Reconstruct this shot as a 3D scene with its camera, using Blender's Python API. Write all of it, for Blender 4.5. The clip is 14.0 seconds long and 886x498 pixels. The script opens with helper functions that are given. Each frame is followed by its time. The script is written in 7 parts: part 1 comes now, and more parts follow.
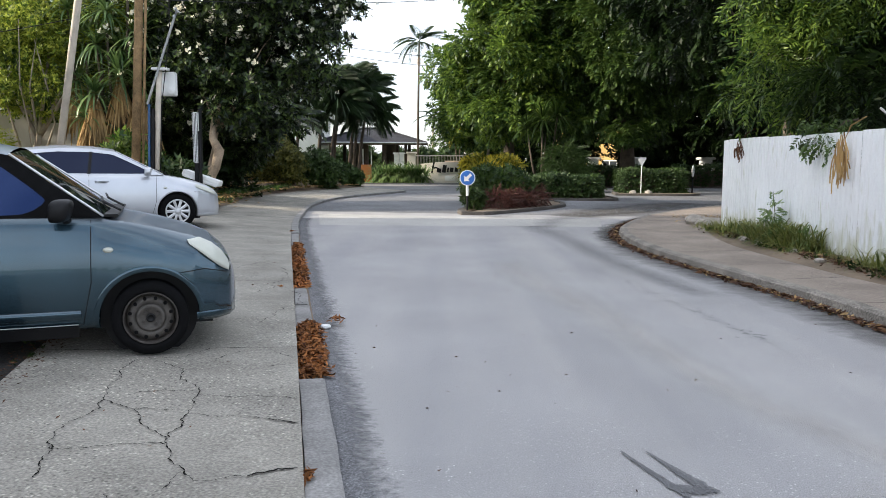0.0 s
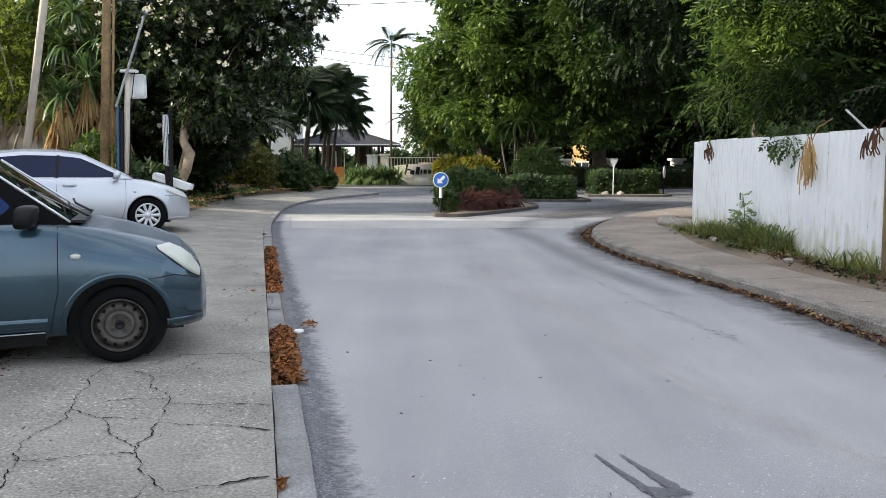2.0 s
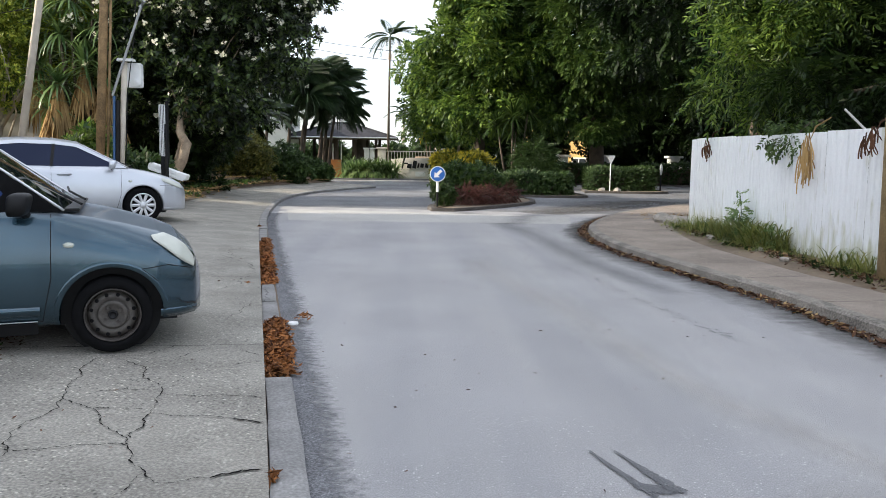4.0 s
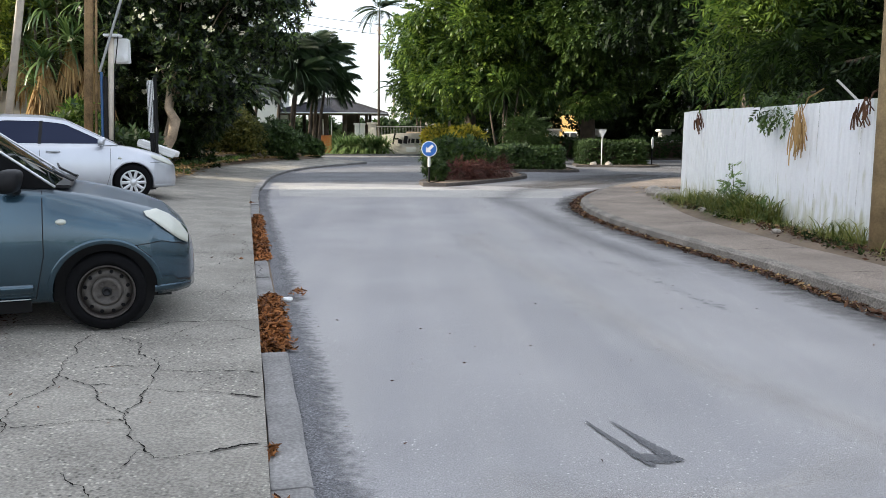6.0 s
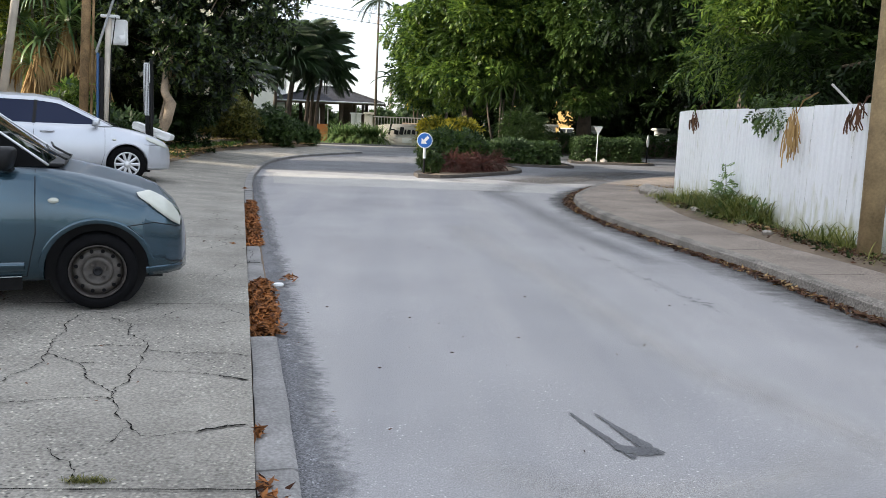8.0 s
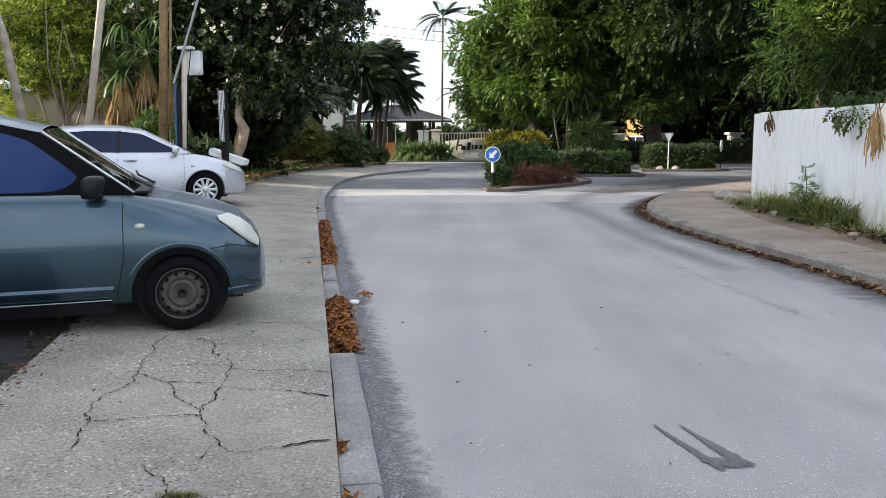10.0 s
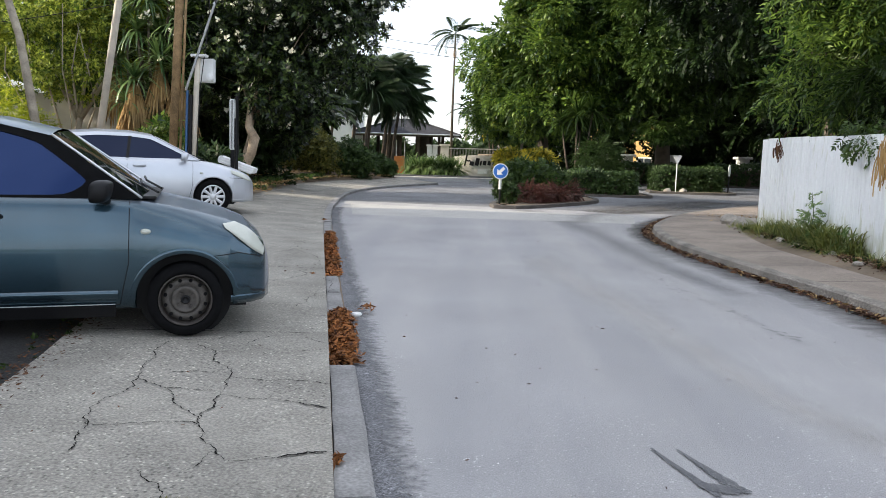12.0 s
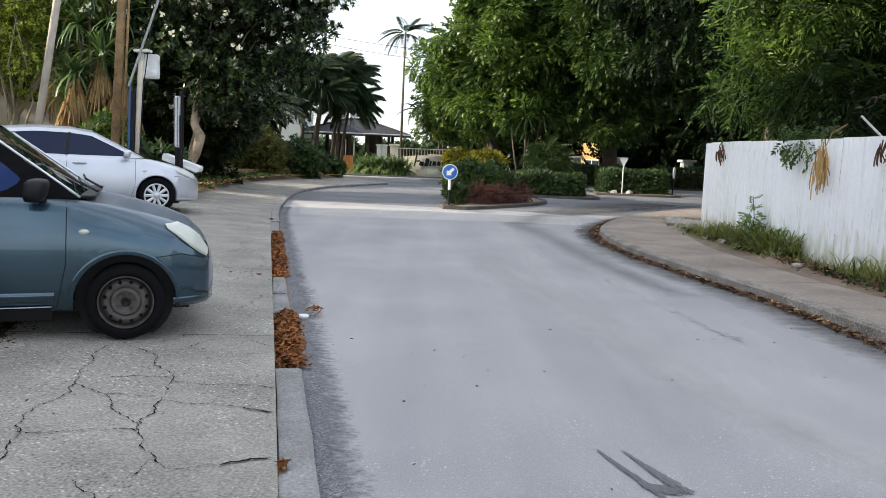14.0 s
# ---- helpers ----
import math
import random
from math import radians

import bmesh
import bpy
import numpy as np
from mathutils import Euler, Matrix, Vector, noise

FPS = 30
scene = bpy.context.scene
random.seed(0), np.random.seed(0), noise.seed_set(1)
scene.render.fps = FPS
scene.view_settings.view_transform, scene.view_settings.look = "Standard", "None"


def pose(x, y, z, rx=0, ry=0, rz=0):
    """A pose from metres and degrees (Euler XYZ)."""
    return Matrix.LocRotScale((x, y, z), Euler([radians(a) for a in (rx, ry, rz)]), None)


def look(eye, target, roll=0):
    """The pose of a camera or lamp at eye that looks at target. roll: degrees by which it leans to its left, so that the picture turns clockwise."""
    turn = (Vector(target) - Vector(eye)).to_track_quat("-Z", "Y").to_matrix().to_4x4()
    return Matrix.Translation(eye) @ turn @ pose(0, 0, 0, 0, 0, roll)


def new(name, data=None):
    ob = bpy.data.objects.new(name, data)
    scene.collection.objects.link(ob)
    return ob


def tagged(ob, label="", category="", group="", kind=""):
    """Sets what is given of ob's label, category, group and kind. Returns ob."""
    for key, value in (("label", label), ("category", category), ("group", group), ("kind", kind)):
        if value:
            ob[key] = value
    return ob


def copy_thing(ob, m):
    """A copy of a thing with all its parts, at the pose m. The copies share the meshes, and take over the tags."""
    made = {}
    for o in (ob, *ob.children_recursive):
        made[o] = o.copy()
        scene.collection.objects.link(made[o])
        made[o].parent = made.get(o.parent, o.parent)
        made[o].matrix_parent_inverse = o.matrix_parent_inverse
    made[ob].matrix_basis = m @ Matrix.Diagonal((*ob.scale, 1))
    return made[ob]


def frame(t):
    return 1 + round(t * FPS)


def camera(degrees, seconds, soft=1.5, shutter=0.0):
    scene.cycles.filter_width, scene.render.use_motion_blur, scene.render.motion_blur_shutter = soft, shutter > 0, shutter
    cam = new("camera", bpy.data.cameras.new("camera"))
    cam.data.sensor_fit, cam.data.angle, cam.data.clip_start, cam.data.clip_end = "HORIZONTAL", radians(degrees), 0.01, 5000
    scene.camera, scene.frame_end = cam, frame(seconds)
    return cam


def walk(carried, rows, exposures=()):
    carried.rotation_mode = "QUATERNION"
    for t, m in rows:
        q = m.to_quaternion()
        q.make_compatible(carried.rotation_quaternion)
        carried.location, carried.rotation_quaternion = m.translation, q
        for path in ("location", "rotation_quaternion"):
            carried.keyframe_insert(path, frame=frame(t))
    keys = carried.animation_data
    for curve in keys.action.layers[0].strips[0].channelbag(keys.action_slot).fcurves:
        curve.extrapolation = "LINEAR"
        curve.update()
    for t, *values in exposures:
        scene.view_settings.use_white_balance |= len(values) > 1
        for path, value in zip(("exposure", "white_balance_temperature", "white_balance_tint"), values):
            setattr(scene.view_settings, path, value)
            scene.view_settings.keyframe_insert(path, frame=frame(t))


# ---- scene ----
cam = camera(58.0, 14.0, soft=0.5)
PATH = [
    (0, (-0.012, 0.033, 1.452), (-0.008, 2.021, 1.231), 0.1),
    (0.5, (-0.006, 0.046, 1.454), (0.027, 2.034, 1.238), -0.3),
    (1, (-0.011, 0.057, 1.455), (0.045, 2.044, 1.229), -0.8),
    (1.5, (-0.023, 0.049, 1.458), (0.056, 2.032, 1.213), 0.1),
    (2, (-0.006, 0.047, 1.466), (0.063, 2.034, 1.249), -0.1),
    (2.5, (-0.008, 0.031, 1.461), (0.017, 2.019, 1.244), 0.3),
    (2.7, (-0.004, 0.038, 1.457), (0.036, 2.026, 1.239), -0.0),
    (4.8, (-0.019, 0.081, 1.458), (0.071, 2.065, 1.223), 1.0),
    (5, (-0.026, 0.073, 1.457), (0.056, 2.059, 1.237), 1.1),
    (5.5, (-0.019, 0.076, 1.45), (0.098, 2.055, 1.189), 0.9),
    (6, (-0.031, 0.087, 1.444), (0.07, 2.063, 1.153), 0.3),
    (6.5, (-0.056, 0.112, 1.433), (0.051, 2.085, 1.124), 1.9),
    (7, (-0.039, 0.098, 1.436), (0.017, 2.072, 1.121), 1.3),
    (7.2, (-0.028, 0.081, 1.433), (0.057, 2.054, 1.119), 1.1),
    (9.3, (-0.019, 0.045, 1.432), (0.103, 2.022, 1.156), 2.6),
    (9.5, (-0.031, 0.064, 1.433), (0.066, 2.046, 1.177), 2.3),
    (10, (-0.043, 0.048, 1.425), (-0.1, 2.028, 1.15), -0.4),
    (10.5, (-0.044, 0.047, 1.432), (-0.138, 2.026, 1.164), -1.3),
    (11, (-0.044, 0.039, 1.435), (-0.16, 2.018, 1.173), -0.1),
    (11.5, (-0.045, 0.027, 1.436), (-0.166, 2.007, 1.181), 0.1),
    (12, (-0.032, 0.037, 1.433), (-0.103, 2.021, 1.194), 1.5),
    (12.5, (-0.032, 0.044, 1.436), (-0.079, 2.026, 1.174), 1.2),
    (13, (-0.016, 0.053, 1.44), (-0.02, 2.037, 1.185), 0.8),
    (13.5, (-0.032, 0.065, 1.436), (-0.013, 2.048, 1.182), 0.5),
    (14, (-0.024, 0.065, 1.442), (0.031, 2.05, 1.207), 2.1),
]
walk(cam, [(t, look(e, g, r)) for t, e, g, r in PATH], [(0, 0.95, 6250, 10), (14, 0.95, 6250, 10)])

# ---- light ----
world = bpy.data.worlds.new("sky")
scene.world = world
world.use_nodes = True
wn = world.node_tree
sky = wn.nodes.new("ShaderNodeTexSky")
sky.sky_type = "NISHITA"
sky.sun_disc = False
sky.sun_elevation = radians(25)
sky.sun_rotation = radians(-96)
sky.air_density, sky.dust_density, sky.ozone_density = 1.0, 2.0, 1.0
# thin broken cloud over the whole sky
wco = wn.nodes.new("ShaderNodeTexCoord")
wmap = wn.nodes.new("ShaderNodeMapping")
wmap.inputs["Scale"].default_value = (1.0, 1.0, 2.6)
cloud = wn.nodes.new("ShaderNodeTexNoise")
cloud.inputs["Scale"].default_value, cloud.inputs["Detail"].default_value = 2.2, 8
cramp = wn.nodes.new("ShaderNodeValToRGB")
cramp.color_ramp.elements[0].position, cramp.color_ramp.elements[0].color = 0.38, (0.25, 0.25, 0.25, 1)
cramp.color_ramp.elements[1].position, cramp.color_ramp.elements[1].color = 0.62, (0.9, 0.9, 0.9, 1)
cmix = wn.nodes.new("ShaderNodeMix")
cmix.data_type = "RGBA"
cmix.inputs[7].default_value = (7.4, 7.6, 8.0, 1)
wn.links.new(wco.outputs["Generated"], wmap.inputs["Vector"])
wn.links.new(wmap.outputs[0], cloud.inputs["Vector"])
wn.links.new(cloud.outputs["Fac"], cramp.inputs["Fac"])
wn.links.new(cramp.outputs[0], cmix.inputs["Factor"])
wn.links.new(sky.outputs[0], cmix.inputs[6])
wn.links.new(cmix.outputs[2], wn.nodes["Background"].inputs[0])
wn.nodes["Background"].inputs[1].default_value = 0.15
sun = new("sun", bpy.data.lights.new("sun", "SUN"))
sun.data.energy, sun.data.angle, sun.data.color = 4.0, radians(0.6), (1.0, 0.88, 0.70)
sun.matrix_world = look((-20.0, -2.0, 9.3), (0, 0, 0))


# ---- materials ----
def mat(name, col, rough=0.8, var=0.25, scale=6.0, bump=0.3, fine=90.0, metal=0.0, stain=None, coat=0.0, spec=0.5, grain=0.0):
    """Principled surface with grain and broad stains, in object space."""
    m = bpy.data.materials.new(name)
    m.use_nodes = True
    t = m.node_tree
    p = t.nodes["Principled BSDF"]
    co = t.nodes.new("ShaderNodeTexCoord")
    big = t.nodes.new("ShaderNodeTexNoise")
    big.inputs["Scale"].default_value, big.inputs["Detail"].default_value = scale, 6
    small = t.nodes.new("ShaderNodeTexNoise")
    small.inputs["Scale"].default_value, small.inputs["Detail"].default_value = fine, 3
    for n in (big, small):
        t.links.new(co.outputs["Object"], n.inputs["Vector"])
    add = t.nodes.new("ShaderNodeMath")
    add.operation = "MULTIPLY_ADD"
    t.links.new(small.outputs["Fac"], add.inputs[0])
    add.inputs[1].default_value = 0.5
    t.links.new(big.outputs["Fac"], add.inputs[2])
    ramp = t.nodes.new("ShaderNodeValToRGB")
    t.links.new(add.outputs[0], ramp.inputs["Fac"])
    lo = [c * (1 - var) for c in (stain or col)]
    hi = [min(1, c * (1 + var)) for c in col]
    ramp.color_ramp.elements[0].position, ramp.color_ramp.elements[0].color = 0.5, (*lo, 1)
    ramp.color_ramp.elements[1].position, ramp.color_ramp.elements[1].color = 1.0, (*hi, 1)
    t.links.new(ramp.outputs[0], p.inputs["Base Color"])
    if grain:
        speck = t.nodes.new("ShaderNodeValToRGB")
        speck.color_ramp.elements[0].position, speck.color_ramp.elements[0].color = 0.36, (1 - grain, 1 - grain, 1 - grain, 1)
        speck.color_ramp.elements[1].position, speck.color_ramp.elements[1].color = 0.64, (1 + grain, 1 + grain, 1 + grain, 1)
        times = t.nodes.new("ShaderNodeMix")
        times.data_type, times.blend_type = "RGBA", "MULTIPLY"
        times.inputs["Factor"].default_value = 1.0
        t.links.new(small.outputs["Fac"], speck.inputs["Fac"])
        t.links.new(ramp.outputs[0], times.inputs[6])
        t.links.new(speck.outputs[0], times.inputs[7])
        flecks = t.nodes.new("ShaderNodeTexNoise")
        flecks.inputs["Scale"].default_value, flecks.inputs["Detail"].default_value = fine * 0.55, 1
        t.links.new(co.outputs["Object"], flecks.inputs["Vector"])
        bright = t.nodes.new("ShaderNodeValToRGB")
        bright.color_ramp.elements[0].position, bright.color_ramp.elements[0].color = 0.68, (1, 1, 1, 1)
        bright.color_ramp.elements[1].position, bright.color_ramp.elements[1].color = 0.72, (1.12 + 1.6 * grain, 1.12 + 1.6 * grain, 1.12 + 1.6 * grain, 1)
        t.links.new(flecks.outputs["Fac"], bright.inputs["Fac"])
        more = t.nodes.new("ShaderNodeMix")
        more.data_type, more.blend_type = "RGBA", "MULTIPLY"
        more.inputs["Factor"].default_value = 1.0
        t.links.new(times.outputs[2], more.inputs[6])
        t.links.new(bright.outputs[0], more.inputs[7])
        t.links.new(more.outputs[2], p.inputs["Base Color"])
    p.inputs["Roughness"].default_value, p.inputs["Metallic"].default_value = rough, metal
    p.inputs["Coat Weight"].default_value, p.inputs["Coat Roughness"].default_value = coat, 0.05
    p.inputs["Specular IOR Level"].default_value = spec
    if bump:
        b = t.nodes.new("ShaderNodeBump")
        b.inputs["Strength"].default_value, b.inputs["Distance"].default_value = bump, 0.01
        t.links.new(small.outputs["Fac"], b.inputs["Height"])
        t.links.new(b.outputs[0], p.inputs["Normal"])
    return m


def leafmat(name, a, b, trans=0.35, rough=0.5, spec=0.22, bias=0.0):
    """Leaf surface: colour varies from leaf to leaf, some light passes through."""
    m = bpy.data.materials.new(name)
    m.use_nodes = True
    t = m.node_tree
    p = t.nodes["Principled BSDF"]
    g = t.nodes.new("ShaderNodeNewGeometry")
    ramp = t.nodes.new("ShaderNodeValToRGB")
    ramp.color_ramp.elements[0].color, ramp.color_ramp.elements[1].color = (*a, 1), (*b, 1)
    ramp.color_ramp.elements[0].position = bias
    t.links.new(g.outputs["Random Per Island"], ramp.inputs["Fac"])
    co = t.nodes.new("ShaderNodeTexCoord")
    n = t.nodes.new("ShaderNodeTexNoise")
    n.inputs["Scale"].default_value = 0.9
    t.links.new(co.outputs["Object"], n.inputs["Vector"])
    mix = t.nodes.new("ShaderNodeMix")
    mix.data_type, mix.blend_type = "RGBA", "MULTIPLY"
    mix.inputs["Factor"].default_value = 0.6
    r2 = t.nodes.new("ShaderNodeValToRGB")
    r2.color_ramp.elements[0].position, r2.color_ramp.elements[0].color = 0.35, (0.45, 0.5, 0.45, 1)
    r2.color_ramp.elements[1].position, r2.color_ramp.elements[1].color = 0.65, (1.3, 1.25, 1.0, 1)
    t.links.new(n.outputs["Fac"], r2.inputs["Fac"])
    t.links.new(ramp.outputs[0], mix.inputs[6])
    t.links.new(r2.outputs[0], mix.inputs[7])
    t.links.new(mix.outputs[2], p.inputs["Base Color"])
    p.inputs["Roughness"].default_value = rough
    p.inputs["Specular IOR Level"].default_value = spec
    tr = t.nodes.new("ShaderNodeBsdfTranslucent")
    t.links.new(mix.outputs[2], tr.inputs["Color"])
    ms = t.nodes.new("ShaderNodeMixShader")
    ms.inputs[0].default_value = trans
    t.links.new(p.outputs[0], ms.inputs[1])
    t.links.new(tr.outputs[0], ms.inputs[2])
    t.links.new(ms.outputs[0], t.nodes["Material Output"].inputs["Surface"])
    return m


ASPHALT = mat("asphalt", (0.308, 0.301, 0.298), 0.8, 0.13, 0.6, 0.6, 130, grain=0.17)


def driven(m, amp):
    """Long worn streaks along the driving direction."""
    t = m.node_tree
    p = t.nodes["Principled BSDF"]
    was = p.inputs["Base Color"].links[0].from_socket
    co = t.nodes.new("ShaderNodeTexCoord")
    mp = t.nodes.new("ShaderNodeMapping")
    mp.inputs["Scale"].default_value, mp.inputs["Rotation"].default_value = (1.5, 0.10, 1.0), (0, 0, radians(5))
    n = t.nodes.new("ShaderNodeTexNoise")
    n.inputs["Scale"].default_value, n.inputs["Detail"].default_value = 1.0, 5
    ramp = t.nodes.new("ShaderNodeValToRGB")
    ramp.color_ramp.elements[0].position, ramp.color_ramp.elements[0].color = 0.35, (1 - amp, 1 - amp, 1 - 0.8 * amp, 1)
    ramp.color_ramp.elements[1].position, ramp.color_ramp.elements[1].color = 0.65, (1 + amp, 1 + 0.85 * amp, 1 + 0.7 * amp, 1)
    mix = t.nodes.new("ShaderNodeMix")
    mix.data_type, mix.blend_type = "RGBA", "MULTIPLY"
    mix.inputs["Factor"].default_value = 1.0
    t.links.new(co.outputs["Object"], mp.inputs["Vector"])
    t.links.new(mp.outputs[0], n.inputs["Vector"])
    t.links.new(n.outputs["Fac"], ramp.inputs["Fac"])
    t.links.new(was, mix.inputs[6])
    t.links.new(ramp.outputs[0], mix.inputs[7])
    t.links.new(mix.outputs[2], p.inputs["Base Color"])


driven(ASPHALT, 0.09)


def aggregate(m, scale, share, gain, dark=0.0, low=0.6):
    """Exposed stones: single cells lighter or darker than the binder round them."""
    t = m.node_tree
    p = t.nodes["Principled BSDF"]
    was = p.inputs["Base Color"].links[0].from_socket
    co = t.nodes.new("ShaderNodeTexCoord")
    v = t.nodes.new("ShaderNodeTexVoronoi")
    v.inputs["Scale"].default_value = scale
    t.links.new(co.outputs["Object"], v.inputs["Vector"])
    sep = t.nodes.new("ShaderNodeSeparateColor")
    t.links.new(v.outputs["Color"], sep.inputs[0])
    ramp = t.nodes.new("ShaderNodeValToRGB")
    ramp.color_ramp.interpolation = "CONSTANT"
    e = ramp.color_ramp.elements
    e[0].position, e[0].color = 0.0, (low, low, low, 1)
    e[1].position, e[1].color = max(0.001, dark), (1, 1, 1, 1)
    x = e.new(1 - share)
    x.color = (gain, gain, gain * 0.98, 1)
    t.links.new(sep.outputs[0], ramp.inputs["Fac"])
    near = t.nodes.new("ShaderNodeMapRange")
    near.inputs["From Min"].default_value, near.inputs["From Max"].default_value = 0.5, 0.25
    t.links.new(v.outputs["Distance"], near.inputs["Value"])
    patch = t.nodes.new("ShaderNodeTexNoise")
    patch.inputs["Scale"].default_value, patch.inputs["Detail"].default_value = 1.3, 4
    t.links.new(co.outputs["Object"], patch.inputs["Vector"])
    some = t.nodes.new("ShaderNodeMapRange")
    some.inputs["From Min"].default_value, some.inputs["From Max"].default_value = 0.35, 0.6
    t.links.new(patch.outputs["Fac"], some.inputs["Value"])
    both = t.nodes.new("ShaderNodeMath")
    both.operation = "MULTIPLY"
    t.links.new(near.outputs[0], both.inputs[0])
    t.links.new(some.outputs[0], both.inputs[1])
    mix = t.nodes.new("ShaderNodeMix")
    mix.data_type, mix.blend_type = "RGBA", "MULTIPLY"
    t.links.new(both.outputs[0], mix.inputs["Factor"])
    t.links.new(was, mix.inputs[6])
    t.links.new(ramp.outputs[0], mix.inputs[7])
    t.links.new(mix.outputs[2], p.inputs["Base Color"])


aggregate(ASPHALT, 80, 0.07, 1.95, 0.05, 0.72)


def soft_film(name, col, strength, rough=0.85, scale=(2.0, 18.0), cut=(0.38, 0.62), wander=0.0, grain=0.3):
    """A worn, soiled or darkened film that thins out to nothing towards its edges in ragged patches; across is 0 at the
    middle line and 1 at the edge.
    """
    m = mat(name, col, rough, 0.25, 2.0, 0.6, 110, grain=grain)
    t = m.node_tree
    p = t.nodes["Principled BSDF"]
    at = t.nodes.new("ShaderNodeAttribute")
    at.attribute_name = "across"
    co = t.nodes.new("ShaderNodeTexCoord")
    total = None
    for k, sc in enumerate(scale):
        n = t.nodes.new("ShaderNodeTexNoise")
        n.inputs["Scale"].default_value, n.inputs["Detail"].default_value, n.inputs["Roughness"].default_value = sc, 6, 0.65
        mp = t.nodes.new("ShaderNodeMapping")
        mp.inputs["Scale"].default_value = (0.7, 1.0, 1.0)
        t.links.new(co.outputs["Object"], mp.inputs["Vector"])
        t.links.new(mp.outputs[0], n.inputs["Vector"])
        if total is None:
            total = n.outputs["Fac"]
        else:
            mean = t.nodes.new("ShaderNodeMath")
            mean.operation = "MULTIPLY_ADD"
            t.links.new(n.outputs["Fac"], mean.inputs[0])
            mean.inputs[1].default_value = 0.6
            less = t.nodes.new("ShaderNodeMath")
            less.operation = "MULTIPLY"
            less.inputs[1].default_value = 0.4
            t.links.new(total, less.inputs[0])
            t.links.new(less.outputs[0], mean.inputs[2])
            total = mean.outputs[0]
    sub = t.nodes.new("ShaderNodeMath")
    sub.operation = "MULTIPLY_ADD"
    t.links.new(at.outputs["Fac"], sub.inputs[0])
    sub.inputs[1].default_value = -0.55
    t.links.new(total, sub.inputs[2])
    lift = t.nodes.new("ShaderNodeMapRange")
    lift.inputs["From Min"].default_value, lift.inputs["From Max"].default_value = cut[0] - 0.28, cut[1] - 0.28
    lift.inputs["To Max"].default_value = strength
    t.links.new(sub.outputs[0], lift.inputs["Value"])
    clear = t.nodes.new("ShaderNodeBsdfTransparent")
    ms = t.nodes.new("ShaderNodeMixShader")
    t.links.new(lift.outputs[0], ms.inputs[0])
    t.links.new(clear.outputs[0], ms.inputs[1])
    t.links.new(p.outputs[0], ms.inputs[2])
    t.links.new(ms.outputs[0], t.nodes["Material Output"].inputs["Surface"])
    return m


COARSE = soft_film("coarse_asphalt", (0.135, 0.135, 0.142), 0.92, scale=(3.0, 24.0), cut=(0.30, 0.62), grain=0.5)
aggregate(COARSE, 85, 0.22, 1.9, 0.2, 0.5)
TYRE_MARK = soft_film("tyre_polish", (0.13, 0.13, 0.136), 0.3, scale=(1.2, 7.0), cut=(0.25, 0.75))
SANDY = soft_film("sand_film", (0.50, 0.475, 0.44), 0.34, scale=(1.0, 6.0), cut=(0.25, 0.8))
DARK_FILM = soft_film("dark_film", (0.085, 0.078, 0.072), 0.75, scale=(1.0, 6.0), cut=(0.25, 0.7))
OILM = soft_film("oil_film", (0.115, 0.115, 0.119), 0.85, scale=(16.0, 60.0), cut=(0.33, 0.43))
PATCHM = mat("sunlit_pale_asphalt", (0.39, 0.375, 0.35), 0.85, 0.15, 0.7, 0.6, 95, grain=0.25)
# junction asphalt, darkened to hold the shade of the trees
SIDE_ROAD = mat("tree_shade_asphalt", (0.165, 0.165, 0.172), 0.85, 0.3, 0.5, 1.0, 110, grain=0.3)
# dark asphalt, blackened further for the shade under the parked car
BAYM = mat("shaded_bay_asphalt", (0.012, 0.0118, 0.011), 0.9, 0.4, 2.0, 1.0, 60, grain=0.4)
SCUFF = mat("scuffed_asphalt", (0.235, 0.231, 0.23), 0.85, 0.3, 2.0, 0.5, 90, grain=0.35)
CONCRETE = mat("concrete", (0.262, 0.244, 0.210), 0.9, 0.30, 1.6, 1.0, 70, grain=0.16)
aggregate(CONCRETE, 50, 0.16, 2.05, 0.26, 0.42)
PAVE_BROWN = mat("dirty_concrete", (0.25, 0.207, 0.170), 0.9, 0.34, 1.1, 1.0, 90, grain=0.28)
KERBM = mat("kerb_concrete", (0.218, 0.21, 0.202), 0.9, 0.34, 3.0, 0.4, 60, grain=0.08)
KERB_BROWN = mat("brown_kerb_concrete", (0.20, 0.178, 0.152), 0.9, 0.45, 3.0, 0.8, 50, grain=0.25)
KERB_DIRTY = mat("dirty_kerb", (0.075, 0.066, 0.058), 0.9, 0.4, 3.0, 0.8, 60, grain=0.3)
CRACKM = mat("crack_dirt", (0.014, 0.013, 0.012), 1.0, 0.3, 8, 0.2, spec=0.05)
SOIL = mat("soil", (0.17, 0.128, 0.088), 1.0, 0.4, 1.5, 0.8, 25)
LAWN = mat("lawn", (0.10, 0.13, 0.045), 1.0, 0.35, 0.8, 0.8, 20)
FENCEM = mat("white_sheet", (0.85, 0.865, 0.875), 0.6, 0.06, 0.8, 0.08, 30)


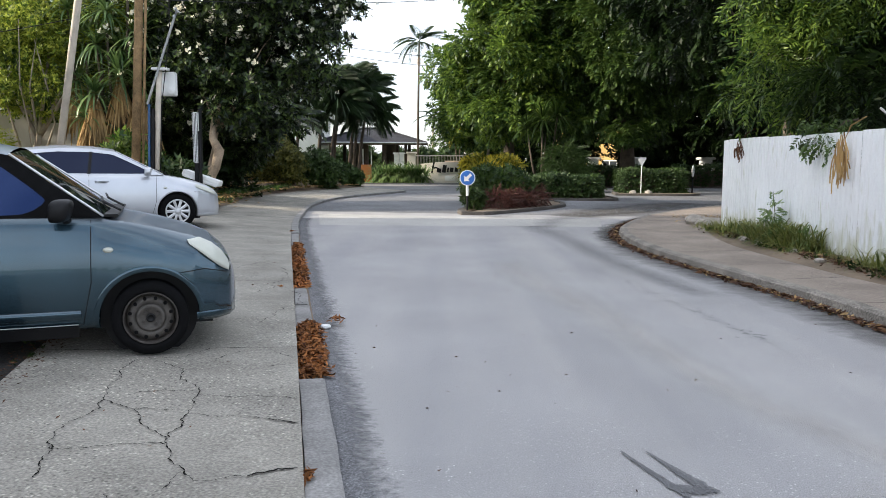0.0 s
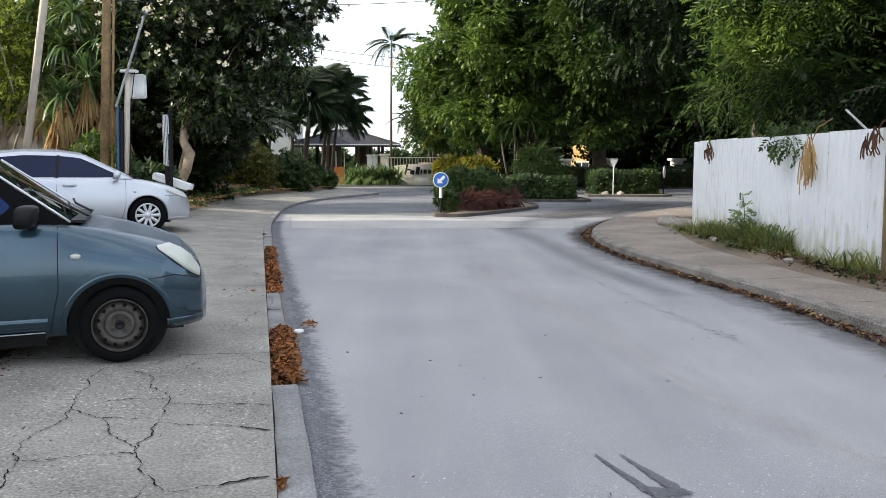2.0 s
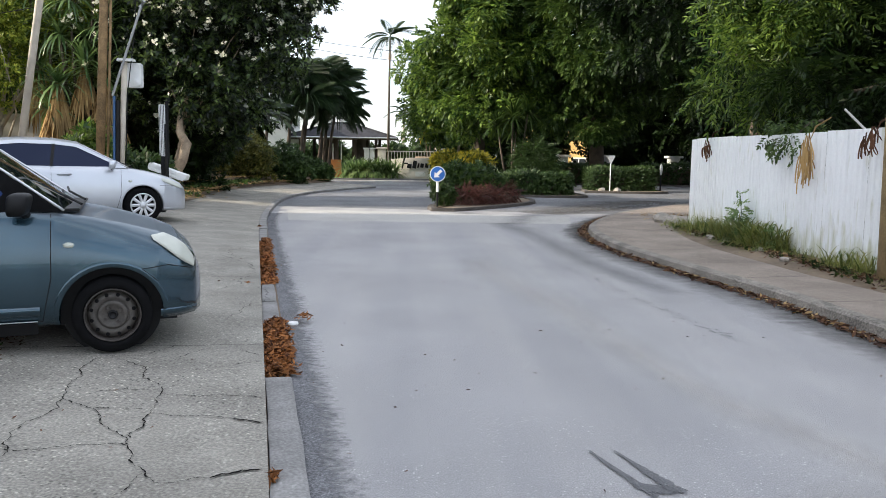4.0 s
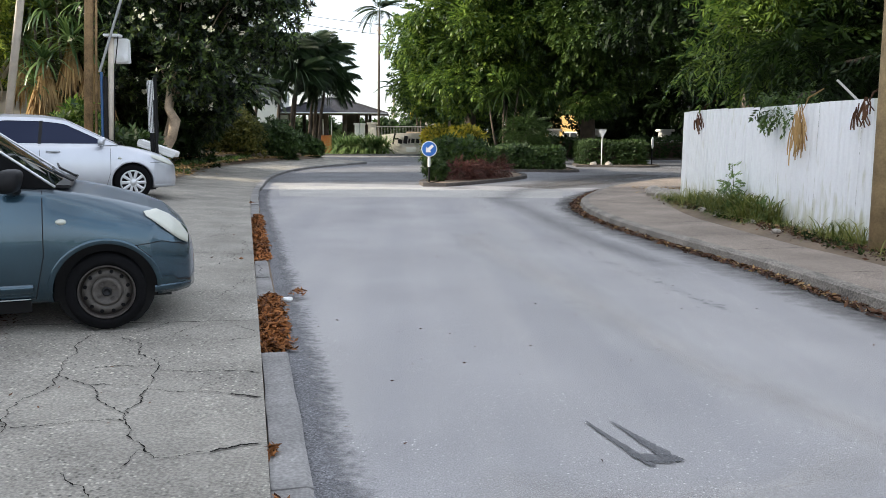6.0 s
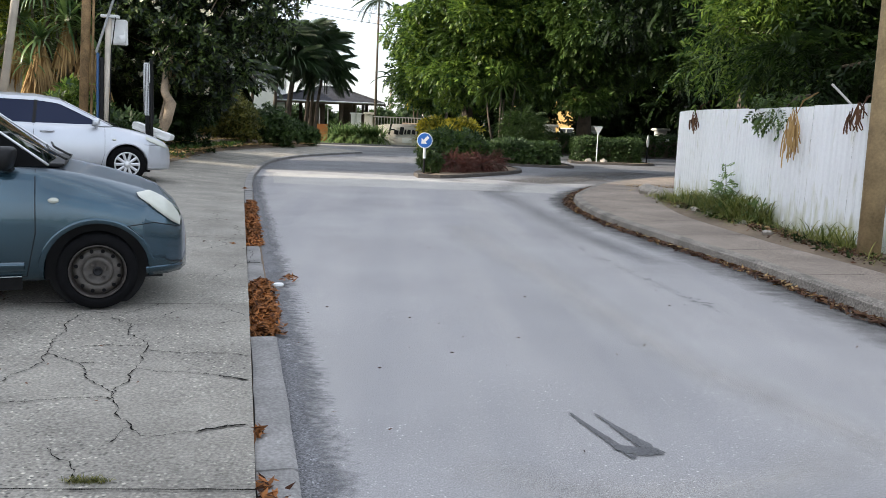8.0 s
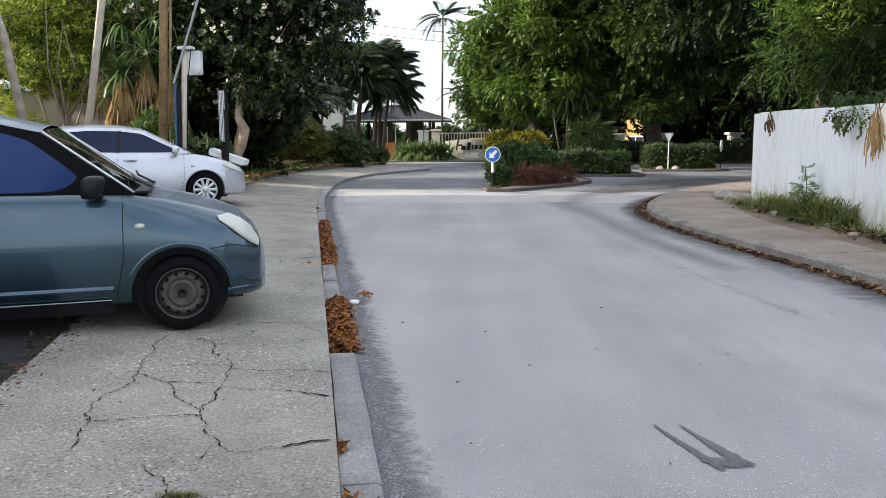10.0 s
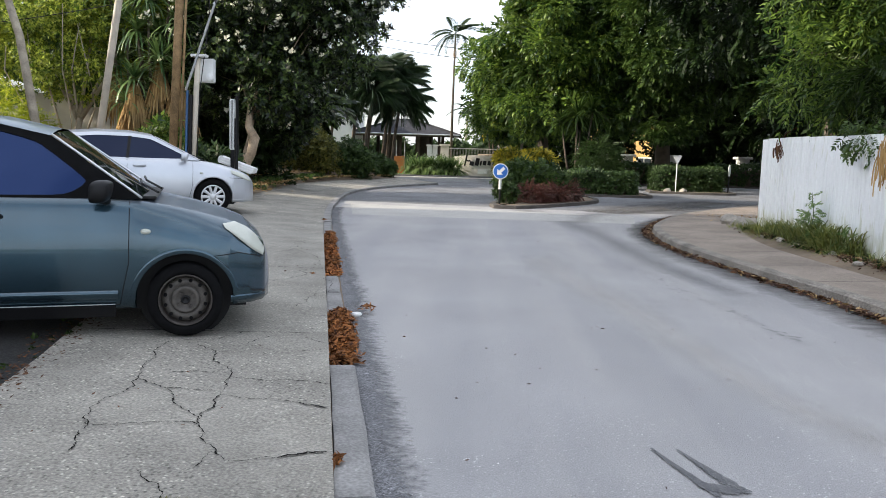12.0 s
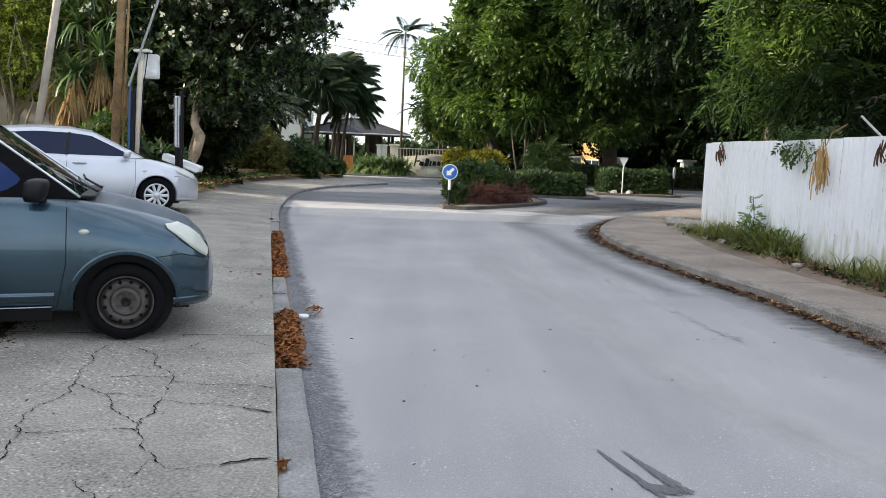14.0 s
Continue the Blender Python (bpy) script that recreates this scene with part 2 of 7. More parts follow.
def weathered_sheet(m):
    """Vertical rain streaks, rust runs and a green-yellow stain at the foot."""
    t = m.node_tree
    p = t.nodes["Principled BSDF"]
    base = p.inputs["Base Color"].links[0].from_socket
    co = t.nodes.new("ShaderNodeTexCoord")
    sep = t.nodes.new("ShaderNodeSeparateXYZ")
    t.links.new(co.outputs["Object"], sep.inputs[0])

    def layer(scale, lo, hi, colour, below, amount):
        mp = t.nodes.new("ShaderNodeMapping")
        mp.inputs["Scale"].default_value = scale
        t.links.new(co.outputs["Object"], mp.inputs["Vector"])
        n = t.nodes.new("ShaderNodeTexNoise")
        n.inputs["Scale"].default_value, n.inputs["Detail"].default_value = 1.0, 5
        t.links.new(mp.outputs[0], n.inputs["Vector"])
        r = t.nodes.new("ShaderNodeMapRange")
        r.inputs["From Min"].default_value, r.inputs["From Max"].default_value, r.inputs["To Max"].default_value = lo, hi, amount
        last = n.outputs["Fac"]
        if below:
            z = t.nodes.new("ShaderNodeMapRange")
            z.inputs["From Min"].default_value, z.inputs["From Max"].default_value = below, 0.1
            z.inputs["To Min"].default_value, z.inputs["To Max"].default_value = 0.0, 0.38
            t.links.new(sep.outputs["Z"], z.inputs["Value"])
            add = t.nodes.new("ShaderNodeMath")
            t.links.new(last, add.inputs[0])
            t.links.new(z.outputs[0], add.inputs[1])
            last = add.outputs[0]
        t.links.new(last, r.inputs["Value"])
        mx = t.nodes.new("ShaderNodeMix")
        mx.data_type = "RGBA"
        mx.inputs[7].default_value = (*colour, 1)
        t.links.new(r.outputs[0], mx.inputs["Factor"])
        return mx

    last = base
    for mx in (layer((14, 14, 0.7), 0.55, 0.75, (0.56, 0.58, 0.58), 0, 0.4), layer((30, 30, 1.1), 0.68, 0.74, (0.22, 0.16, 0.11), 0, 0.5), layer((9, 9, 2.2), 0.60, 0.88, (0.42, 0.42, 0.24), 0.75, 0.8)):
        t.links.new(last, mx.inputs[6])
        last = mx.outputs[2]
    t.links.new(last, p.inputs["Base Color"])


weathered_sheet(FENCEM)
FADED = mat("faded_pink_paint", (0.42, 0.22, 0.19), 0.6, 0.2, 6, 0.1)
WHITE = mat("white_paint", (0.78, 0.78, 0.76), 0.5, 0.08, 3, 0.1)
WOOD = mat("wood_pole", (0.30, 0.195, 0.095), 0.85, 0.5, 5, 0.7, 40)
POLE_TAN = mat("tan_pole_wood", (0.42, 0.31, 0.17), 0.85, 0.35, 3, 0.7, 35)
POLEC = mat("concrete_pole", (0.62, 0.55, 0.45), 0.85, 0.2, 3, 0.3)
BARK = mat("bark", (0.095, 0.075, 0.056), 0.95, 0.4, 4, 1.0, 30)
PALE_BARK = mat("pale_bark", (0.36, 0.31, 0.24), 0.9, 0.35, 4, 0.8, 30)
TRUNKM = mat("twisted_bark", (0.34, 0.26, 0.18), 0.9, 0.4, 5, 0.9, 30)
BLACK = mat("black_plastic", (0.008, 0.008, 0.009), 0.5, 0.2, 10, 0.1, spec=0.25)
BLUE = mat("sign_blue", (0.022, 0.13, 0.46), 0.35, 0.05, 4, 0.0)
BLUEPIPE = mat("blue_pipe", (0.04, 0.11, 0.25), 0.5, 0.1, 4, 0.1)
STONE = mat("stone", (0.34, 0.31, 0.27), 0.9, 0.35, 4, 0.9, 30)
WALLGREY = mat("rendered_wall", (0.42, 0.41, 0.38), 0.9, 0.2, 1.2, 0.4)
ROOFM = mat("shingle", (0.05, 0.05, 0.056), 0.95, 0.25, 3, 0.5, spec=0.1)
DARKWOOD = mat("dark_wood", (0.05, 0.032, 0.024), 0.6, 0.3, 6, 0.3)
ORANGE = mat("orange_wall", (0.55, 0.19, 0.05), 0.7, 0.15, 2, 0.2)
GOLD = mat("ochre_wall", (0.60, 0.40, 0.15), 0.85, 0.12, 1.5, 0.2)
PINK = mat("cream_wall", (0.62, 0.50, 0.38), 0.85, 0.12, 1.5, 0.2)
CREAM = mat("cream_render", (0.70, 0.65, 0.58), 0.8, 0.1, 1.5, 0.2)
STEEL = mat("galvanised", (0.42, 0.43, 0.44), 0.45, 0.15, 8, 0.1, metal=0.7)
RUBBER = mat("tyre_rubber", (0.005, 0.005, 0.0055), 0.9, 0.3, 20, 0.2, spec=0.12)
RIMM = mat("dusty_steel_rim", (0.05, 0.043, 0.038), 0.6, 0.45, 14, 0.3, metal=0.3)
WORN_STEEL = mat("worn_wheel_steel", (0.078, 0.07, 0.062), 0.55, 0.4, 14, 0.2, metal=0.4)
ALLOY = mat("silver_trim", (0.62, 0.63, 0.64), 0.35, 0.08, 8, 0.0, metal=0.6)
TEAL = mat("teal_car_paint", (0.030, 0.066, 0.092), 0.24, 0.2, 2.5, 0.0, metal=0.75, coat=0.9)
SILVER = mat("silver_car_paint", (0.56, 0.58, 0.62), 0.32, 0.05, 2.0, 0.0, metal=0.45, coat=0.8)
LENS = mat("headlight_lens", (0.52, 0.53, 0.46), 0.4, 0.12, 6, 0.0, coat=0.25)
DRY = leafmat("dry_leaf", (0.035, 0.012, 0.006), (0.42, 0.17, 0.06), 0.1, 0.8)
DRYTAN = leafmat("dry_frond", (0.20, 0.115, 0.05), (0.55, 0.38, 0.19), 0.2, 0.8)
DRYBROWN = leafmat("withered_leaf", (0.05, 0.025, 0.018), (0.14, 0.07, 0.04), 0.1, 0.8)
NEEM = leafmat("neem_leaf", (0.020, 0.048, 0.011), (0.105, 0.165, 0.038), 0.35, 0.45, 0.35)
# near-black leaf colour, with the trees' depth shade put into it
NEEM_DARK = leafmat("shade_dark_leaf", (0.006, 0.014, 0.004), (0.023, 0.046, 0.010), 0.2)
NEEM_MID = leafmat("feathery_leaf", (0.008, 0.021, 0.005), (0.05, 0.085, 0.016), 0.3)
NEEM_LIGHT = leafmat("light_leaf", (0.030, 0.072, 0.015), (0.235, 0.335, 0.06), 0.4, 0.45, 0.35, 0.15)
FRANGI = leafmat("frangipani_leaf", (0.006, 0.015, 0.005), (0.12, 0.18, 0.05), 0.2, 0.36, 0.38, 0.42)
HEDGEM = leafmat("hedge_leaf", (0.016, 0.036, 0.011), (0.075, 0.125, 0.036), 0.25, 0.5, 0.3)
YELLOWG = leafmat("yellow_green_leaf", (0.2, 0.28, 0.02), (0.5, 0.52, 0.05), 0.4)
# leaf colour brightened to carry the sunlight on this tree
SUNLEAF = leafmat("sunny_leaf", (0.07, 0.125, 0.018), (0.52, 0.58, 0.10), 0.45, 0.5, 0.25, 0.15)
CROTON = leafmat("yellow_croton_leaf", (0.05, 0.09, 0.014), (0.70, 0.54, 0.05), 0.3)
REDBUSH = leafmat("red_leaf", (0.035, 0.02, 0.016), (0.21, 0.085, 0.075), 0.25)
OLIVE = leafmat("olive_bush_leaf", (0.035, 0.05, 0.012), (0.20, 0.19, 0.05), 0.35)
PALMG = leafmat("palm_leaf", (0.012, 0.028, 0.014), (0.045, 0.075, 0.03), 0.25, 0.4, 0.35)
YUCCA = leafmat("strap_leaf", (0.035, 0.085, 0.028), (0.22, 0.32, 0.12), 0.25, 0.35, 0.5)
BORDER = leafmat("border_leaf", (0.09, 0.17, 0.06), (0.32, 0.42, 0.18), 0.35)
GRASSM = leafmat("grass_blade", (0.07, 0.11, 0.022), (0.36, 0.36, 0.12), 0.35)
PETAL = leafmat("white_petal", (0.62, 0.60, 0.52), (0.85, 0.84, 0.78), 0.4)


def glassmat(name, col, rough=0.02):
    m = bpy.data.materials.new(name)
    m.use_nodes = True
    p = m.node_tree.nodes["Principled BSDF"]
    p.inputs["Base Color"].default_value = (*col, 1)
    p.inputs["Roughness"].default_value = rough
    p.inputs["Transmission Weight"].default_value = 0.2
    p.inputs["Specular IOR Level"].default_value = 0.35
    return m


# blue of the reflected sky is put into base colour and specular tint
TINT = glassmat("sky_tinted_glass", (0.002, 0.006, 0.03))
TINT.node_tree.nodes["Principled BSDF"].inputs["IOR"].default_value = 1.6
TINT.node_tree.nodes["Principled BSDF"].inputs["Transmission Weight"].default_value = 0.0
TINT.node_tree.nodes["Principled BSDF"].inputs["Specular Tint"].default_value = (0.32, 0.47, 1.0, 1)
TINT.node_tree.nodes["Principled BSDF"].inputs["Specular IOR Level"].default_value = 0.75
# darker panes, again with the sky's blue put into the specular tint
TINT_DARK = glassmat("dark_sky_tinted_glass", (0.004, 0.006, 0.015))
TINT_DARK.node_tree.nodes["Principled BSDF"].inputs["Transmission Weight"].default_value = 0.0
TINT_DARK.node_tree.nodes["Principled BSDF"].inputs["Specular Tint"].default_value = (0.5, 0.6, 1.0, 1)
SCREEN = glassmat("screen_glass", (0.012, 0.018, 0.02))
PANE = glassmat("window_pane", (0.05, 0.06, 0.07))


# ---- mesh helpers ----
def link(name, me, material, parent=None, label=""):
    ob = new(name, me)
    if material and not me.materials:
        me.materials.append(material)
    if parent:
        ob.parent = parent
    if label:
        tagged(ob, label)
    return ob


def part(name, bm, material, parent=None, label="", smooth=False):
    me = bpy.data.meshes.new(name)
    bmesh.ops.recalc_face_normals(bm, faces=bm.faces)
    if smooth:
        for f in bm.faces:
            f.smooth = True
    bm.to_mesh(me)
    bm.free()
    return link(name, me, material, parent, label)


def thing(name, label, category, at=(0, 0, 0), rz=0.0, group="", kind=""):
    e = new(name)
    e.empty_display_size = 0.2
    e.matrix_basis = pose(*at, 0, 0, rz)
    return tagged(e, label, category, group, kind)


def box(sx, sy, sz, at=(0, 0, 0), bevel=0.0, bm=None, rz=0.0, ry=0.0):
    """A box with its base centre at 'at'."""
    b = bmesh.new()
    bmesh.ops.create_cube(b, size=1)
    bmesh.ops.scale(b, vec=(sx, sy, sz), verts=b.verts)
    if bevel:
        bmesh.ops.bevel(b, geom=b.edges[:], offset=bevel, segments=2, affect="EDGES")
    bmesh.ops.transform(b, matrix=Matrix.Translation(at) @ pose(0, 0, 0, 0, ry, rz) @ Matrix.Translation((0, 0, sz / 2)), verts=b.verts)
    if bm is None:
        return b
    me = bpy.data.meshes.new("t")
    b.to_mesh(me)
    b.free()
    bm.from_mesh(me)
    bpy.data.meshes.remove(me)
    return bm


def tube(points, radii, seg=10, bm=None):
    """A capped tapered tube through points."""
    bm = bm or bmesh.new()
    pts = [Vector(p) for p in points]
    if not hasattr(radii, "__len__"):
        radii = [radii] * len(pts)
    rings = []
    for i, p in enumerate(pts):
        d = (pts[min(i + 1, len(pts) - 1)] - pts[max(i - 1, 0)]).normalized()
        a = d.orthogonal().normalized() if abs(d.z) < 0.9 else Vector((1, 0, 0)).cross(d).normalized()
        b = d.cross(a)
        rings.append([bm.verts.new(p + (a * math.cos(2 * math.pi * k / seg) + b * math.sin(2 * math.pi * k / seg)) * radii[i]) for k in range(seg)])
    for r0, r1 in zip(rings, rings[1:]):
        for k in range(seg):
            bm.faces.new((r0[k], r0[(k + 1) % seg], r1[(k + 1) % seg], r1[k]))
    bm.faces.new(rings[0][::-1])
    bm.faces.new(rings[-1])
    return bm


def lathe(profile, seg=32, axis="y", caps="both"):
    """Profile of (radius, along) turned about the axis."""
    bm = bmesh.new()
    rings = []
    for r, h in profile:
        ring = []
        for k in range(seg):
            a = 2 * math.pi * k / seg
            c = (r * math.cos(a), h, r * math.sin(a)) if axis == "y" else (r * math.cos(a), r * math.sin(a), h)
            ring.append(bm.verts.new(c))
        rings.append(ring)
    for r0, r1 in zip(rings, rings[1:]):
        for k in range(seg):
            bm.faces.new((r0[k], r0[(k + 1) % seg], r1[(k + 1) % seg], r1[k]))
    if caps == "both":
        bm.faces.new(rings[0])
    if caps in ("both", "end"):
        bm.faces.new(rings[-1])
    return bm


def quads_mesh(name, v, f):
    """A mesh of four-cornered faces from arrays."""
    me = bpy.data.meshes.new(name)
    me.vertices.add(len(v))
    me.vertices.foreach_set("co", np.asarray(v, np.float32).ravel())
    me.loops.add(len(f) * 4)
    me.loops.foreach_set("vertex_index", np.asarray(f, np.int32).ravel())
    me.polygons.add(len(f))
    me.polygons.foreach_set("loop_start", np.arange(0, len(f) * 4, 4, dtype=np.int32))
    me.update(calc_edges=True)
    return me


def scatter(name, tmpl, pos, rot, scl):
    tv, tf = tmpl
    v = np.einsum("mij,nj->mni", rot, tv) * scl[:, None, None] + pos[:, None, :]
    f = tf[None] + (np.arange(len(pos)) * len(tv))[:, None, None]
    return quads_mesh(name, v.reshape(-1, 3), f.reshape(-1, 4))


def frames(d, rng, droop=0.0):
    """Turns whose x axis lies along d, with a random spin about it and their z axis mostly up."""
    d = d / (np.linalg.norm(d, axis=1, keepdims=True) + 1e-9)
    d[:, 2] -= droop
    d /= np.linalg.norm(d, axis=1, keepdims=True) + 1e-9
    up = np.tile([0, 0, 1.0], (len(d), 1)) + rng.normal(0, 0.45, (len(d), 3))
    y = np.cross(up, d)
    y /= np.linalg.norm(y, axis=1, keepdims=True) + 1e-9
    return np.stack([d, y, np.cross(d, y)], 2)


def leaf_quads(leaves):
    """Leaves given as (base, direction, side, length, width), each a folded four-cornered blade."""
    v, f = [], []
    for b, d, s, ln, w in leaves:
        b, d, s = np.array(b, float), np.array(d, float), np.array(s, float)
        d /= np.linalg.norm(d)
        s /= np.linalg.norm(s)
        n = len(v)
        v += [b, b + d * ln * 0.45 + s * w / 2, b + d * ln, b + d * ln * 0.45 - s * w / 2]
        f.append((n, n + 1, n + 2, n + 3))
    return np.array(v), np.array(f)


def spray(pairs=6, length=0.45, ln=0.15, w=0.05, droop=0.5):
    """A feathered twig along x."""
    out = []
    for i in range(pairs):
        u = (i + 1) / pairs
        b = (length * u, 0, -droop * length * u * u)
        for side in (-1, 1):
            out.append((b, (0.55, side * 0.8, -0.25 - 0.3 * u), (1, -side * 0.3, 0.25), ln * (1.1 - 0.35 * u), w))
    out.append(((length, 0, -droop * length), (1, 0, -0.8), (0, 1, 0), ln, w))
    return leaf_quads(out)


def rosette(n=9, ln=0.28, w=0.075, lift=0.35):
    """Simple leaves round a shoot along x."""
    out = []
    for i in range(n):
        a = i * 2.4
        c, s = math.cos(a), math.sin(a)
        k = lift + 0.25 * (i % 3)
        out.append(((0.02 * i, 0, 0), (k, c, s), (0, -s, c), ln * (0.8 + 0.3 * (i % 2)), w))
    return leaf_quads(out)


def straps(n=34, ln=0.9, w=0.045, seed=1):
    """Long narrow arching leaves round a shoot along z."""
    r = np.random.default_rng(seed)
    v, f = [], []
    for i in range(n):
        a, e = i * 2.4, r.uniform(-0.5, 1.3)
        L = ln * r.uniform(0.75, 1.1)
        h = np.array([math.cos(a), math.sin(a), 0])
        s = np.array([-math.sin(a), math.cos(a), 0]) * w / 2
        p = np.zeros(3)
        prev = None
        for k in range(5):
            wk = (1.0, 1.2, 1.0, 0.65, 0.08)[k]
            v += [p - s * wk, p + s * wk]
            if k:
                n0 = len(v)
                f.append((n0 - 4, n0 - 3, n0 - 1, n0 - 2))
            p = p + (h * math.cos(e) + np.array([0, 0, math.sin(e)])) * L / 4
            e -= 0.28
    return np.array(v), np.array(f)


def frond(n=34, length=1.7, ln=0.5, w=0.035, arch=0.9, hang=0.35):
    """A feather palm leaf along x, arching down."""
    out = []
    for i in range(n):
        u = 0.12 + 0.88 * i / n
        b = (length * u, 0, 0.45 * length * u - arch * length * u * u)
        sl = 0.45 - 2 * arch * u
        for side in (-1, 1):
            out.append((b, (0.7, side * 0.8, 0.7 * sl - hang), (0.4, -side * 0.2, 0.9), ln * math.sin(0.5 + 2.3 * u), w))
    v, f = leaf_quads(out)
    k = 8
    us = np.linspace(0, 1, k)
    rv = np.concatenate([[(length * u, s * 0.018, 0.45 * length * u - arch * length * u * u) for s in (-1, 1)] for u in us])
    rf = np.array([(2 * i, 2 * i + 1, 2 * i + 3, 2 * i + 2) for i in range(k - 1)])
    return np.concatenate([v, rv]), np.concatenate([f, rf + len(v)])


SPRAY, SPRAY_FINE = spray(4, 0.36, 0.2, 0.085, 0.35), spray(8, 0.48, 0.15, 0.036, 0.65)
BROAD = rosette(9, 0.26, 0.09, 0.4)
SMALLLEAF = rosette(7, 0.085, 0.042, 0.5)


def crown(name, blobs, count, tmpl, material, parent, seed, size=1.0, droop=0.35, shell=0.55, gaps=0.0, label="", clump=1, reach=0.5):
    """Foliage: clumps of sprays grown over and inside a union of lumps."""
    rng = np.random.default_rng(seed)
    vol = np.array([b[3] * b[4] * b[5] for b in blobs]) ** 0.67
    pick = rng.choice(len(blobs), count, p=vol / vol.sum())
    B = np.array(blobs)[pick]
    d = rng.normal(size=(count, 3))
    d /= np.linalg.norm(d, axis=1, keepdims=True)
    lump = 1 + 0.16 * np.sin(5 * d[:, 0] + pick) * np.cos(4.3 * d[:, 1] + 2 * pick) + 0.12 * np.sin(9 * d[:, 2] + 7 * d[:, 0])
    r = (shell + (1 - shell) * rng.random(count) ** 0.6) * lump
    pos = B[:, :3] + d * B[:, 3:6] * r[:, None]
    if gaps:
        g = np.sin(pos[:, 0] * 1.9 + seed) * np.sin(pos[:, 1] * 1.7) * np.sin(pos[:, 2] * 2.3 + 1.3)
        keep = g < 0.35 * (1 - gaps) + rng.normal(0, 0.12, count)
        pos, d = pos[keep], d[keep]
    if clump > 1:
        k = max(1, len(pos) // clump)
        own = rng.integers(0, k, len(pos))
        size_c = (size * reach * (0.7 + 0.6 * rng.random(k)))[own][:, None]
        e = rng.normal(size=pos.shape)
        e /= np.linalg.norm(e, axis=1, keepdims=True)
        e = e + 0.6 * d[own] + np.array([0, 0, 0.3])
        e /= np.linalg.norm(e, axis=1, keepdims=True)
        pos, d = pos[own] + e * [1, 1, 0.62] * size_c * (0.35 + 0.65 * rng.random((len(pos), 1)) ** 0.5), e
    dirs = d + rng.normal(0, 0.45, d.shape)
    me = scatter(name, tmpl, pos, frames(dirs, rng, droop), size * rng.uniform(0.75, 1.25, len(pos)))
    return link(name, me, material, parent, label)


def limbs(name, base, fork, ends, r0, material, parent, seed=0, bend=0.25):
    rng = random.Random(seed)
    b, k = Vector(base), Vector(fork)
    mid = b.lerp(k, 0.5) + Vector((rng.uniform(-bend, bend), rng.uniform(-bend, bend), 0))
    bm = tube([b, mid, k], [r0 * 1.25, r0, r0 * 0.8], 10)
    trunk = part("trunk", bm, material, parent, smooth=True)
    for e in ends:
        e = Vector(e)
        m = k.lerp(e, 0.5) + Vector((rng.uniform(-0.5, 0.5), rng.uniform(-0.5, 0.5), rng.uniform(0.1, 0.6)))
        part("limb", tube([k - (k - mid) * 0.12, m, e], [r0 * 0.6, r0 * 0.35, r0 * 0.1], 7), material, parent, smooth=True)
    return trunk


def smooth_line(pts, step=0.25):
    """A Catmull-Rom line through plan points, sampled at even steps, with its left normals."""
    P = np.array(pts, float)
    P = np.vstack([2 * P[0] - P[1], P, 2 * P[-1] - P[-2]])
    out = []
    for i in range(1, len(P) - 2):
        for u in np.linspace(0, 1, 24, endpoint=False):
            a, b, c, d = P[i - 1:i + 3]
            out.append(0.5 * (2 * b + (c - a) * u + (2 * a - 5 * b + 4 * c - d) * u * u + (3 * b - a - 3 * c + d) * u ** 3))
    out.append(P[-2])
    out = np.array(out)
    s = np.concatenate([[0], np.cumsum(np.linalg.norm(np.diff(out, axis=0), axis=1))])
    g = np.arange(0, s[-1], step)
    q = np.stack([np.interp(g, s, out[:, 0]), np.interp(g, s, out[:, 1])], 1)
    t = np.gradient(q, axis=0)
    t /= np.linalg.norm(t, axis=1, keepdims=True)
    return q, np.stack([-t[:, 1], t[:, 0]], 1)


# ---- ground, road, pavements ----
def sheet(name, x0, x1, y0, y1, z, n, material, label, category):
    bm = bmesh.new()
    bmesh.ops.create_grid(bm, x_segments=n, y_segments=n, size=0.5)
    bmesh.ops.transform(bm, matrix=Matrix.Translation(((x0 + x1) / 2, (y0 + y1) / 2, z)) @ Matrix.Diagonal((x1 - x0, y1 - y0, 1, 1)), verts=bm.verts)
    return tagged(part(name, bm, material), label, category, kind="structure")


sheet("ground", -900, 900, -900, 900, -0.03, 4, LAWN, "green and brown ground reaching to the horizon", "ground")
sheet("road", -14, 44, -25, 47, 0.0, 4, ASPHALT, "worn grey asphalt road with a rough edge", "road")

LEFT, LEFT_N = smooth_line([(1.35, -7.0), (-0.05, 0.4), (-0.56, 3.12), (-1.05, 5.68), (-1.68, 8.94), (-2.72, 14.36), (-3.32, 17.7), (-3.77, 21.0),
                            (-4.13, 24.8), (-4.14, 28.05), (-3.77, 30.7), (-2.91, 33.3), (-1.64, 36.4)])
RIGHT, RIGHT_N = smooth_line([(4.3, -8.0), (4.05, 3.0), (3.88, 6.92), (3.80, 8.26), (3.57, 9.9), (3.28, 12.6), (3.42, 15.16), (3.98, 17.25),
                              (5.4, 20.3), (8.1, 23.9), (12.0, 28.0), (20.0, 34.0)])


def rise(y):
    """Crossfall of the left pavement."""
    return 0.03 + 0.037 * min(1.0, max(0.0, (y - 6.5) / 6.5))


def left_z(q, d):
    return 0.085 + rise(q[1]) * min(d, 3.2)


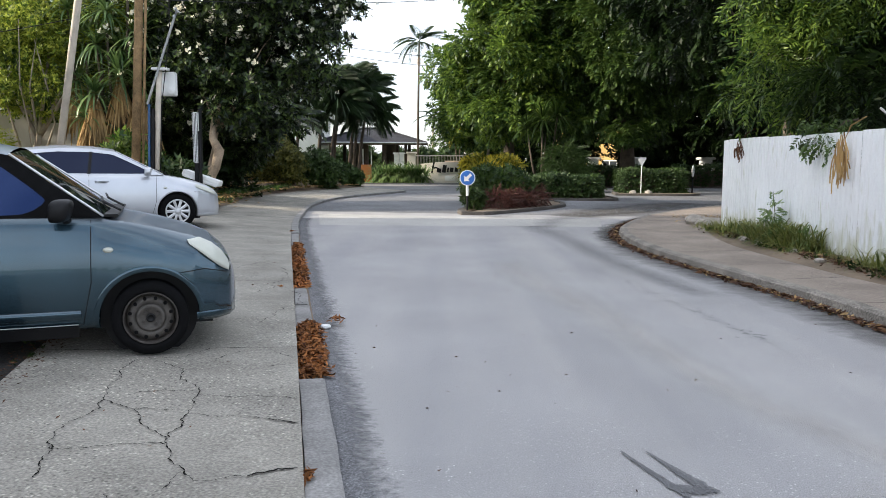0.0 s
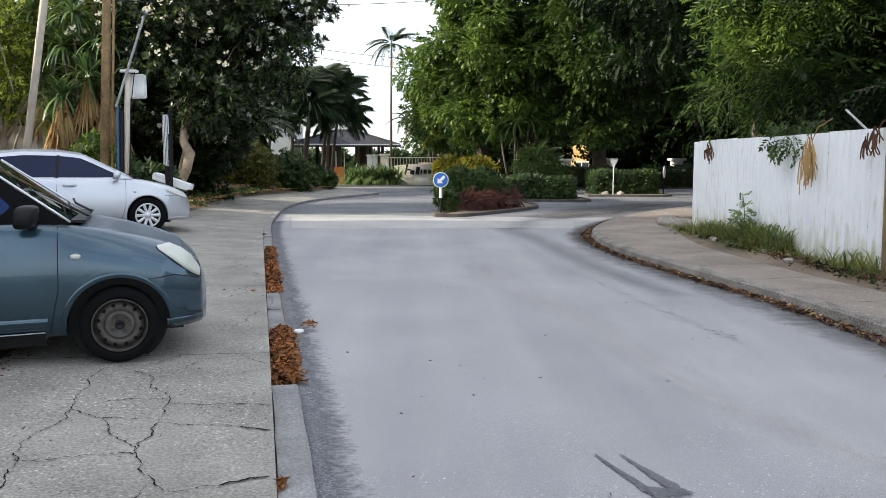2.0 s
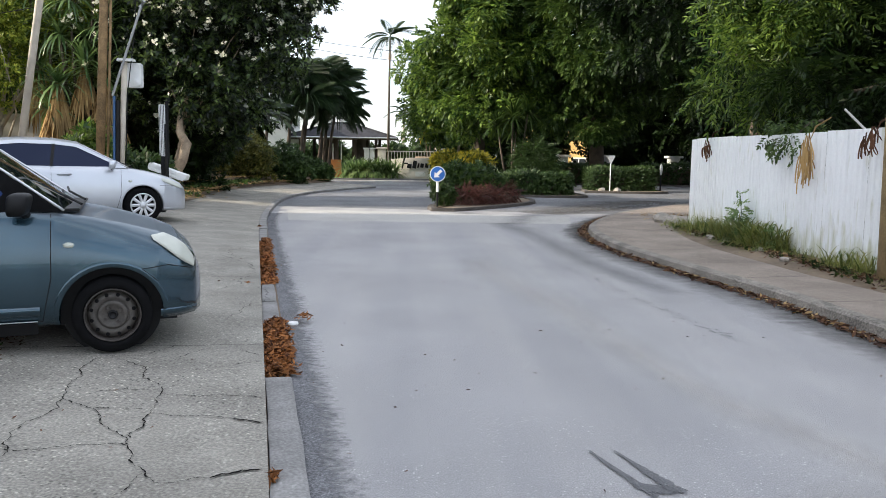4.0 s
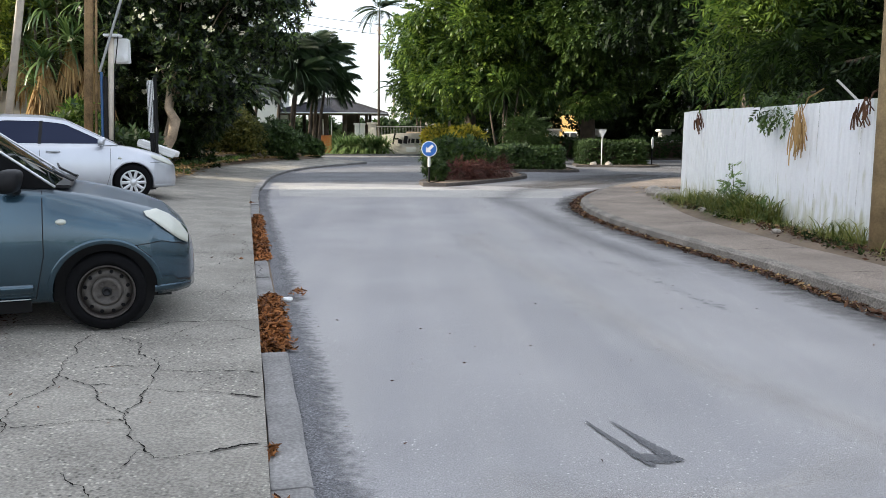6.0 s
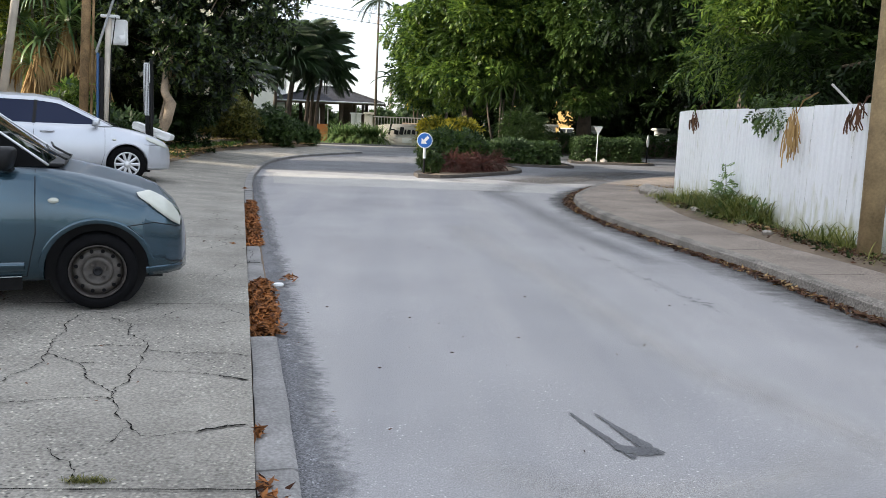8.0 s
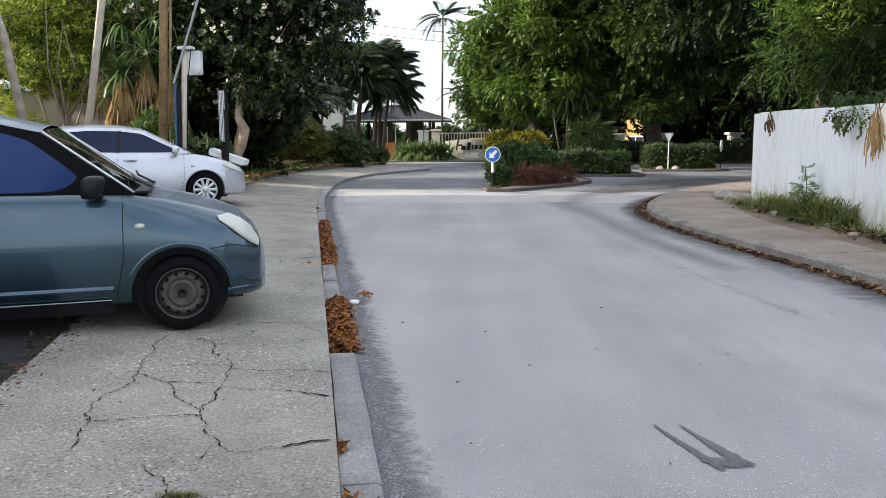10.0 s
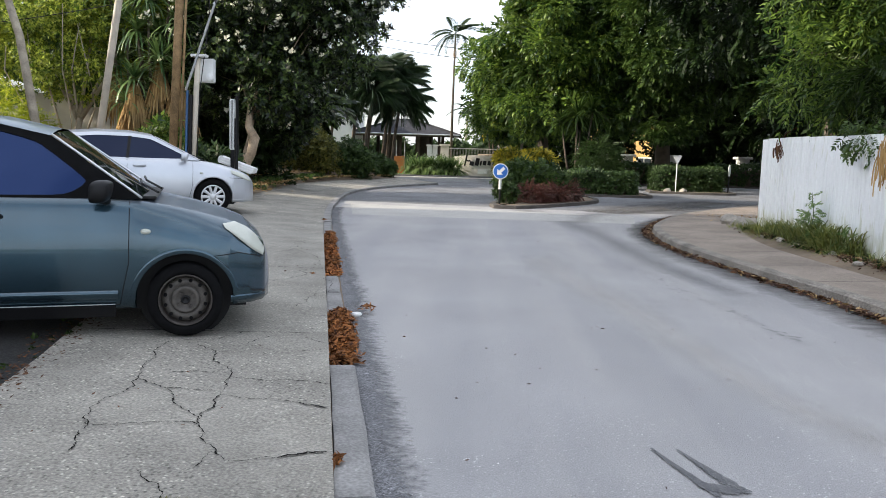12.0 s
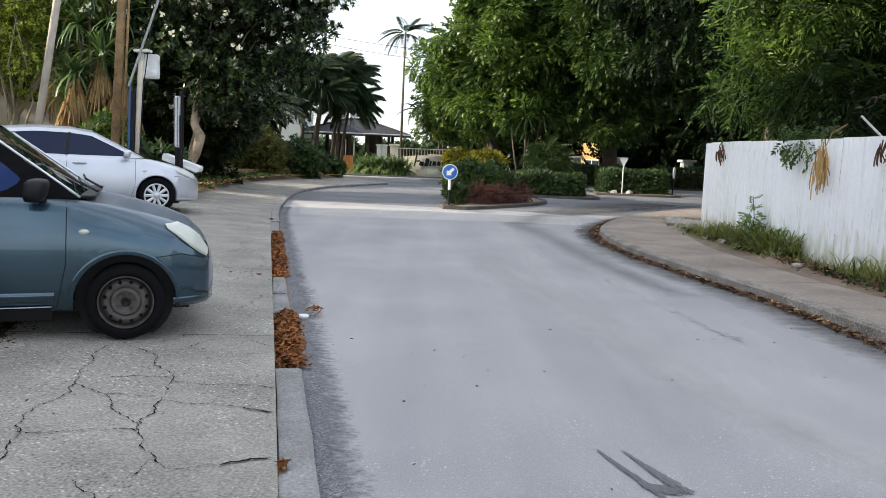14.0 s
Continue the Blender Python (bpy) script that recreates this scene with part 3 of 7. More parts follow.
def strip(line, normals, i0, i1, offsets, zs, skirt=0.0):
    """A sheet along a line between samples i0 and i1, at sideways offsets."""
    bm = bmesh.new()
    rows = []
    for i in range(i0, i1 + 1):
        q, n = line[i], normals[i]
        rows.append([bm.verts.new((*(q + n * d), zs(q, d) if callable(zs) else zs)) for d in (offsets(q) if callable(offsets) else offsets)])
    for a, b in zip(rows, rows[1:]):
        for k in range(len(a) - 1):
            bm.faces.new((a[k], a[k + 1], b[k + 1], b[k]))
    if skirt:
        edge = [e for e in bm.edges if len(e.link_faces) == 1]
        got = bmesh.ops.extrude_edge_only(bm, edges=edge)
        for v in got["geom"]:
            if isinstance(v, bmesh.types.BMVert):
                v.co.z -= skirt
    return bm


def thick_left(y):
    """How far the left pavement reaches back from the kerb."""
    return float(np.interp(y, [-8, 0, 5, 9, 14, 20, 27, 37], [1.75, 1.75, 1.75, 1.9, 2.2, 2.3, 2.2, 2.0]))


pavement_left = thing("pavement_left", "cracked concrete pavement beside the road", "pavement", kind="structure")
cuts = [0] + [int(np.argmin(np.abs(LEFT[:, 1] - y))) for y in (-3.2, -0.2, 2.9, 5.79, 8.92, 12.95, 15.7, 18.7, 21.7, 24.7, 27.7, 30.7, 33.5)] + [len(LEFT) - 1]
for a, b in zip(cuts, cuts[1:]):
    bm = strip(LEFT, LEFT_N, a, b, lambda q: [0.0, 0.3, 0.8, 1.4, thick_left(q[1])], left_z, 0.12)
    for v in bm.verts:
        v.co.z += 0.003 * noise.noise((v.co.x * 0.9, v.co.y * 0.5, a))
    part("slab", bm, CONCRETE, pavement_left)

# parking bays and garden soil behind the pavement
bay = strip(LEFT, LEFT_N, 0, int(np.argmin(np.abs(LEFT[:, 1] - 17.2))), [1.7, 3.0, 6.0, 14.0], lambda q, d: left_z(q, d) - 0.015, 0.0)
tagged(part("parking_bay", bay, BAYM), "dark rough asphalt parking bay behind the pavement, blackened further for the car's shade", "parking bay", kind="structure")
i0, i1 = int(np.argmin(np.abs(LEFT[:, 1] - 17.0))), len(LEFT) - 1
garden = strip(LEFT, LEFT_N, i0, i1, [2.0, 3.0, 5.0, 9.0, 20.0], lambda q, d: left_z(q, d) - 0.02 + 0.02 * d, 0.0)
tagged(part("garden_soil", garden, SOIL), "brown soil bed with fallen leaves beside the pavement", "soil bed", kind="structure")

# left kerb: sunken stones, two of them lost under dry leaves
kerb_left = thing("kerb_left", "low worn concrete kerb with missing stones", "kerb", kind="structure")
part("gutter", strip(LEFT, LEFT_N, 0, int(np.argmin(np.abs(LEFT[:, 1] - 17))), [-0.165, 0.0], 0.011), SOIL, kerb_left)
rng = random.Random(5)
y = -6.0
while y < 35.6:
    length = 0.9 if y > 3 else 1.8
    if 3.0 < y < 5.0:
        length = 5.02 - y
    ya, yb = y, min(y + length, 36.0)
    y = yb + 0.012
    if yb - ya < 0.1:
        continue
    lost = (5.02 < (ya + yb) / 2 < 6.75) or (8.75 < (ya + yb) / 2 < 13.6)
    if lost:
        continue
    a, b = int(np.argmin(np.abs(LEFT[:, 1] - ya))), int(np.argmin(np.abs(LEFT[:, 1] - yb)))
    if b <= a:
        continue
    top = 0.045 + rng.uniform(-0.012, 0.012) if yb < 9 else (0.06 if yb < 15.5 else 0.086)
    w = 0.15 + rng.uniform(-0.01, 0.01) if yb > 5.2 else 0.17
    bm = strip(LEFT, LEFT_N, a, b, [-w, -w + 0.02, -0.006], lambda q, d, t=top: t - (0.012 if d < -w + 0.005 else 0), 0.1)
    for v in bm.verts:
        v.co.y += rng.uniform(-0.006, 0.006)
        v.co.x += rng.uniform(-0.004, 0.004)
    part("kerb_stone", bm, KERBM, kerb_left)

def film(name, label, category, pts, width, z, material, edge=(-1.0, 1.0), step=0.12, fade=0.5):
    """A thin film along a plan line; width is one number or one per point, edge tells where across it its two sides lie."""
    q, n = smooth_line(pts, step)
    ws = np.interp(np.linspace(0, 1, len(q)), np.linspace(0, 1, len(pts)), width if hasattr(width, "__len__") else [width] * len(pts))
    cols = 9
    us = np.linspace(edge[0], edge[1], cols)
    v = np.array([(*(q[i] + n[i] * u * ws[i]), z) for i in range(len(q)) for u in us])
    f = np.array([(i * cols + k, i * cols + k + 1, (i + 1) * cols + k + 1, (i + 1) * cols + k) for i in range(len(q) - 1) for k in range(cols - 1)])
    me = quads_mesh(name, v, f)
    ends = np.minimum(1, np.minimum(np.arange(len(q)), np.arange(len(q))[::-1]) * step / fade)
    a = me.attributes.new("across", "FLOAT", "POINT")
    a.data.foreach_set("value", np.array([max(abs(u), 1 - e) for e in ends for u in us], np.float32))
    return tagged(link(name, me, material), label, category, kind="structure")


# rough darker asphalt along both kerbs
edge_line = [tuple(q + n * -0.14) for q, n in zip(LEFT, LEFT_N) if -6.5 < q[1] < 21][::4]
film("asphalt_edge", "darker coarse asphalt along the kerb", "asphalt edge", edge_line, [0.38] * (len(edge_line) // 3) + [0.31] * (len(edge_line) - len(edge_line) // 3), 0.004, COARSE, (0.0, -1.0), 0.1)
edge_line = [tuple(q + n * 0.02) for q, n in zip(RIGHT, RIGHT_N) if -7.5 < q[1] < 23][::4]
film("asphalt_edge", "darker asphalt along the foot of the kerb", "asphalt edge", edge_line, 0.6, 0.004, DARK_FILM, (0.0, 1.0), 0.1)
# tyre-polished arcs, a sandy track and darker ground at the junction
film("tyre_track", "dark tyre-polished arc following the bend", "tyre track", [(1.2, 21.5), (1.9, 18.0), (2.3, 15.0), (2.42, 12.0), (2.6, 10.2), (2.9, 8.4)], [0.7, 0.6, 0.45, 0.35, 0.3, 0.25], 0.005, TYRE_MARK)
film("tyre_track", "dark tyre-polished arc towards the side road", "tyre track", [(2.2, 17.0), (2.9, 19.6), (4.6, 22.0), (8.0, 25.0), (12.0, 28.0)], [0.4, 0.6, 0.8, 0.9, 0.9], 0.036, TYRE_MARK)
film("sandy_track", "pale sandy track worn across the asphalt", "sandy track", [(0.9, 11.5), (1.05, 9.9), (1.5, 7.5), (1.68, 6.0), (1.86, 4.8), (2.1, 4.1), (2.5, 3.0)], [0.3, 0.4, 0.35, 0.3, 0.24, 0.22, 0.2], 0.006, SANDY)
film("sandy_track", "pale sandy smear on the asphalt", "sandy track", [(0.2, 3.3), (0.8, 3.0), (1.5, 3.1), (2.2, 3.5)], [0.18, 0.2, 0.2, 0.18], 0.006, SANDY)
# tree shadow beside the island, painted as a dark film
film("grime_patch", "dark film on the asphalt beside the traffic island, a painted tree shadow", "grime", [(3.2, 20.6), (4.8, 22.6), (6.5, 25.2), (8.5, 27.5)], [0.8, 1.5, 1.6, 1.2], 0.007, DARK_FILM)
film("grime_patch", "darker gutter round the kerb corner", "grime", [(3.15, 13.2), (3.35, 15.2), (3.9, 17.3), (5.2, 20.2)], [0.2, 0.45, 0.5, 0.3], 0.008, DARK_FILM)

# pale worn hump across the road, the sunlit strip put into its colour
bm = bmesh.new()
rows = []
for k in range(21):
    u = k / 20
    p0, p1 = Vector((-2.75, 17.95)).lerp(Vector((3.5, 17.5)), u), Vector((-3.35, 21.7)).lerp(Vector((3.9, 19.7)), u)
    rows.append([bm.verts.new((*p0.lerp(p1, v), 0.0025 + 0.03 * math.sin(math.pi * v))) for v in (0, 0.25, 0.5, 0.75, 1)])
for a, b in zip(rows, rows[1:]):
    for k in range(4):
        bm.faces.new((a[k], b[k], b[k + 1], a[k + 1]))
tagged(part("road_hump", bm, PATCHM, smooth=True), "pale worn hump across the asphalt road, the sunlit strip put into its colour", "road hump", kind="structure")

# sheet over junction and side road, the trees' shade put into its colour
bm = bmesh.new()
bm.faces.new([bm.verts.new((x, y, 0.004)) for x, y in ((-8, 23.3), (-3.5, 22.75), (4.6, 20.8), (30, 22), (30, 46.8), (-8, 46.8))])
tagged(part("side_road", bm, SIDE_ROAD), "grey asphalt of the junction and side road, darkened for the trees' shade", "road", kind="structure")

# soil bank rising behind the left pavement
BANK = [(0.02, -0.03), (0.35, 0.10), (0.9, 0.32), (1.6, 0.46), (2.6, 0.5), (3.6, 0.45)]
bm = bmesh.new()
rows = []
bank_spots = []
for q, n in zip(LEFT, LEFT_N):
    if 18.9 < q[1] < 36:
        w, u = thick_left(q[1]), min(1.0, (q[1] - 18.9) / 2.5)
        base = left_z(q, w)
        rows.append([bm.verts.new((*(q + n * (w + d)), base + (h * u if h > 0 else h) + 0.05 * noise.noise((q[0] * 2, q[1] * 2, d)))) for d, h in BANK])
        for d, h in BANK[1:4]:
            p = q + n * (w + d)
            bank_spots.append((p[0], p[1], base + h * u, 0.4, 0.3, 0.02))
for r0, r1 in zip(rows, rows[1:]):
    for k in range(5):
        bm.faces.new((r0[k], r0[k + 1], r1[k + 1], r1[k]))
tagged(part("soil_bank", bm, SOIL, smooth=True), "low brown soil bank strewn with leaves beside the pavement", "soil bank", kind="structure")

# right pavement, kerb and verge
pavement_right = thing("pavement_right", "concrete pavement curving past the white fence", "pavement", kind="structure")
wid = lambda q: float(np.interp(q[1], [6, 9, 12, 14, 16.5, 18.5, 22], [1.0, 1.0, 1.25, 1.45, 1.75, 1.75, 1.7]))
cuts = list(range(0, len(RIGHT) - 1, 8)) + [len(RIGHT) - 1]
for a, b in zip(cuts, cuts[1:]):
    bm = bmesh.new()
    rows = []
    for i in range(a, b + 1):
        q, n = RIGHT[i], RIGHT_N[i]
        w = wid(q)
        rows.append([bm.verts.new((*(q - n * d), 0.11 + 0.01 * d)) for d in (0.12, 0.5 * w, w)])
    for r0, r1 in zip(rows, rows[1:]):
        for k in range(2):
            bm.faces.new((r0[k], r0[k + 1], r1[k + 1], r1[k]))
    part("slab", bm, PAVE_BROWN, pavement_right)
rng = random.Random(21)
for yj in (7.4, 8.9, 10.3, 11.8, 13.4, 15.2, 17.0, 19.0):
    k = int(np.argmin(np.abs(RIGHT[:, 1] - yj)))
    q, n = RIGHT[k], RIGHT_N[k]
    tdir = np.array([n[1], -n[0]])
    rows = [[], []]
    for i in range(15):
        d = 0.12 + (wid(q) - 0.14) * i / 14
        w = rng.uniform(0.002, 0.007)
        p = q - n * d + tdir * rng.uniform(-0.006, 0.006)
        for row, side in zip(rows, (-w, w)):
            row.append((*(p + tdir * side), 0.1145 + 0.01 * d))
    bm = bmesh.new()
    a, b = [bm.verts.new(p) for p in rows[0]], [bm.verts.new(p) for p in rows[1]]
    for i in range(14):
        bm.faces.new((a[i], a[i + 1], b[i + 1], b[i]))
    part("joint", bm, CRACKM, pavement_right)
kerb_right = thing("kerb_right", "rounded concrete kerb with leaves along its foot", "kerb", kind="structure")
cuts = list(range(0, len(RIGHT) - 1, 4)) + [len(RIGHT) - 1]
for a, b in zip(cuts, cuts[1:]):
    bm = strip(RIGHT, RIGHT_N, a, b, [-0.125, -0.02, 0.012, 0.03], lambda q, d: {-0.125: 0.113, -0.02: 0.112, 0.012: 0.09}.get(d, 0.0))
    part("kerb_stone", bm, KERB_BROWN, kerb_right)
bm = bmesh.new()
rows = []
for i in range(0, len(RIGHT)):
    q, n = RIGHT[i], RIGHT_N[i]
    w = wid(q)
    rows.append([bm.verts.new((*(q - n * d), z + 0.03 * noise.noise((q[0] * 3, q[1] * 3, d)))) for d, z in ((w - 0.03, 0.105), (w + 0.3, 0.15), (w + 0.8, 0.17), (w + 2, 0.17), (w + 9, 0.17))])
for r0, r1 in zip(rows, rows[1:]):
    for k in range(4):
        bm.faces.new((r0[k], r0[k + 1], r1[k + 1], r1[k]))
tagged(part("verge_soil", bm, SOIL), "bare brown soil verge at the foot of the fence", "verge", kind="structure")

# ---- white corrugated fence ----
FENCE, FENCE_N = smooth_line([(5.75, -2.0), (5.62, 4.0), (5.5, 8.6), (5.42, 12.0), (5.42, 14.8), (5.56, 15.9), (6.1, 16.5), (7.6, 16.9), (12.0, 17.6), (20.0, 18.4)], 0.02)
fence = thing("fence", "white painted corrugated metal fence with rust streaks and green stains at its foot", "fence", kind="structure")
fence_top = lambda s: 1.85 + 0.010 * math.sin(s * 1.3)
per = 48
for a in range(0, len(FENCE) - per, per):
    bm = bmesh.new()
    rows = []
    lift = 0.006 * math.sin(a * 1.7)
    for i in range(a, a + per + 1):
        ph = (i % 6) / 6.0
        off = 0.0055 * (1 if ph < 0.3 else -1 if 0.45 < ph < 0.84 else 0) + (0.002 if i == a else 0)
        q = FENCE[i] + FENCE_N[i] * off
        rows.append([bm.verts.new((*q, z)) for z in (0.10, 1.0, fence_top(a * 0.02) + lift)])
    for r0, r1 in zip(rows, rows[1:]):
        for k in range(2):
            bm.faces.new((r0[k], r1[k], r1[k + 1], r0[k + 1]))
    part("metal_sheet", bm, FENCEM, fence)

# wooden utility pole beside the fence
pole = thing("utility_pole", "weathered yellow-brown wooden utility pole beside the white fence", "pole", (5.30, 8.66, 0.1))
part("shaft", tube([(0, 0, -0.1), (-0.09, 0.0, 4.5), (-0.12, 0.0, 7.5)], [0.125, 0.115, 0.105], 16), POLE_TAN, pole, smooth=True)


# ---- cars ----
def half_width(st, x, z):
    """How far a car's flank stands out at a place along it and a height."""
    st = sorted(st)
    xs = [q[0] for q in st]
    zb, zt, w, wt = (float(np.interp(x, xs, [q[k] for q in st])) for k in (1, 2, 3, 4))
    h = zt - zb
    zz = [zb, zb + 0.05, zb + 0.22 * h, zb + 0.45 * h, zb + 0.66 * h, zb + 0.82 * h, zb + 0.945 * h, zt]
    ww = [0.90 * w, 0.965 * w, 0.995 * w, w, 0.99 * w, 0.965 * w, 0.5 * (0.965 * w + wt), wt]
    return float(np.interp(z, zz, ww))


def loft_body(st, name, material, parent, axles, hub, ra):
    """Car shell from stations (x, bottom, top, half width at waist, half width at the top edge, crown), open over the wheels."""
    xs = [q[0] for q in sorted(st)]
    stations = set(np.round(np.linspace(xs[0], xs[-1], 84), 4)) | set(xs)
    for a in axles:
        stations |= {round(a + ra * math.cos(math.pi * k / 16), 4) for k in range(17)} | {round(a - ra - 0.004, 4), round(a + ra + 0.004, 4)}
    bm = bmesh.new()
    rings = []
    for x in sorted(stations):
        zb, zt, w, wt, cr = (float(np.interp(x, xs, [q[k] for q in sorted(st)])) for k in (1, 2, 3, 4, 5))
        za = zb
        for a in axles:
            if abs(x - a) <= ra + 1e-6:
                za = max(zb, hub + math.sqrt(max(0.0, ra * ra - (x - a) ** 2)))
        zs = [za + (zt - za) * u for u in (0, 0.04, 0.12, 0.24, 0.38, 0.52, 0.66, 0.78, 0.88, 0.945, 1.0)]
        half = [(0.0, za), (0.6 * w, za)] + [(half_width(st, x, z), z) for z in zs] + [(0.9 * wt, zt + 0.25 * cr), (0.55 * wt, zt + cr * 0.8), (0.0, zt + cr)]
        rings.append([bm.verts.new((x, -yy, z)) for yy, z in half] + [bm.verts.new((x, yy, z)) for yy, z in half[-2:0:-1]])
    n = len(rings[0])
    for r0, r1 in zip(rings, rings[1:]):
        for k in range(n):
            bm.faces.new((r0[k], r0[(k + 1) % n], r1[(k + 1) % n], r1[k]))
    bm.faces.new(rings[0])
    bm.faces.new(rings[-1])
    return part(name, bm, material, parent, smooth=True)


def panel(name, pts, material, parent, thick=0.006, label="", side=None):
    """A thin panel through 3D points in order, thickened inwards."""
    bm = bmesh.new()
    f = bm.faces.new([bm.verts.new(p) for p in pts])
    bm.normal_update()
    got = bmesh.ops.extrude_face_region(bm, geom=[f])
    for v in got["geom"]:
        if isinstance(v, bmesh.types.BMVert):
            v.co += Vector(side or (0, 0, -1)) * thick
    return part(name, bm, material, parent, label)


def band(pts_a, pts_b, bm=None):
    """Four-cornered faces between two rows of points."""
    bm = bm or bmesh.new()
    a, b = [bm.verts.new(p) for p in pts_a], [bm.verts.new(p) for p in pts_b]
    for i in range(len(a) - 1):
        bm.faces.new((a[i], a[i + 1], b[i + 1], b[i]))
    return bm


def wheel(parent, at, radius, style, out):
    w = new("wheel")
    w.parent = parent
    w.matrix_basis = pose(*at)
    r, k = radius, -out
    seat = 0.70 if style == "steel" else 0.655
    part("tyre", lathe([(r * 0.62, k * 0.02), (r * seat, -k * 0.082), (r * (seat + 0.07), -k * 0.097), (r * 0.82, -k * 0.099), (r * 0.95, -k * 0.090), (r, -k * 0.065), (r, k * 0.065), (r * 0.95, k * 0.09), (r * 0.7, k * 0.09)], 40, "y", "end"), RUBBER, w, smooth=True)
    if style == "steel":
        part("rim_edge", lathe([(r * 0.71, -k * 0.084), (r * 0.70, -k * 0.094), (r * 0.67, -k * 0.092), (r * 0.65, -k * 0.05), (r * 0.62, -k * 0.03)], 40, "y", "none"), RIMM, w, smooth=True)
        bm = lathe([(r * 0.63, -k * 0.028), (r * 0.59, -k * 0.046), (r * 0.50, -k * 0.058), (r * 0.42, -k * 0.056), (r * 0.38, -k * 0.05), (0.01, -k * 0.046)], 40, "y", "end")
        part("rim", bm, WORN_STEEL, w, "dusty brown-grey steel rim", smooth=True)
        part("hub_plate", lathe([(r * 0.39, -k * 0.05), (r * 0.37, -k * 0.068), (r * 0.31, -k * 0.074), (r * 0.25, -k * 0.062), (0.01, -k * 0.058)], 36, "y", "end"), WORN_STEEL, w, "worn grey wheel centre", smooth=True)
        for i in range(12):
            a = 2 * math.pi * (i + 0.5) / 12
            part("vent_hole", tube([(r * 0.535 * math.cos(a), -k * 0.045, r * 0.535 * math.sin(a)), (r * 0.535 * math.cos(a), -k * 0.064, r * 0.535 * math.sin(a))], 0.0125, 10), RUBBER, w)
        for i in range(4):
            a = 2 * math.pi * i / 4 + 0.6
            part("lug_nut", tube([(r * 0.21 * math.cos(a), -k * 0.055, r * 0.21 * math.sin(a)), (r * 0.21 * math.cos(a), -k * 0.080, r * 0.21 * math.sin(a))], 0.012, 6), RIMM, w)
        part("hub_cap", lathe([(r * 0.12, -k * 0.055), (r * 0.12, -k * 0.072), (r * 0.085, -k * 0.078), (r * 0.07, -k * 0.066), (0.005, -k * 0.064)], 20, "y", "end"), BLACK, w, smooth=True)
    else:
        part("rim", lathe([(r * 0.70, -k * 0.086), (r * 0.65, -k * 0.092), (r * 0.62, -k * 0.055), (0.01, -k * 0.05)], 40, "y", "end"), BLACK, w, smooth=True)
        part("rim_edge", lathe([(r * 0.69, -k * 0.088), (r * 0.67, -k * 0.098), (r * 0.61, -k * 0.096), (r * 0.60, -k * 0.07)], 40, "y", "none"), ALLOY, w, smooth=True)
        for i in range(10):
            a = 2 * math.pi * i / 10
            c, s = math.cos(a), math.sin(a)
            bm = tube([(r * 0.12 * c, -k * 0.088, r * 0.12 * s), (r * 0.62 * c, -k * 0.090, r * 0.62 * s)], [0.024, 0.030], 6)
            for v in bm.verts:
                v.co.y = -k * 0.088 + (v.co.y + k * 0.088) * 0.35
            part("spoke", bm, ALLOY, w)
        part("hub_cap", lathe([(r * 0.2, -k * 0.085), (r * 0.17, -k * 0.102), (0.005, -k * 0.104)], 20), ALLOY, w, smooth=True)
    return w


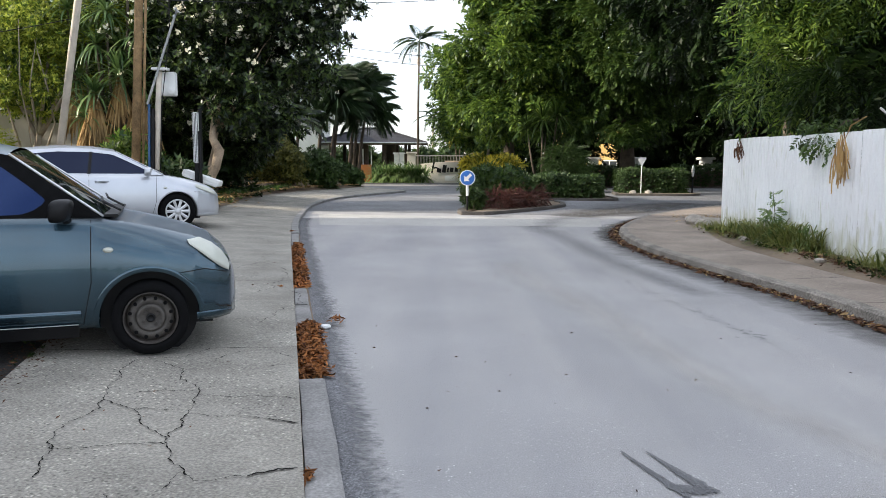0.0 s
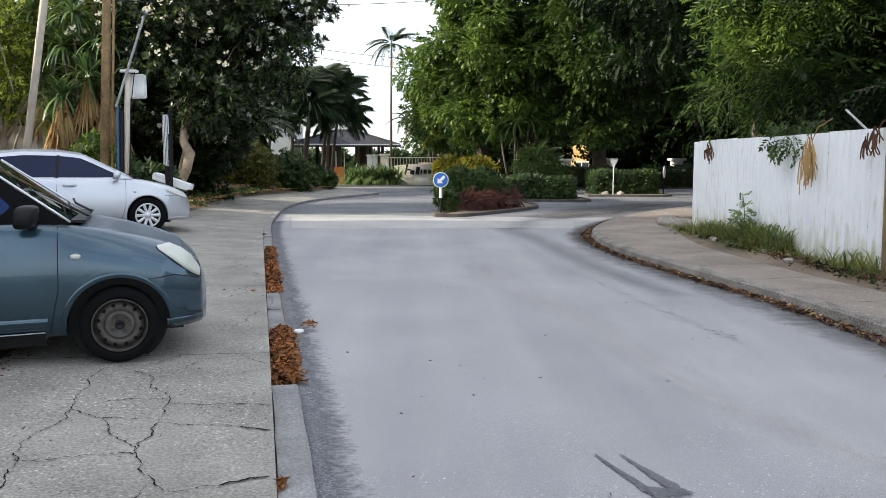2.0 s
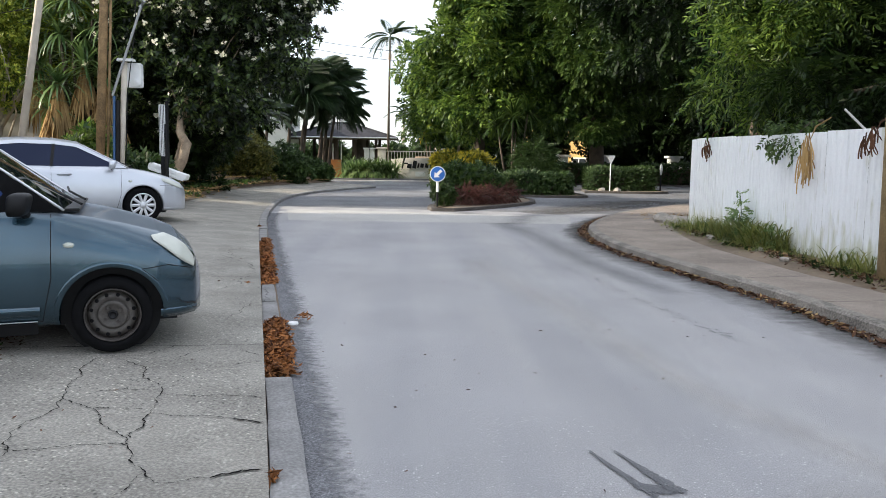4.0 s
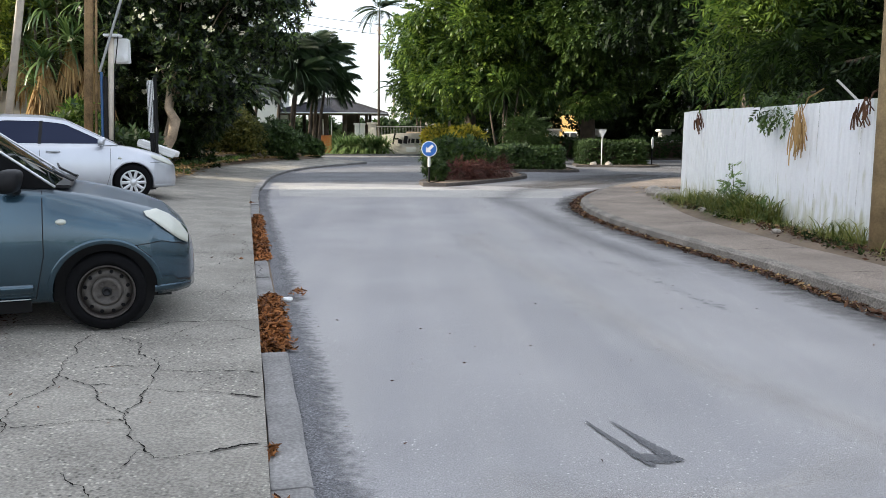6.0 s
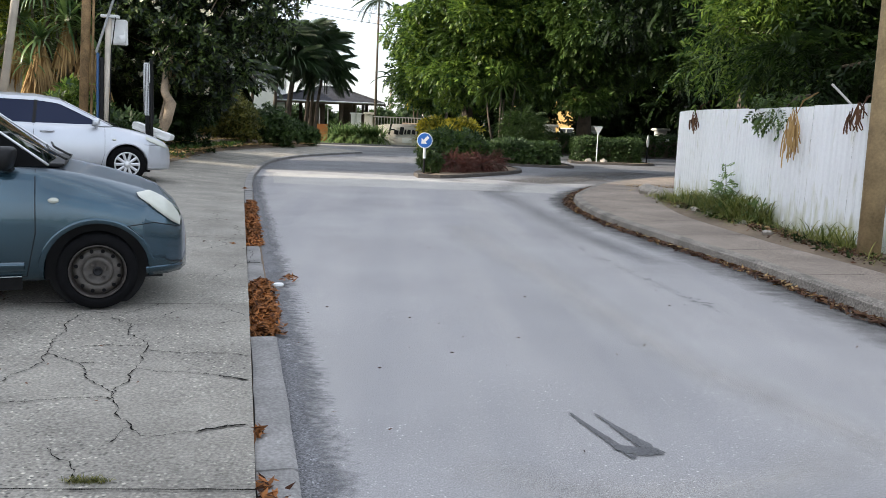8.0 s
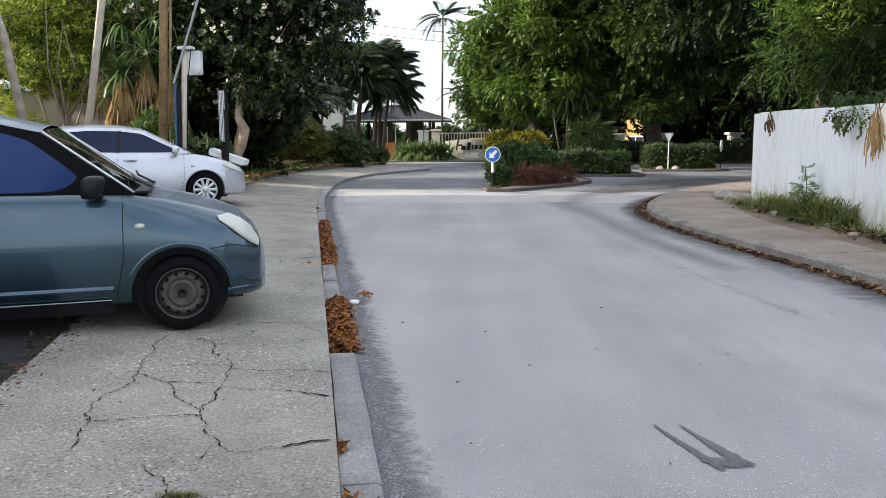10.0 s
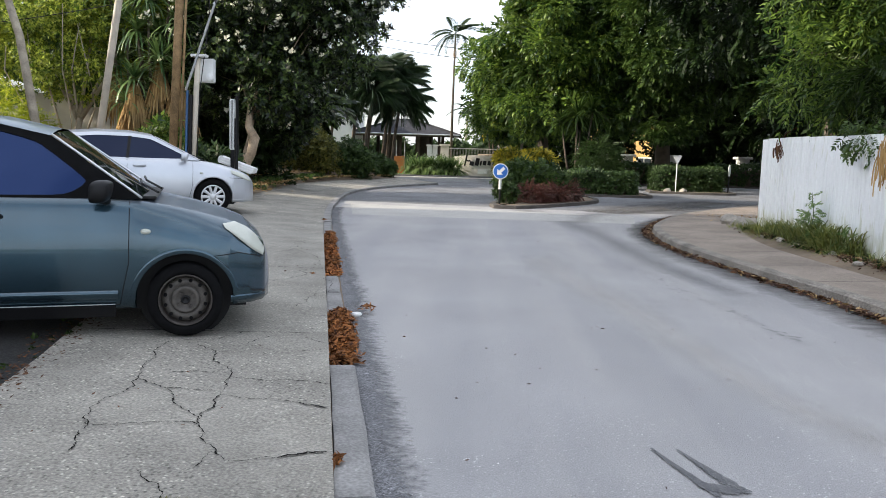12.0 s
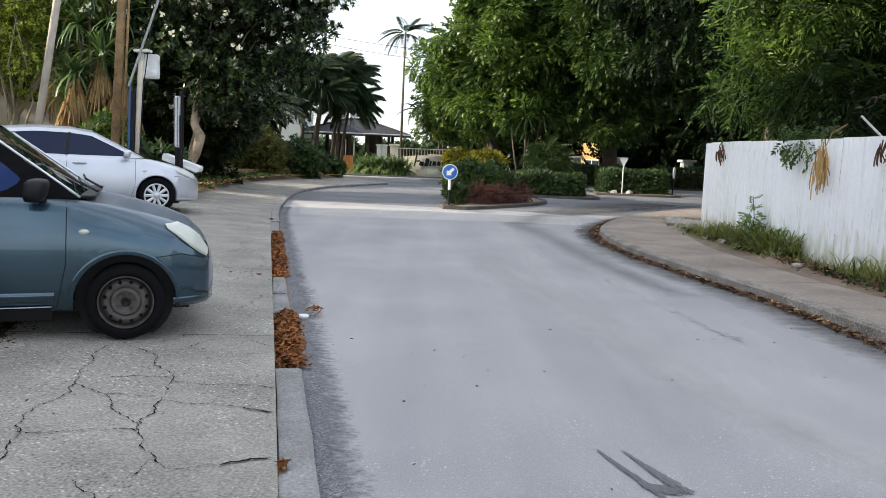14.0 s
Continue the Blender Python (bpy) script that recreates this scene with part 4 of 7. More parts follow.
def car(name, label, at, rz, spec):
    c = thing(name, label, "car", at, rz)
    paint = spec["paint"]
    R, wb = spec["r"], spec["wb"]
    loft_body(spec["stations"], "body", paint, c, (0, -wb), R, spec["arch"])
    W = spec["w"]
    # dark arch linings and underbody
    part("underbody", box(wb + 0.9, 2 * W - 0.44, 0.42, (-wb / 2, 0, 0.165), 0.03), BLACK, c)
    for sx in (0, -wb):
        for out in (-1, 1):
            wheel(c, (sx, out * (W - 0.105), R), R, spec["rim"], out)
    # glasshouse
    belt, roof = spec["belt"], spec["roof"]
    yb, yr = spec["yb"], spec["yr"]
    zb0, zr0 = spec["zb"], spec["zr"]

    def sy(z):
        u = (z - zb0) / (zr0 - zb0)
        return yb + (yr - yb) * u - 0.02 * u * (1 - u) * -2

    def corners(p, u):
        """Two points on each side of the line, u of the way in from its corners."""
        out = []
        for a, b in zip(p, p[1:] + p[:1]):
            out += [(a[0] + (b[0] - a[0]) * u, a[1] + (b[1] - a[1]) * u), (b[0] + (a[0] - b[0]) * u, b[1] + (a[1] - b[1]) * u)]
        return out

    out_line = spec["outline"]
    rim, win = corners(corners(out_line, 0.01), 0.01), corners(corners(spec["window"], spec.get("round", 0.12)), 0.25)
    for s in (-1, 1):
        o = [(x, s * sy(z), z) for x, z in rim]
        n = [(x, s * sy(z), z) for x, z in win]
        bm = bmesh.new()
        a, b = [bm.verts.new(p) for p in o], [bm.verts.new(p) for p in n]
        for i in range(len(a)):
            j = (i + 1) % len(a)
            bm.faces.new((a[i], a[j], b[j], b[i]))
        part("pillar_frame", bm, spec["pillar"], c)
        g = part("side_window", band(*spec["glass_rows"](s, sy)), spec["tint"], c, "dark glass with the reflected sky's blue in its tint", smooth=True)
        for x0, x1, zl, zh in spec.get("posts", ()):
            part("door_post", band([(x0, s * (sy(zl) + 0.004), zl), (x0 + x1[0], s * (sy(zh) + 0.004), zh)], [(x0 + 0.05, s * (sy(zl) + 0.004), zl), (x0 + 0.05 + x1[0], s * (sy(zh) + 0.004), zh)]), BLACK, c)
    # roof panel and screens
    rows = []
    for x, z in roof:
        rows.append([(x, y * sy(z) , z + 0.055 * (1 - y * y) * spec.get("crown", 1)) for y in (-1, -0.9, -0.6, -0.2, 0.2, 0.6, 0.9, 1)])
    bm = bmesh.new()
    vs = [[bm.verts.new(p) for p in r] for r in rows]
    for r0, r1 in zip(vs, vs[1:]):
        for k in range(7):
            bm.faces.new((r0[k], r0[k + 1], r1[k + 1], r1[k]))
    part("roof", bm, paint, c, smooth=True)

    def screen(nm, low, high):
        rows = []
        for u in (0, 0.33, 0.66, 1):
            x, z = low[0] + (high[0] - low[0]) * u, low[1] + (high[1] - low[1]) * u
            bow = spec["bow"] * (1 - 0.5 * u) * (1 if nm == "windscreen" else -0.5)
            rows.append([(x + bow * (1 - y * y), y * sy(z) * 0.995, z + 0.04 * (1 - y * y) * u) for y in (-1, -0.6, -0.2, 0.2, 0.6, 1)])
        bm = bmesh.new()
        vs = [[bm.verts.new(p) for p in r] for r in rows]
        for r0, r1 in zip(vs, vs[1:]):
            for k in range(5):
                bm.faces.new((r0[k], r0[k + 1], r1[k + 1], r1[k]))
        part(nm, bm, SCREEN, c, "tinted glass", smooth=True)
    # bright reflection on the pillar edge, modelled as a thin silver tube
    for s in (-1, 1):
        a, b = Vector((out_line[0][0], s * sy(out_line[0][1]), out_line[0][1])), Vector((roof[0][0], s * sy(roof[0][1]), roof[0][1]))
        part("screen_trim", tube([a.lerp(b, u / 6) + Vector((0.008, 0, 0.008)) for u in range(7)], 0.009, 6), ALLOY, c, smooth=True)
    screen("windscreen", out_line[0], roof[0])
    screen("rear_window", spec["rear_low"], roof[-1])
    # lower details on both sides
    for s in (-1, 1):
        hw = lambda x, z: s * (half_width(spec["stations"], x, z) + 0.004)
        for x0, z0, x1, z1 in spec["gaps"]:
            d = Vector((x1 - x0, z1 - z0)).normalized().orthogonal() * 0.0028
            k = 6
            p = [(x0 + (x1 - x0) * i / k, z0 + (z1 - z0) * i / k) for i in range(k + 1)]
            part("panel_gap", band([(a + d.x, hw(a, b), b + d.y) for a, b in p], [(a - d.x, hw(a, b), b - d.y) for a, b in p]), BLACK, c)
        for x0, x1, z in spec["handles"]:
            part("door_handle", tube([(x0, hw(x0, z) , z), (x0 + 0.03, hw(x0, z) + s * 0.035, z), (x1 - 0.03, hw(x1, z) + s * 0.035, z), (x1, hw(x1, z), z)], 0.016, 8), spec["handle"], c, smooth=True)
            if spec["handle"] is BLACK:
                cup = part("handle_cup", lathe([(0.055, 0.002), (0.052, -0.008), (0.01, -0.004)], 18), BLACK, c, "black round handle recess", smooth=True)
                cup.matrix_basis = pose((x0 + x1) / 2, hw((x0 + x1) / 2, z), z) @ Matrix.Diagonal((1.0, -s, 0.75, 1)).to_4x4()
        mx, mz = spec["mirror"]
        bm = bmesh.new()
        bmesh.ops.create_icosphere(bm, subdivisions=3, radius=1)
        for v in bm.verts:
            for ax, r in ((0, 0.07), (1, 0.10), (2, 0.075)):
                v.co[ax] = math.copysign(abs(v.co[ax]) ** 0.6, v.co[ax]) * r
            v.co.x += 0.25 * v.co.z
            v.co.x = max(v.co.x, -0.05)
        m = part("mirror", bm, spec["mirrormat"], c, smooth=True)
        m.matrix_basis = pose(mx, s * (W + 0.07), mz, 0, 0, s * 8)
        part("mirror_arm", tube([(mx + 0.03, s * (W - 0.09), mz - 0.08), (mx + 0.01, s * (W + 0.0), mz - 0.04)], 0.03, 8), spec["mirrormat"], c)
        rx, rzz = spec["repeater"]
        bm = lathe([(0.03, 0.004), (0.026, -0.012), (0.005, -0.016)], 16)
        r = part("side_repeater", bm, LENS, c, smooth=True)
        r.matrix_basis = pose(rx, hw(rx, rzz), rzz) @ Matrix.Diagonal((1.15, -s, 0.65, 1)).to_4x4()
        # headlight wrapped round the corner
        lo, hi = spec["lamp"]
        u0 = np.linspace(0, 1, len(lo))
        u1 = np.linspace(0, 1, 13)
        low = np.stack([np.interp(u1, u0, [p[k] for p in lo]) for k in (0, 1)], 1)
        high = np.stack([np.interp(u1, u0, [p[k] for p in hi]) for k in (0, 1)], 1)
        bm = bmesh.new()
        rows = []
        for v in (0, 0.04, 0.3, 0.5, 0.7, 0.96, 1.0):
            line = low + (high - low) * v
            o = -0.004 if v in (0, 1.0) else 0.013
            rows.append([bm.verts.new((x, s * (half_width(spec["stations"], x, z) + o), z)) for x, z in line])
        for r0, r1 in zip(rows, rows[1:]):
            for k in range(12):
                bm.faces.new((r0[k], r0[k + 1], r1[k + 1], r1[k]))
        part("headlight", bm, LENS, c, "clouded headlight lens", smooth=True)
        xs = [R + 0.05 + (spec["stations"][0][0] - R - 0.06) * i / 6 for i in range(7)]
        bm = bmesh.new()
        rows = [[bm.verts.new((x, s * (half_width(spec["stations"], x, z) + o), z)) for x in xs] for z, o in ((0.215, 0.0), (0.225, 0.012), (0.26, 0.014), (0.272, 0.002))]
        for r0, r1 in zip(rows, rows[1:]):
            for k in range(6):
                bm.faces.new((r0[k], r0[k + 1], r1[k + 1], r1[k]))
        part("bumper_lip", bm, paint, c, smooth=True)
        # lip round each arch
        for sx in (0, -wb):
            ra, n = spec["arch"], 26
            ang = [math.pi * (-0.06 + 1.12 * i / n) for i in range(n + 1)]
            pin = [(sx + ra * math.cos(t), R + ra * math.sin(t)) for t in ang]
            pout = [(sx + (ra + 0.035) * math.cos(t), R + (ra + 0.035) * math.sin(t)) for t in ang]
            bm = bmesh.new()
            rows = [[bm.verts.new((x, s * (half_width(spec["stations"], x, max(z, 0.2)) + o), max(z, 0.2))) for x, z in p] for p, o in ((pin, -0.06), (pin, 0.014), (pout, 0.001))]
            for r0, r1 in zip(rows, rows[1:]):
                for k in range(n):
                    bm.faces.new((r0[k], r0[k + 1], r1[k + 1], r1[k]))
            part("arch_lip", bm, paint, c, smooth=True)
            part("arch_lining", lathe([(ra - 0.002, -s * 0.0), (ra - 0.002, s * 0.02), (ra - 0.004, s * 0.021), (0.02, s * 0.021)], 30), BLACK, c).matrix_basis = pose(sx, s * (W - 0.30), R)
        if spec.get("moulding"):
            xs = [-0.45 - 1.5 * i / 8 for i in range(9)]
            part("sill", band([(x, s * (half_width(spec["stations"], x, 0.2) + 0.008), 0.145) for x in xs], [(x, s * (half_width(spec["stations"], x, 0.235) + 0.008), 0.228) for x in xs]), BLACK, c, "black sill below the door")
            part("sill_line", tube([(x, s * (half_width(spec["stations"], x, 0.24) + 0.006), 0.238) for x in xs], 0.004, 5), ALLOY, c, "thin pale line above the sill")
            x0, x1, z = spec["moulding"]
            n = 8
            xs = [x0 + (x1 - x0) * i / n for i in range(n + 1)]
            bm = bmesh.new()
            rows = [[bm.verts.new((x, s * (half_width(spec["stations"], x, z + dz) + o), z + dz)) for x in xs] for dz, o in ((-0.035, 0.0), (-0.03, 0.014), (0.0, 0.018), (0.02, 0.012), (0.026, 0.0))]
            for r0, r1 in zip(rows, rows[1:]):
                for k in range(n):
                    bm.faces.new((r0[k], r0[k + 1], r1[k + 1], r1[k]))
            part("side_moulding", bm, paint, c, smooth=True)
    # cowl, wipers and front bumper lip
    cx, cz = spec["outline"][0]
    part("cowl", box(0.10, 2 * spec["yb"] - 0.16, 0.018, (cx + 0.05, 0, cz - 0.004), 0.006), BLACK, c)
    for yw in (-0.45, 0.15):
        part("wiper", tube([(cx + 0.10, yw, cz + 0.03), (cx - 0.02, yw + 0.25, cz + 0.08), (cx - 0.05, yw + 0.55, cz + 0.10)], 0.009, 6), BLACK, c)
    fx = spec["stations"][0][0]
    part("bumper_grille", box(0.05, 0.7, 0.10, (fx - 0.025, 0, 0.33), 0.01), BLACK, c)
    return c



def glass(pairs):
    """Lower and upper edges of a side window, from (x, low, high)."""
    return lambda s, sy: ([(x, s * (sy(a) - 0.008), a) for x, a, b in pairs], [(x, s * (sy(b) - 0.008), b) for x, a, b in pairs])



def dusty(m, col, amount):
    """Pale film on what faces up: fine dust, with the sky's sheen put into it."""
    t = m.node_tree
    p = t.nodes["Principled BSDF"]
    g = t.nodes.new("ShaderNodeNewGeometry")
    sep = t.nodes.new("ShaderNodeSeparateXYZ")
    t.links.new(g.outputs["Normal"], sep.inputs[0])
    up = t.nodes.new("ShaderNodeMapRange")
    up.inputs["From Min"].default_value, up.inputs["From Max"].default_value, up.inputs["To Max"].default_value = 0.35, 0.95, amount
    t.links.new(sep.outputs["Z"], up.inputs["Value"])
    dust_and_sheen = t.nodes.new("ShaderNodeBsdfDiffuse")
    dust_and_sheen.inputs["Color"].default_value = (*col, 1)
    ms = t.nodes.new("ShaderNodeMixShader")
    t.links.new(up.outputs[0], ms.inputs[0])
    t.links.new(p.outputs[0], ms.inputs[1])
    t.links.new(dust_and_sheen.outputs[0], ms.inputs[2])
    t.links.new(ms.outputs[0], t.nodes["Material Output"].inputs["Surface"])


# one bluish tone carries both the dust and the sky's sheen on top
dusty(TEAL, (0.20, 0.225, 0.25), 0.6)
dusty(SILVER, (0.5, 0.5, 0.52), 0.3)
HATCH = dict(paint=TEAL, tint=TINT, pillar=RUBBER, r=0.254, wb=2.39, arch=0.325, w=0.845, rim="steel", zb=0.945, zr=1.455, yb=0.775, yr=0.60, bow=0.035,
    belt=0.945, roof=[(-0.84, 1.355), (-1.2, 1.435), (-1.7, 1.455), (-2.4, 1.41), (-2.75, 1.27)], rear_low=(-2.86, 1.0),
    stations=[(0.60, 0.27, 0.47, 0.42, 0.34, 0.02), (0.58, 0.24, 0.55, 0.56, 0.46, 0.03), (0.54, 0.21, 0.635, 0.67, 0.55, 0.03), (0.44, 0.20, 0.725, 0.755, 0.61, 0.03),
        (0.30, 0.20, 0.79, 0.81, 0.66, 0.025), (0.10, 0.20, 0.85, 0.838, 0.70, 0.012), (-0.1, 0.20, 0.895, 0.845, 0.735, 0.015), (-0.33, 0.20, 0.935, 0.848, 0.765, 0.015),
        (-0.6, 0.19, 0.945, 0.848, 0.78, 0.0), (-1.3, 0.19, 0.95, 0.848, 0.785, 0.0), (-2.1, 0.19, 0.985, 0.845, 0.785, 0.0), (-2.6, 0.20, 1.0, 0.82, 0.76, 0.0),
        (-2.85, 0.24, 1.0, 0.76, 0.70, 0.0), (-2.95, 0.30, 0.95, 0.66, 0.60, 0.0)],
    outline=[(-0.28, 0.945), (-0.50, 1.106), (-0.84, 1.355), (-1.2, 1.435), (-1.7, 1.455), (-2.4, 1.41), (-2.75, 1.27), (-2.86, 1.0), (-1.7, 0.955)],
    window=[(-0.74, 0.966), (-0.60, 1.06), (-0.915, 1.315), (-1.21, 1.395), (-1.7, 1.412), (-2.33, 1.365), (-2.55, 1.22), (-2.55, 1.03), (-1.7, 0.97)],
    glass_rows=glass([(-0.46, 0.955, 0.97), (-0.7, 0.955, 1.155), (-0.915, 0.955, 1.335), (-1.21, 0.96, 1.405), (-1.7, 0.96, 1.42), (-2.33, 0.985, 1.37), (-2.56, 1.015, 1.22)]),
    posts=[(-1.44, (0.0,), 0.965, 1.385)],
    gaps=[(-0.35, 0.93, -0.36, 0.52), (-0.36, 0.52, -0.42, 0.235), (-0.42, 0.235, -1.42, 0.225), (-1.42, 0.94, -1.42, 0.225), (0.19, 0.555, 0.36, 0.575), (0.36, 0.575, 0.57, 0.525), (0.20, 0.55, 0.29, 0.47)],
    handles=[(-1.32, -1.12, 0.83)], handle=BLACK, mirror=(-0.52, 1.0), mirrormat=BLACK, repeater=(-0.25, 0.73), moulding=(-0.43, -2.0, 0.31),
    lamp=([(0.27, 0.745), (0.35, 0.68), (0.42, 0.62), (0.48, 0.572), (0.535, 0.54)], [(0.255, 0.775), (0.34, 0.785), (0.42, 0.745), (0.49, 0.685), (0.55, 0.595)]))
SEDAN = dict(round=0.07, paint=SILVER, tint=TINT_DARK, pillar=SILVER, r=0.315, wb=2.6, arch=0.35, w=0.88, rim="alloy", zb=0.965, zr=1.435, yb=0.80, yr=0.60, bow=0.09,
    belt=0.965, roof=[(-0.98, 1.37), (-1.35, 1.425), (-1.9, 1.435), (-2.55, 1.38)], rear_low=(-3.2, 1.05),
    stations=[(0.82, 0.30, 0.50, 0.36, 0.28, 0.02), (0.79, 0.25, 0.60, 0.52, 0.42, 0.03), (0.70, 0.22, 0.69, 0.67, 0.54, 0.03), (0.58, 0.21, 0.755, 0.76, 0.61, 0.03), (0.38, 0.21, 0.83, 0.835, 0.67, 0.03), (0.1, 0.20, 0.90, 0.875, 0.73, 0.025),
        (-0.25, 0.20, 0.965, 0.88, 0.78, 0.02), (-0.6, 0.19, 0.97, 0.88, 0.80, 0.0), (-2.0, 0.19, 0.985, 0.88, 0.80, 0.0), (-3.0, 0.20, 1.03, 0.87, 0.78, 0.01),
        (-3.35, 0.22, 1.05, 0.84, 0.75, 0.02), (-3.58, 0.30, 1.0, 0.76, 0.66, 0.02), (-3.64, 0.40, 0.9, 0.66, 0.56, 0.02)],
    outline=[(-0.22, 0.965), (-0.98, 1.37), (-1.35, 1.425), (-1.9, 1.435), (-2.55, 1.38), (-2.92, 1.2), (-3.2, 1.05), (-1.9, 0.985)],
    window=[(-0.36, 0.984), (-1.03, 1.325), (-1.38, 1.365), (-1.9, 1.375), (-2.45, 1.325), (-2.72, 1.2), (-2.86, 1.06), (-1.9, 1.005)],
    glass_rows=glass([(-0.34, 0.98, 0.99), (-0.72, 0.985, 1.19), (-1.03, 0.985, 1.335), (-1.38, 0.99, 1.372), (-1.9, 0.995, 1.38), (-2.45, 1.03, 1.33), (-2.86, 1.055, 1.065)]),
    posts=[(-1.46, (0.06,), 0.99, 1.372)],
    gaps=[(-0.34, 0.95, -0.36, 0.5), (-0.36, 0.5, -0.44, 0.24), (-0.44, 0.24, -2.2, 0.235), (-1.44, 0.97, -1.46, 0.235), (0.30, 0.66, 0.66, 0.64)],
    handles=[(-1.34, -1.14, 0.86), (-2.35, -2.15, 0.88)], handle=SILVER, mirror=(-0.50, 1.03), mirrormat=SILVER, repeater=(-0.20, 0.74),
    lamp=([(0.34, 0.74), (0.47, 0.68), (0.59, 0.63), (0.71, 0.59)], [(0.33, 0.80), (0.47, 0.765), (0.59, 0.72), (0.71, 0.655)]))

car("hatchback_car", "dusty teal-blue hatchback with steel wheels parked across the pavement", (-2.265, 6.17, 0.125), 19.5, HATCH)
car("sedan_car", "silver four-door sedan with tinted windows, parked nose to the pavement", (-5.14, 15.16, 0.215), 27, SEDAN)


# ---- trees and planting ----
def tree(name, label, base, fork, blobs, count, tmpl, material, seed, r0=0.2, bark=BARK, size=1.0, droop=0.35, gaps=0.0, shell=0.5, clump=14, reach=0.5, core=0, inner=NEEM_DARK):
    t = thing(name, label, "tree", base)
    rel = lambda p: tuple(np.array(p[:3]) - np.array(base))
    limbs("trunk", (0, 0, -0.1), rel(fork), [rel(b) for b in blobs], r0, bark, t, seed)
    bl = [(*rel(b), *b[3:]) for b in blobs]
    crown("crown", bl, count, tmpl, material, t, seed, size, droop, shell, gaps, clump=clump, reach=reach)
    # inner leaves, most in darker colours that stand for shade inside the crown
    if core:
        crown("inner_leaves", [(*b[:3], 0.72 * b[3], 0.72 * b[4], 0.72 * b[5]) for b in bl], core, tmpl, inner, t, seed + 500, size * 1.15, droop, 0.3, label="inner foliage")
    return t


def shrub(name, label, at, blobs, count, tmpl, material, seed, size=1.0, droop=0.1, shell=0.4, gaps=0.0, category="shrub"):
    t = thing(name, label, category, at)
    for k in range(3):
        a = k * 2.1
        b = blobs[k % len(blobs)]
        part("stem", tube([(0.08 * math.cos(a), 0.08 * math.sin(a), -0.08), (b[0] * 0.6 + 0.1 * math.cos(a), b[1] * 0.6 + 0.1 * math.sin(a), b[2])], [0.02, 0.01], 6), BARK, t)
    crown("foliage", blobs, count, tmpl, material, t, seed, size, droop, shell, gaps)
    return t


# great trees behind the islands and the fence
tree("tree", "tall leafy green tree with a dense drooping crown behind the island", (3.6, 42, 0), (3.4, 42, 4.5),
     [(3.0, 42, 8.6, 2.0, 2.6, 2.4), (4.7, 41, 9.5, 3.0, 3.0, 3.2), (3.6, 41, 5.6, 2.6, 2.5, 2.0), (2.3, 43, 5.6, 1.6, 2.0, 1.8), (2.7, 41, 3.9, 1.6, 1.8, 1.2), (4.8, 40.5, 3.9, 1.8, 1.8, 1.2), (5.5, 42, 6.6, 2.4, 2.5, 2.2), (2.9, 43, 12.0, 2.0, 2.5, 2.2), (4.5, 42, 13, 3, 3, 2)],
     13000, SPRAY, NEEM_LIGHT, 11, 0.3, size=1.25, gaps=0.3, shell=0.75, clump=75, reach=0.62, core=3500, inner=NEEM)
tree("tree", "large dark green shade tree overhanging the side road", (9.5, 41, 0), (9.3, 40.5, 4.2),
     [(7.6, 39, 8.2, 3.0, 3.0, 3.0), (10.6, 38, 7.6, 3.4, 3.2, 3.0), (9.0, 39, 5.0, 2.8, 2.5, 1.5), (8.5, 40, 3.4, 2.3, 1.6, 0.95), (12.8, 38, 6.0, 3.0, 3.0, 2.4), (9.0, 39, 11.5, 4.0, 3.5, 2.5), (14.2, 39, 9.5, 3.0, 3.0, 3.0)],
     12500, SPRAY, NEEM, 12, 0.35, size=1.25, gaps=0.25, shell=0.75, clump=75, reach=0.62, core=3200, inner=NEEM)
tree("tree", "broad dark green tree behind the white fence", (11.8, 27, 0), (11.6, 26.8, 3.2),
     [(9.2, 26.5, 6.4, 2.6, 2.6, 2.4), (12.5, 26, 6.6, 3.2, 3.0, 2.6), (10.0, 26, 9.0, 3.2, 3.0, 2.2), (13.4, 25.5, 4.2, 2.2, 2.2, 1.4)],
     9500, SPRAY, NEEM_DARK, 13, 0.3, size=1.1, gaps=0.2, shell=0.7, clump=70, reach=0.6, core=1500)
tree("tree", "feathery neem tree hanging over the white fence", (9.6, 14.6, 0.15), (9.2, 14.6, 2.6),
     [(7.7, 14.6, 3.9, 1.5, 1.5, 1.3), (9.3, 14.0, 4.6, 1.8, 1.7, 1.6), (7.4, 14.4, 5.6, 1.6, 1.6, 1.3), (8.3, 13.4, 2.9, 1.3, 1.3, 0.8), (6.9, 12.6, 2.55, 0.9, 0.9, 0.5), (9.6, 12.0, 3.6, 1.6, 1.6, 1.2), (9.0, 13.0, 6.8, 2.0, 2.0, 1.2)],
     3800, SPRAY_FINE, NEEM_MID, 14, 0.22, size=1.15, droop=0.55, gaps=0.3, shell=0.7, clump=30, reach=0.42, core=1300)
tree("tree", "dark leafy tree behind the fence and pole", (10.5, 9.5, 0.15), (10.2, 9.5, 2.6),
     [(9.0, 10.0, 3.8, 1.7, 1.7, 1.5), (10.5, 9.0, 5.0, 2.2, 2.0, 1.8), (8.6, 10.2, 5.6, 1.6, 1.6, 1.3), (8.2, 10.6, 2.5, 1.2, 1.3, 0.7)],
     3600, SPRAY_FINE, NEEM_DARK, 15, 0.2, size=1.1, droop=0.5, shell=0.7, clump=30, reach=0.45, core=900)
neem = [o for o in scene.objects if o.get("label", "").startswith("feathery neem")][0]
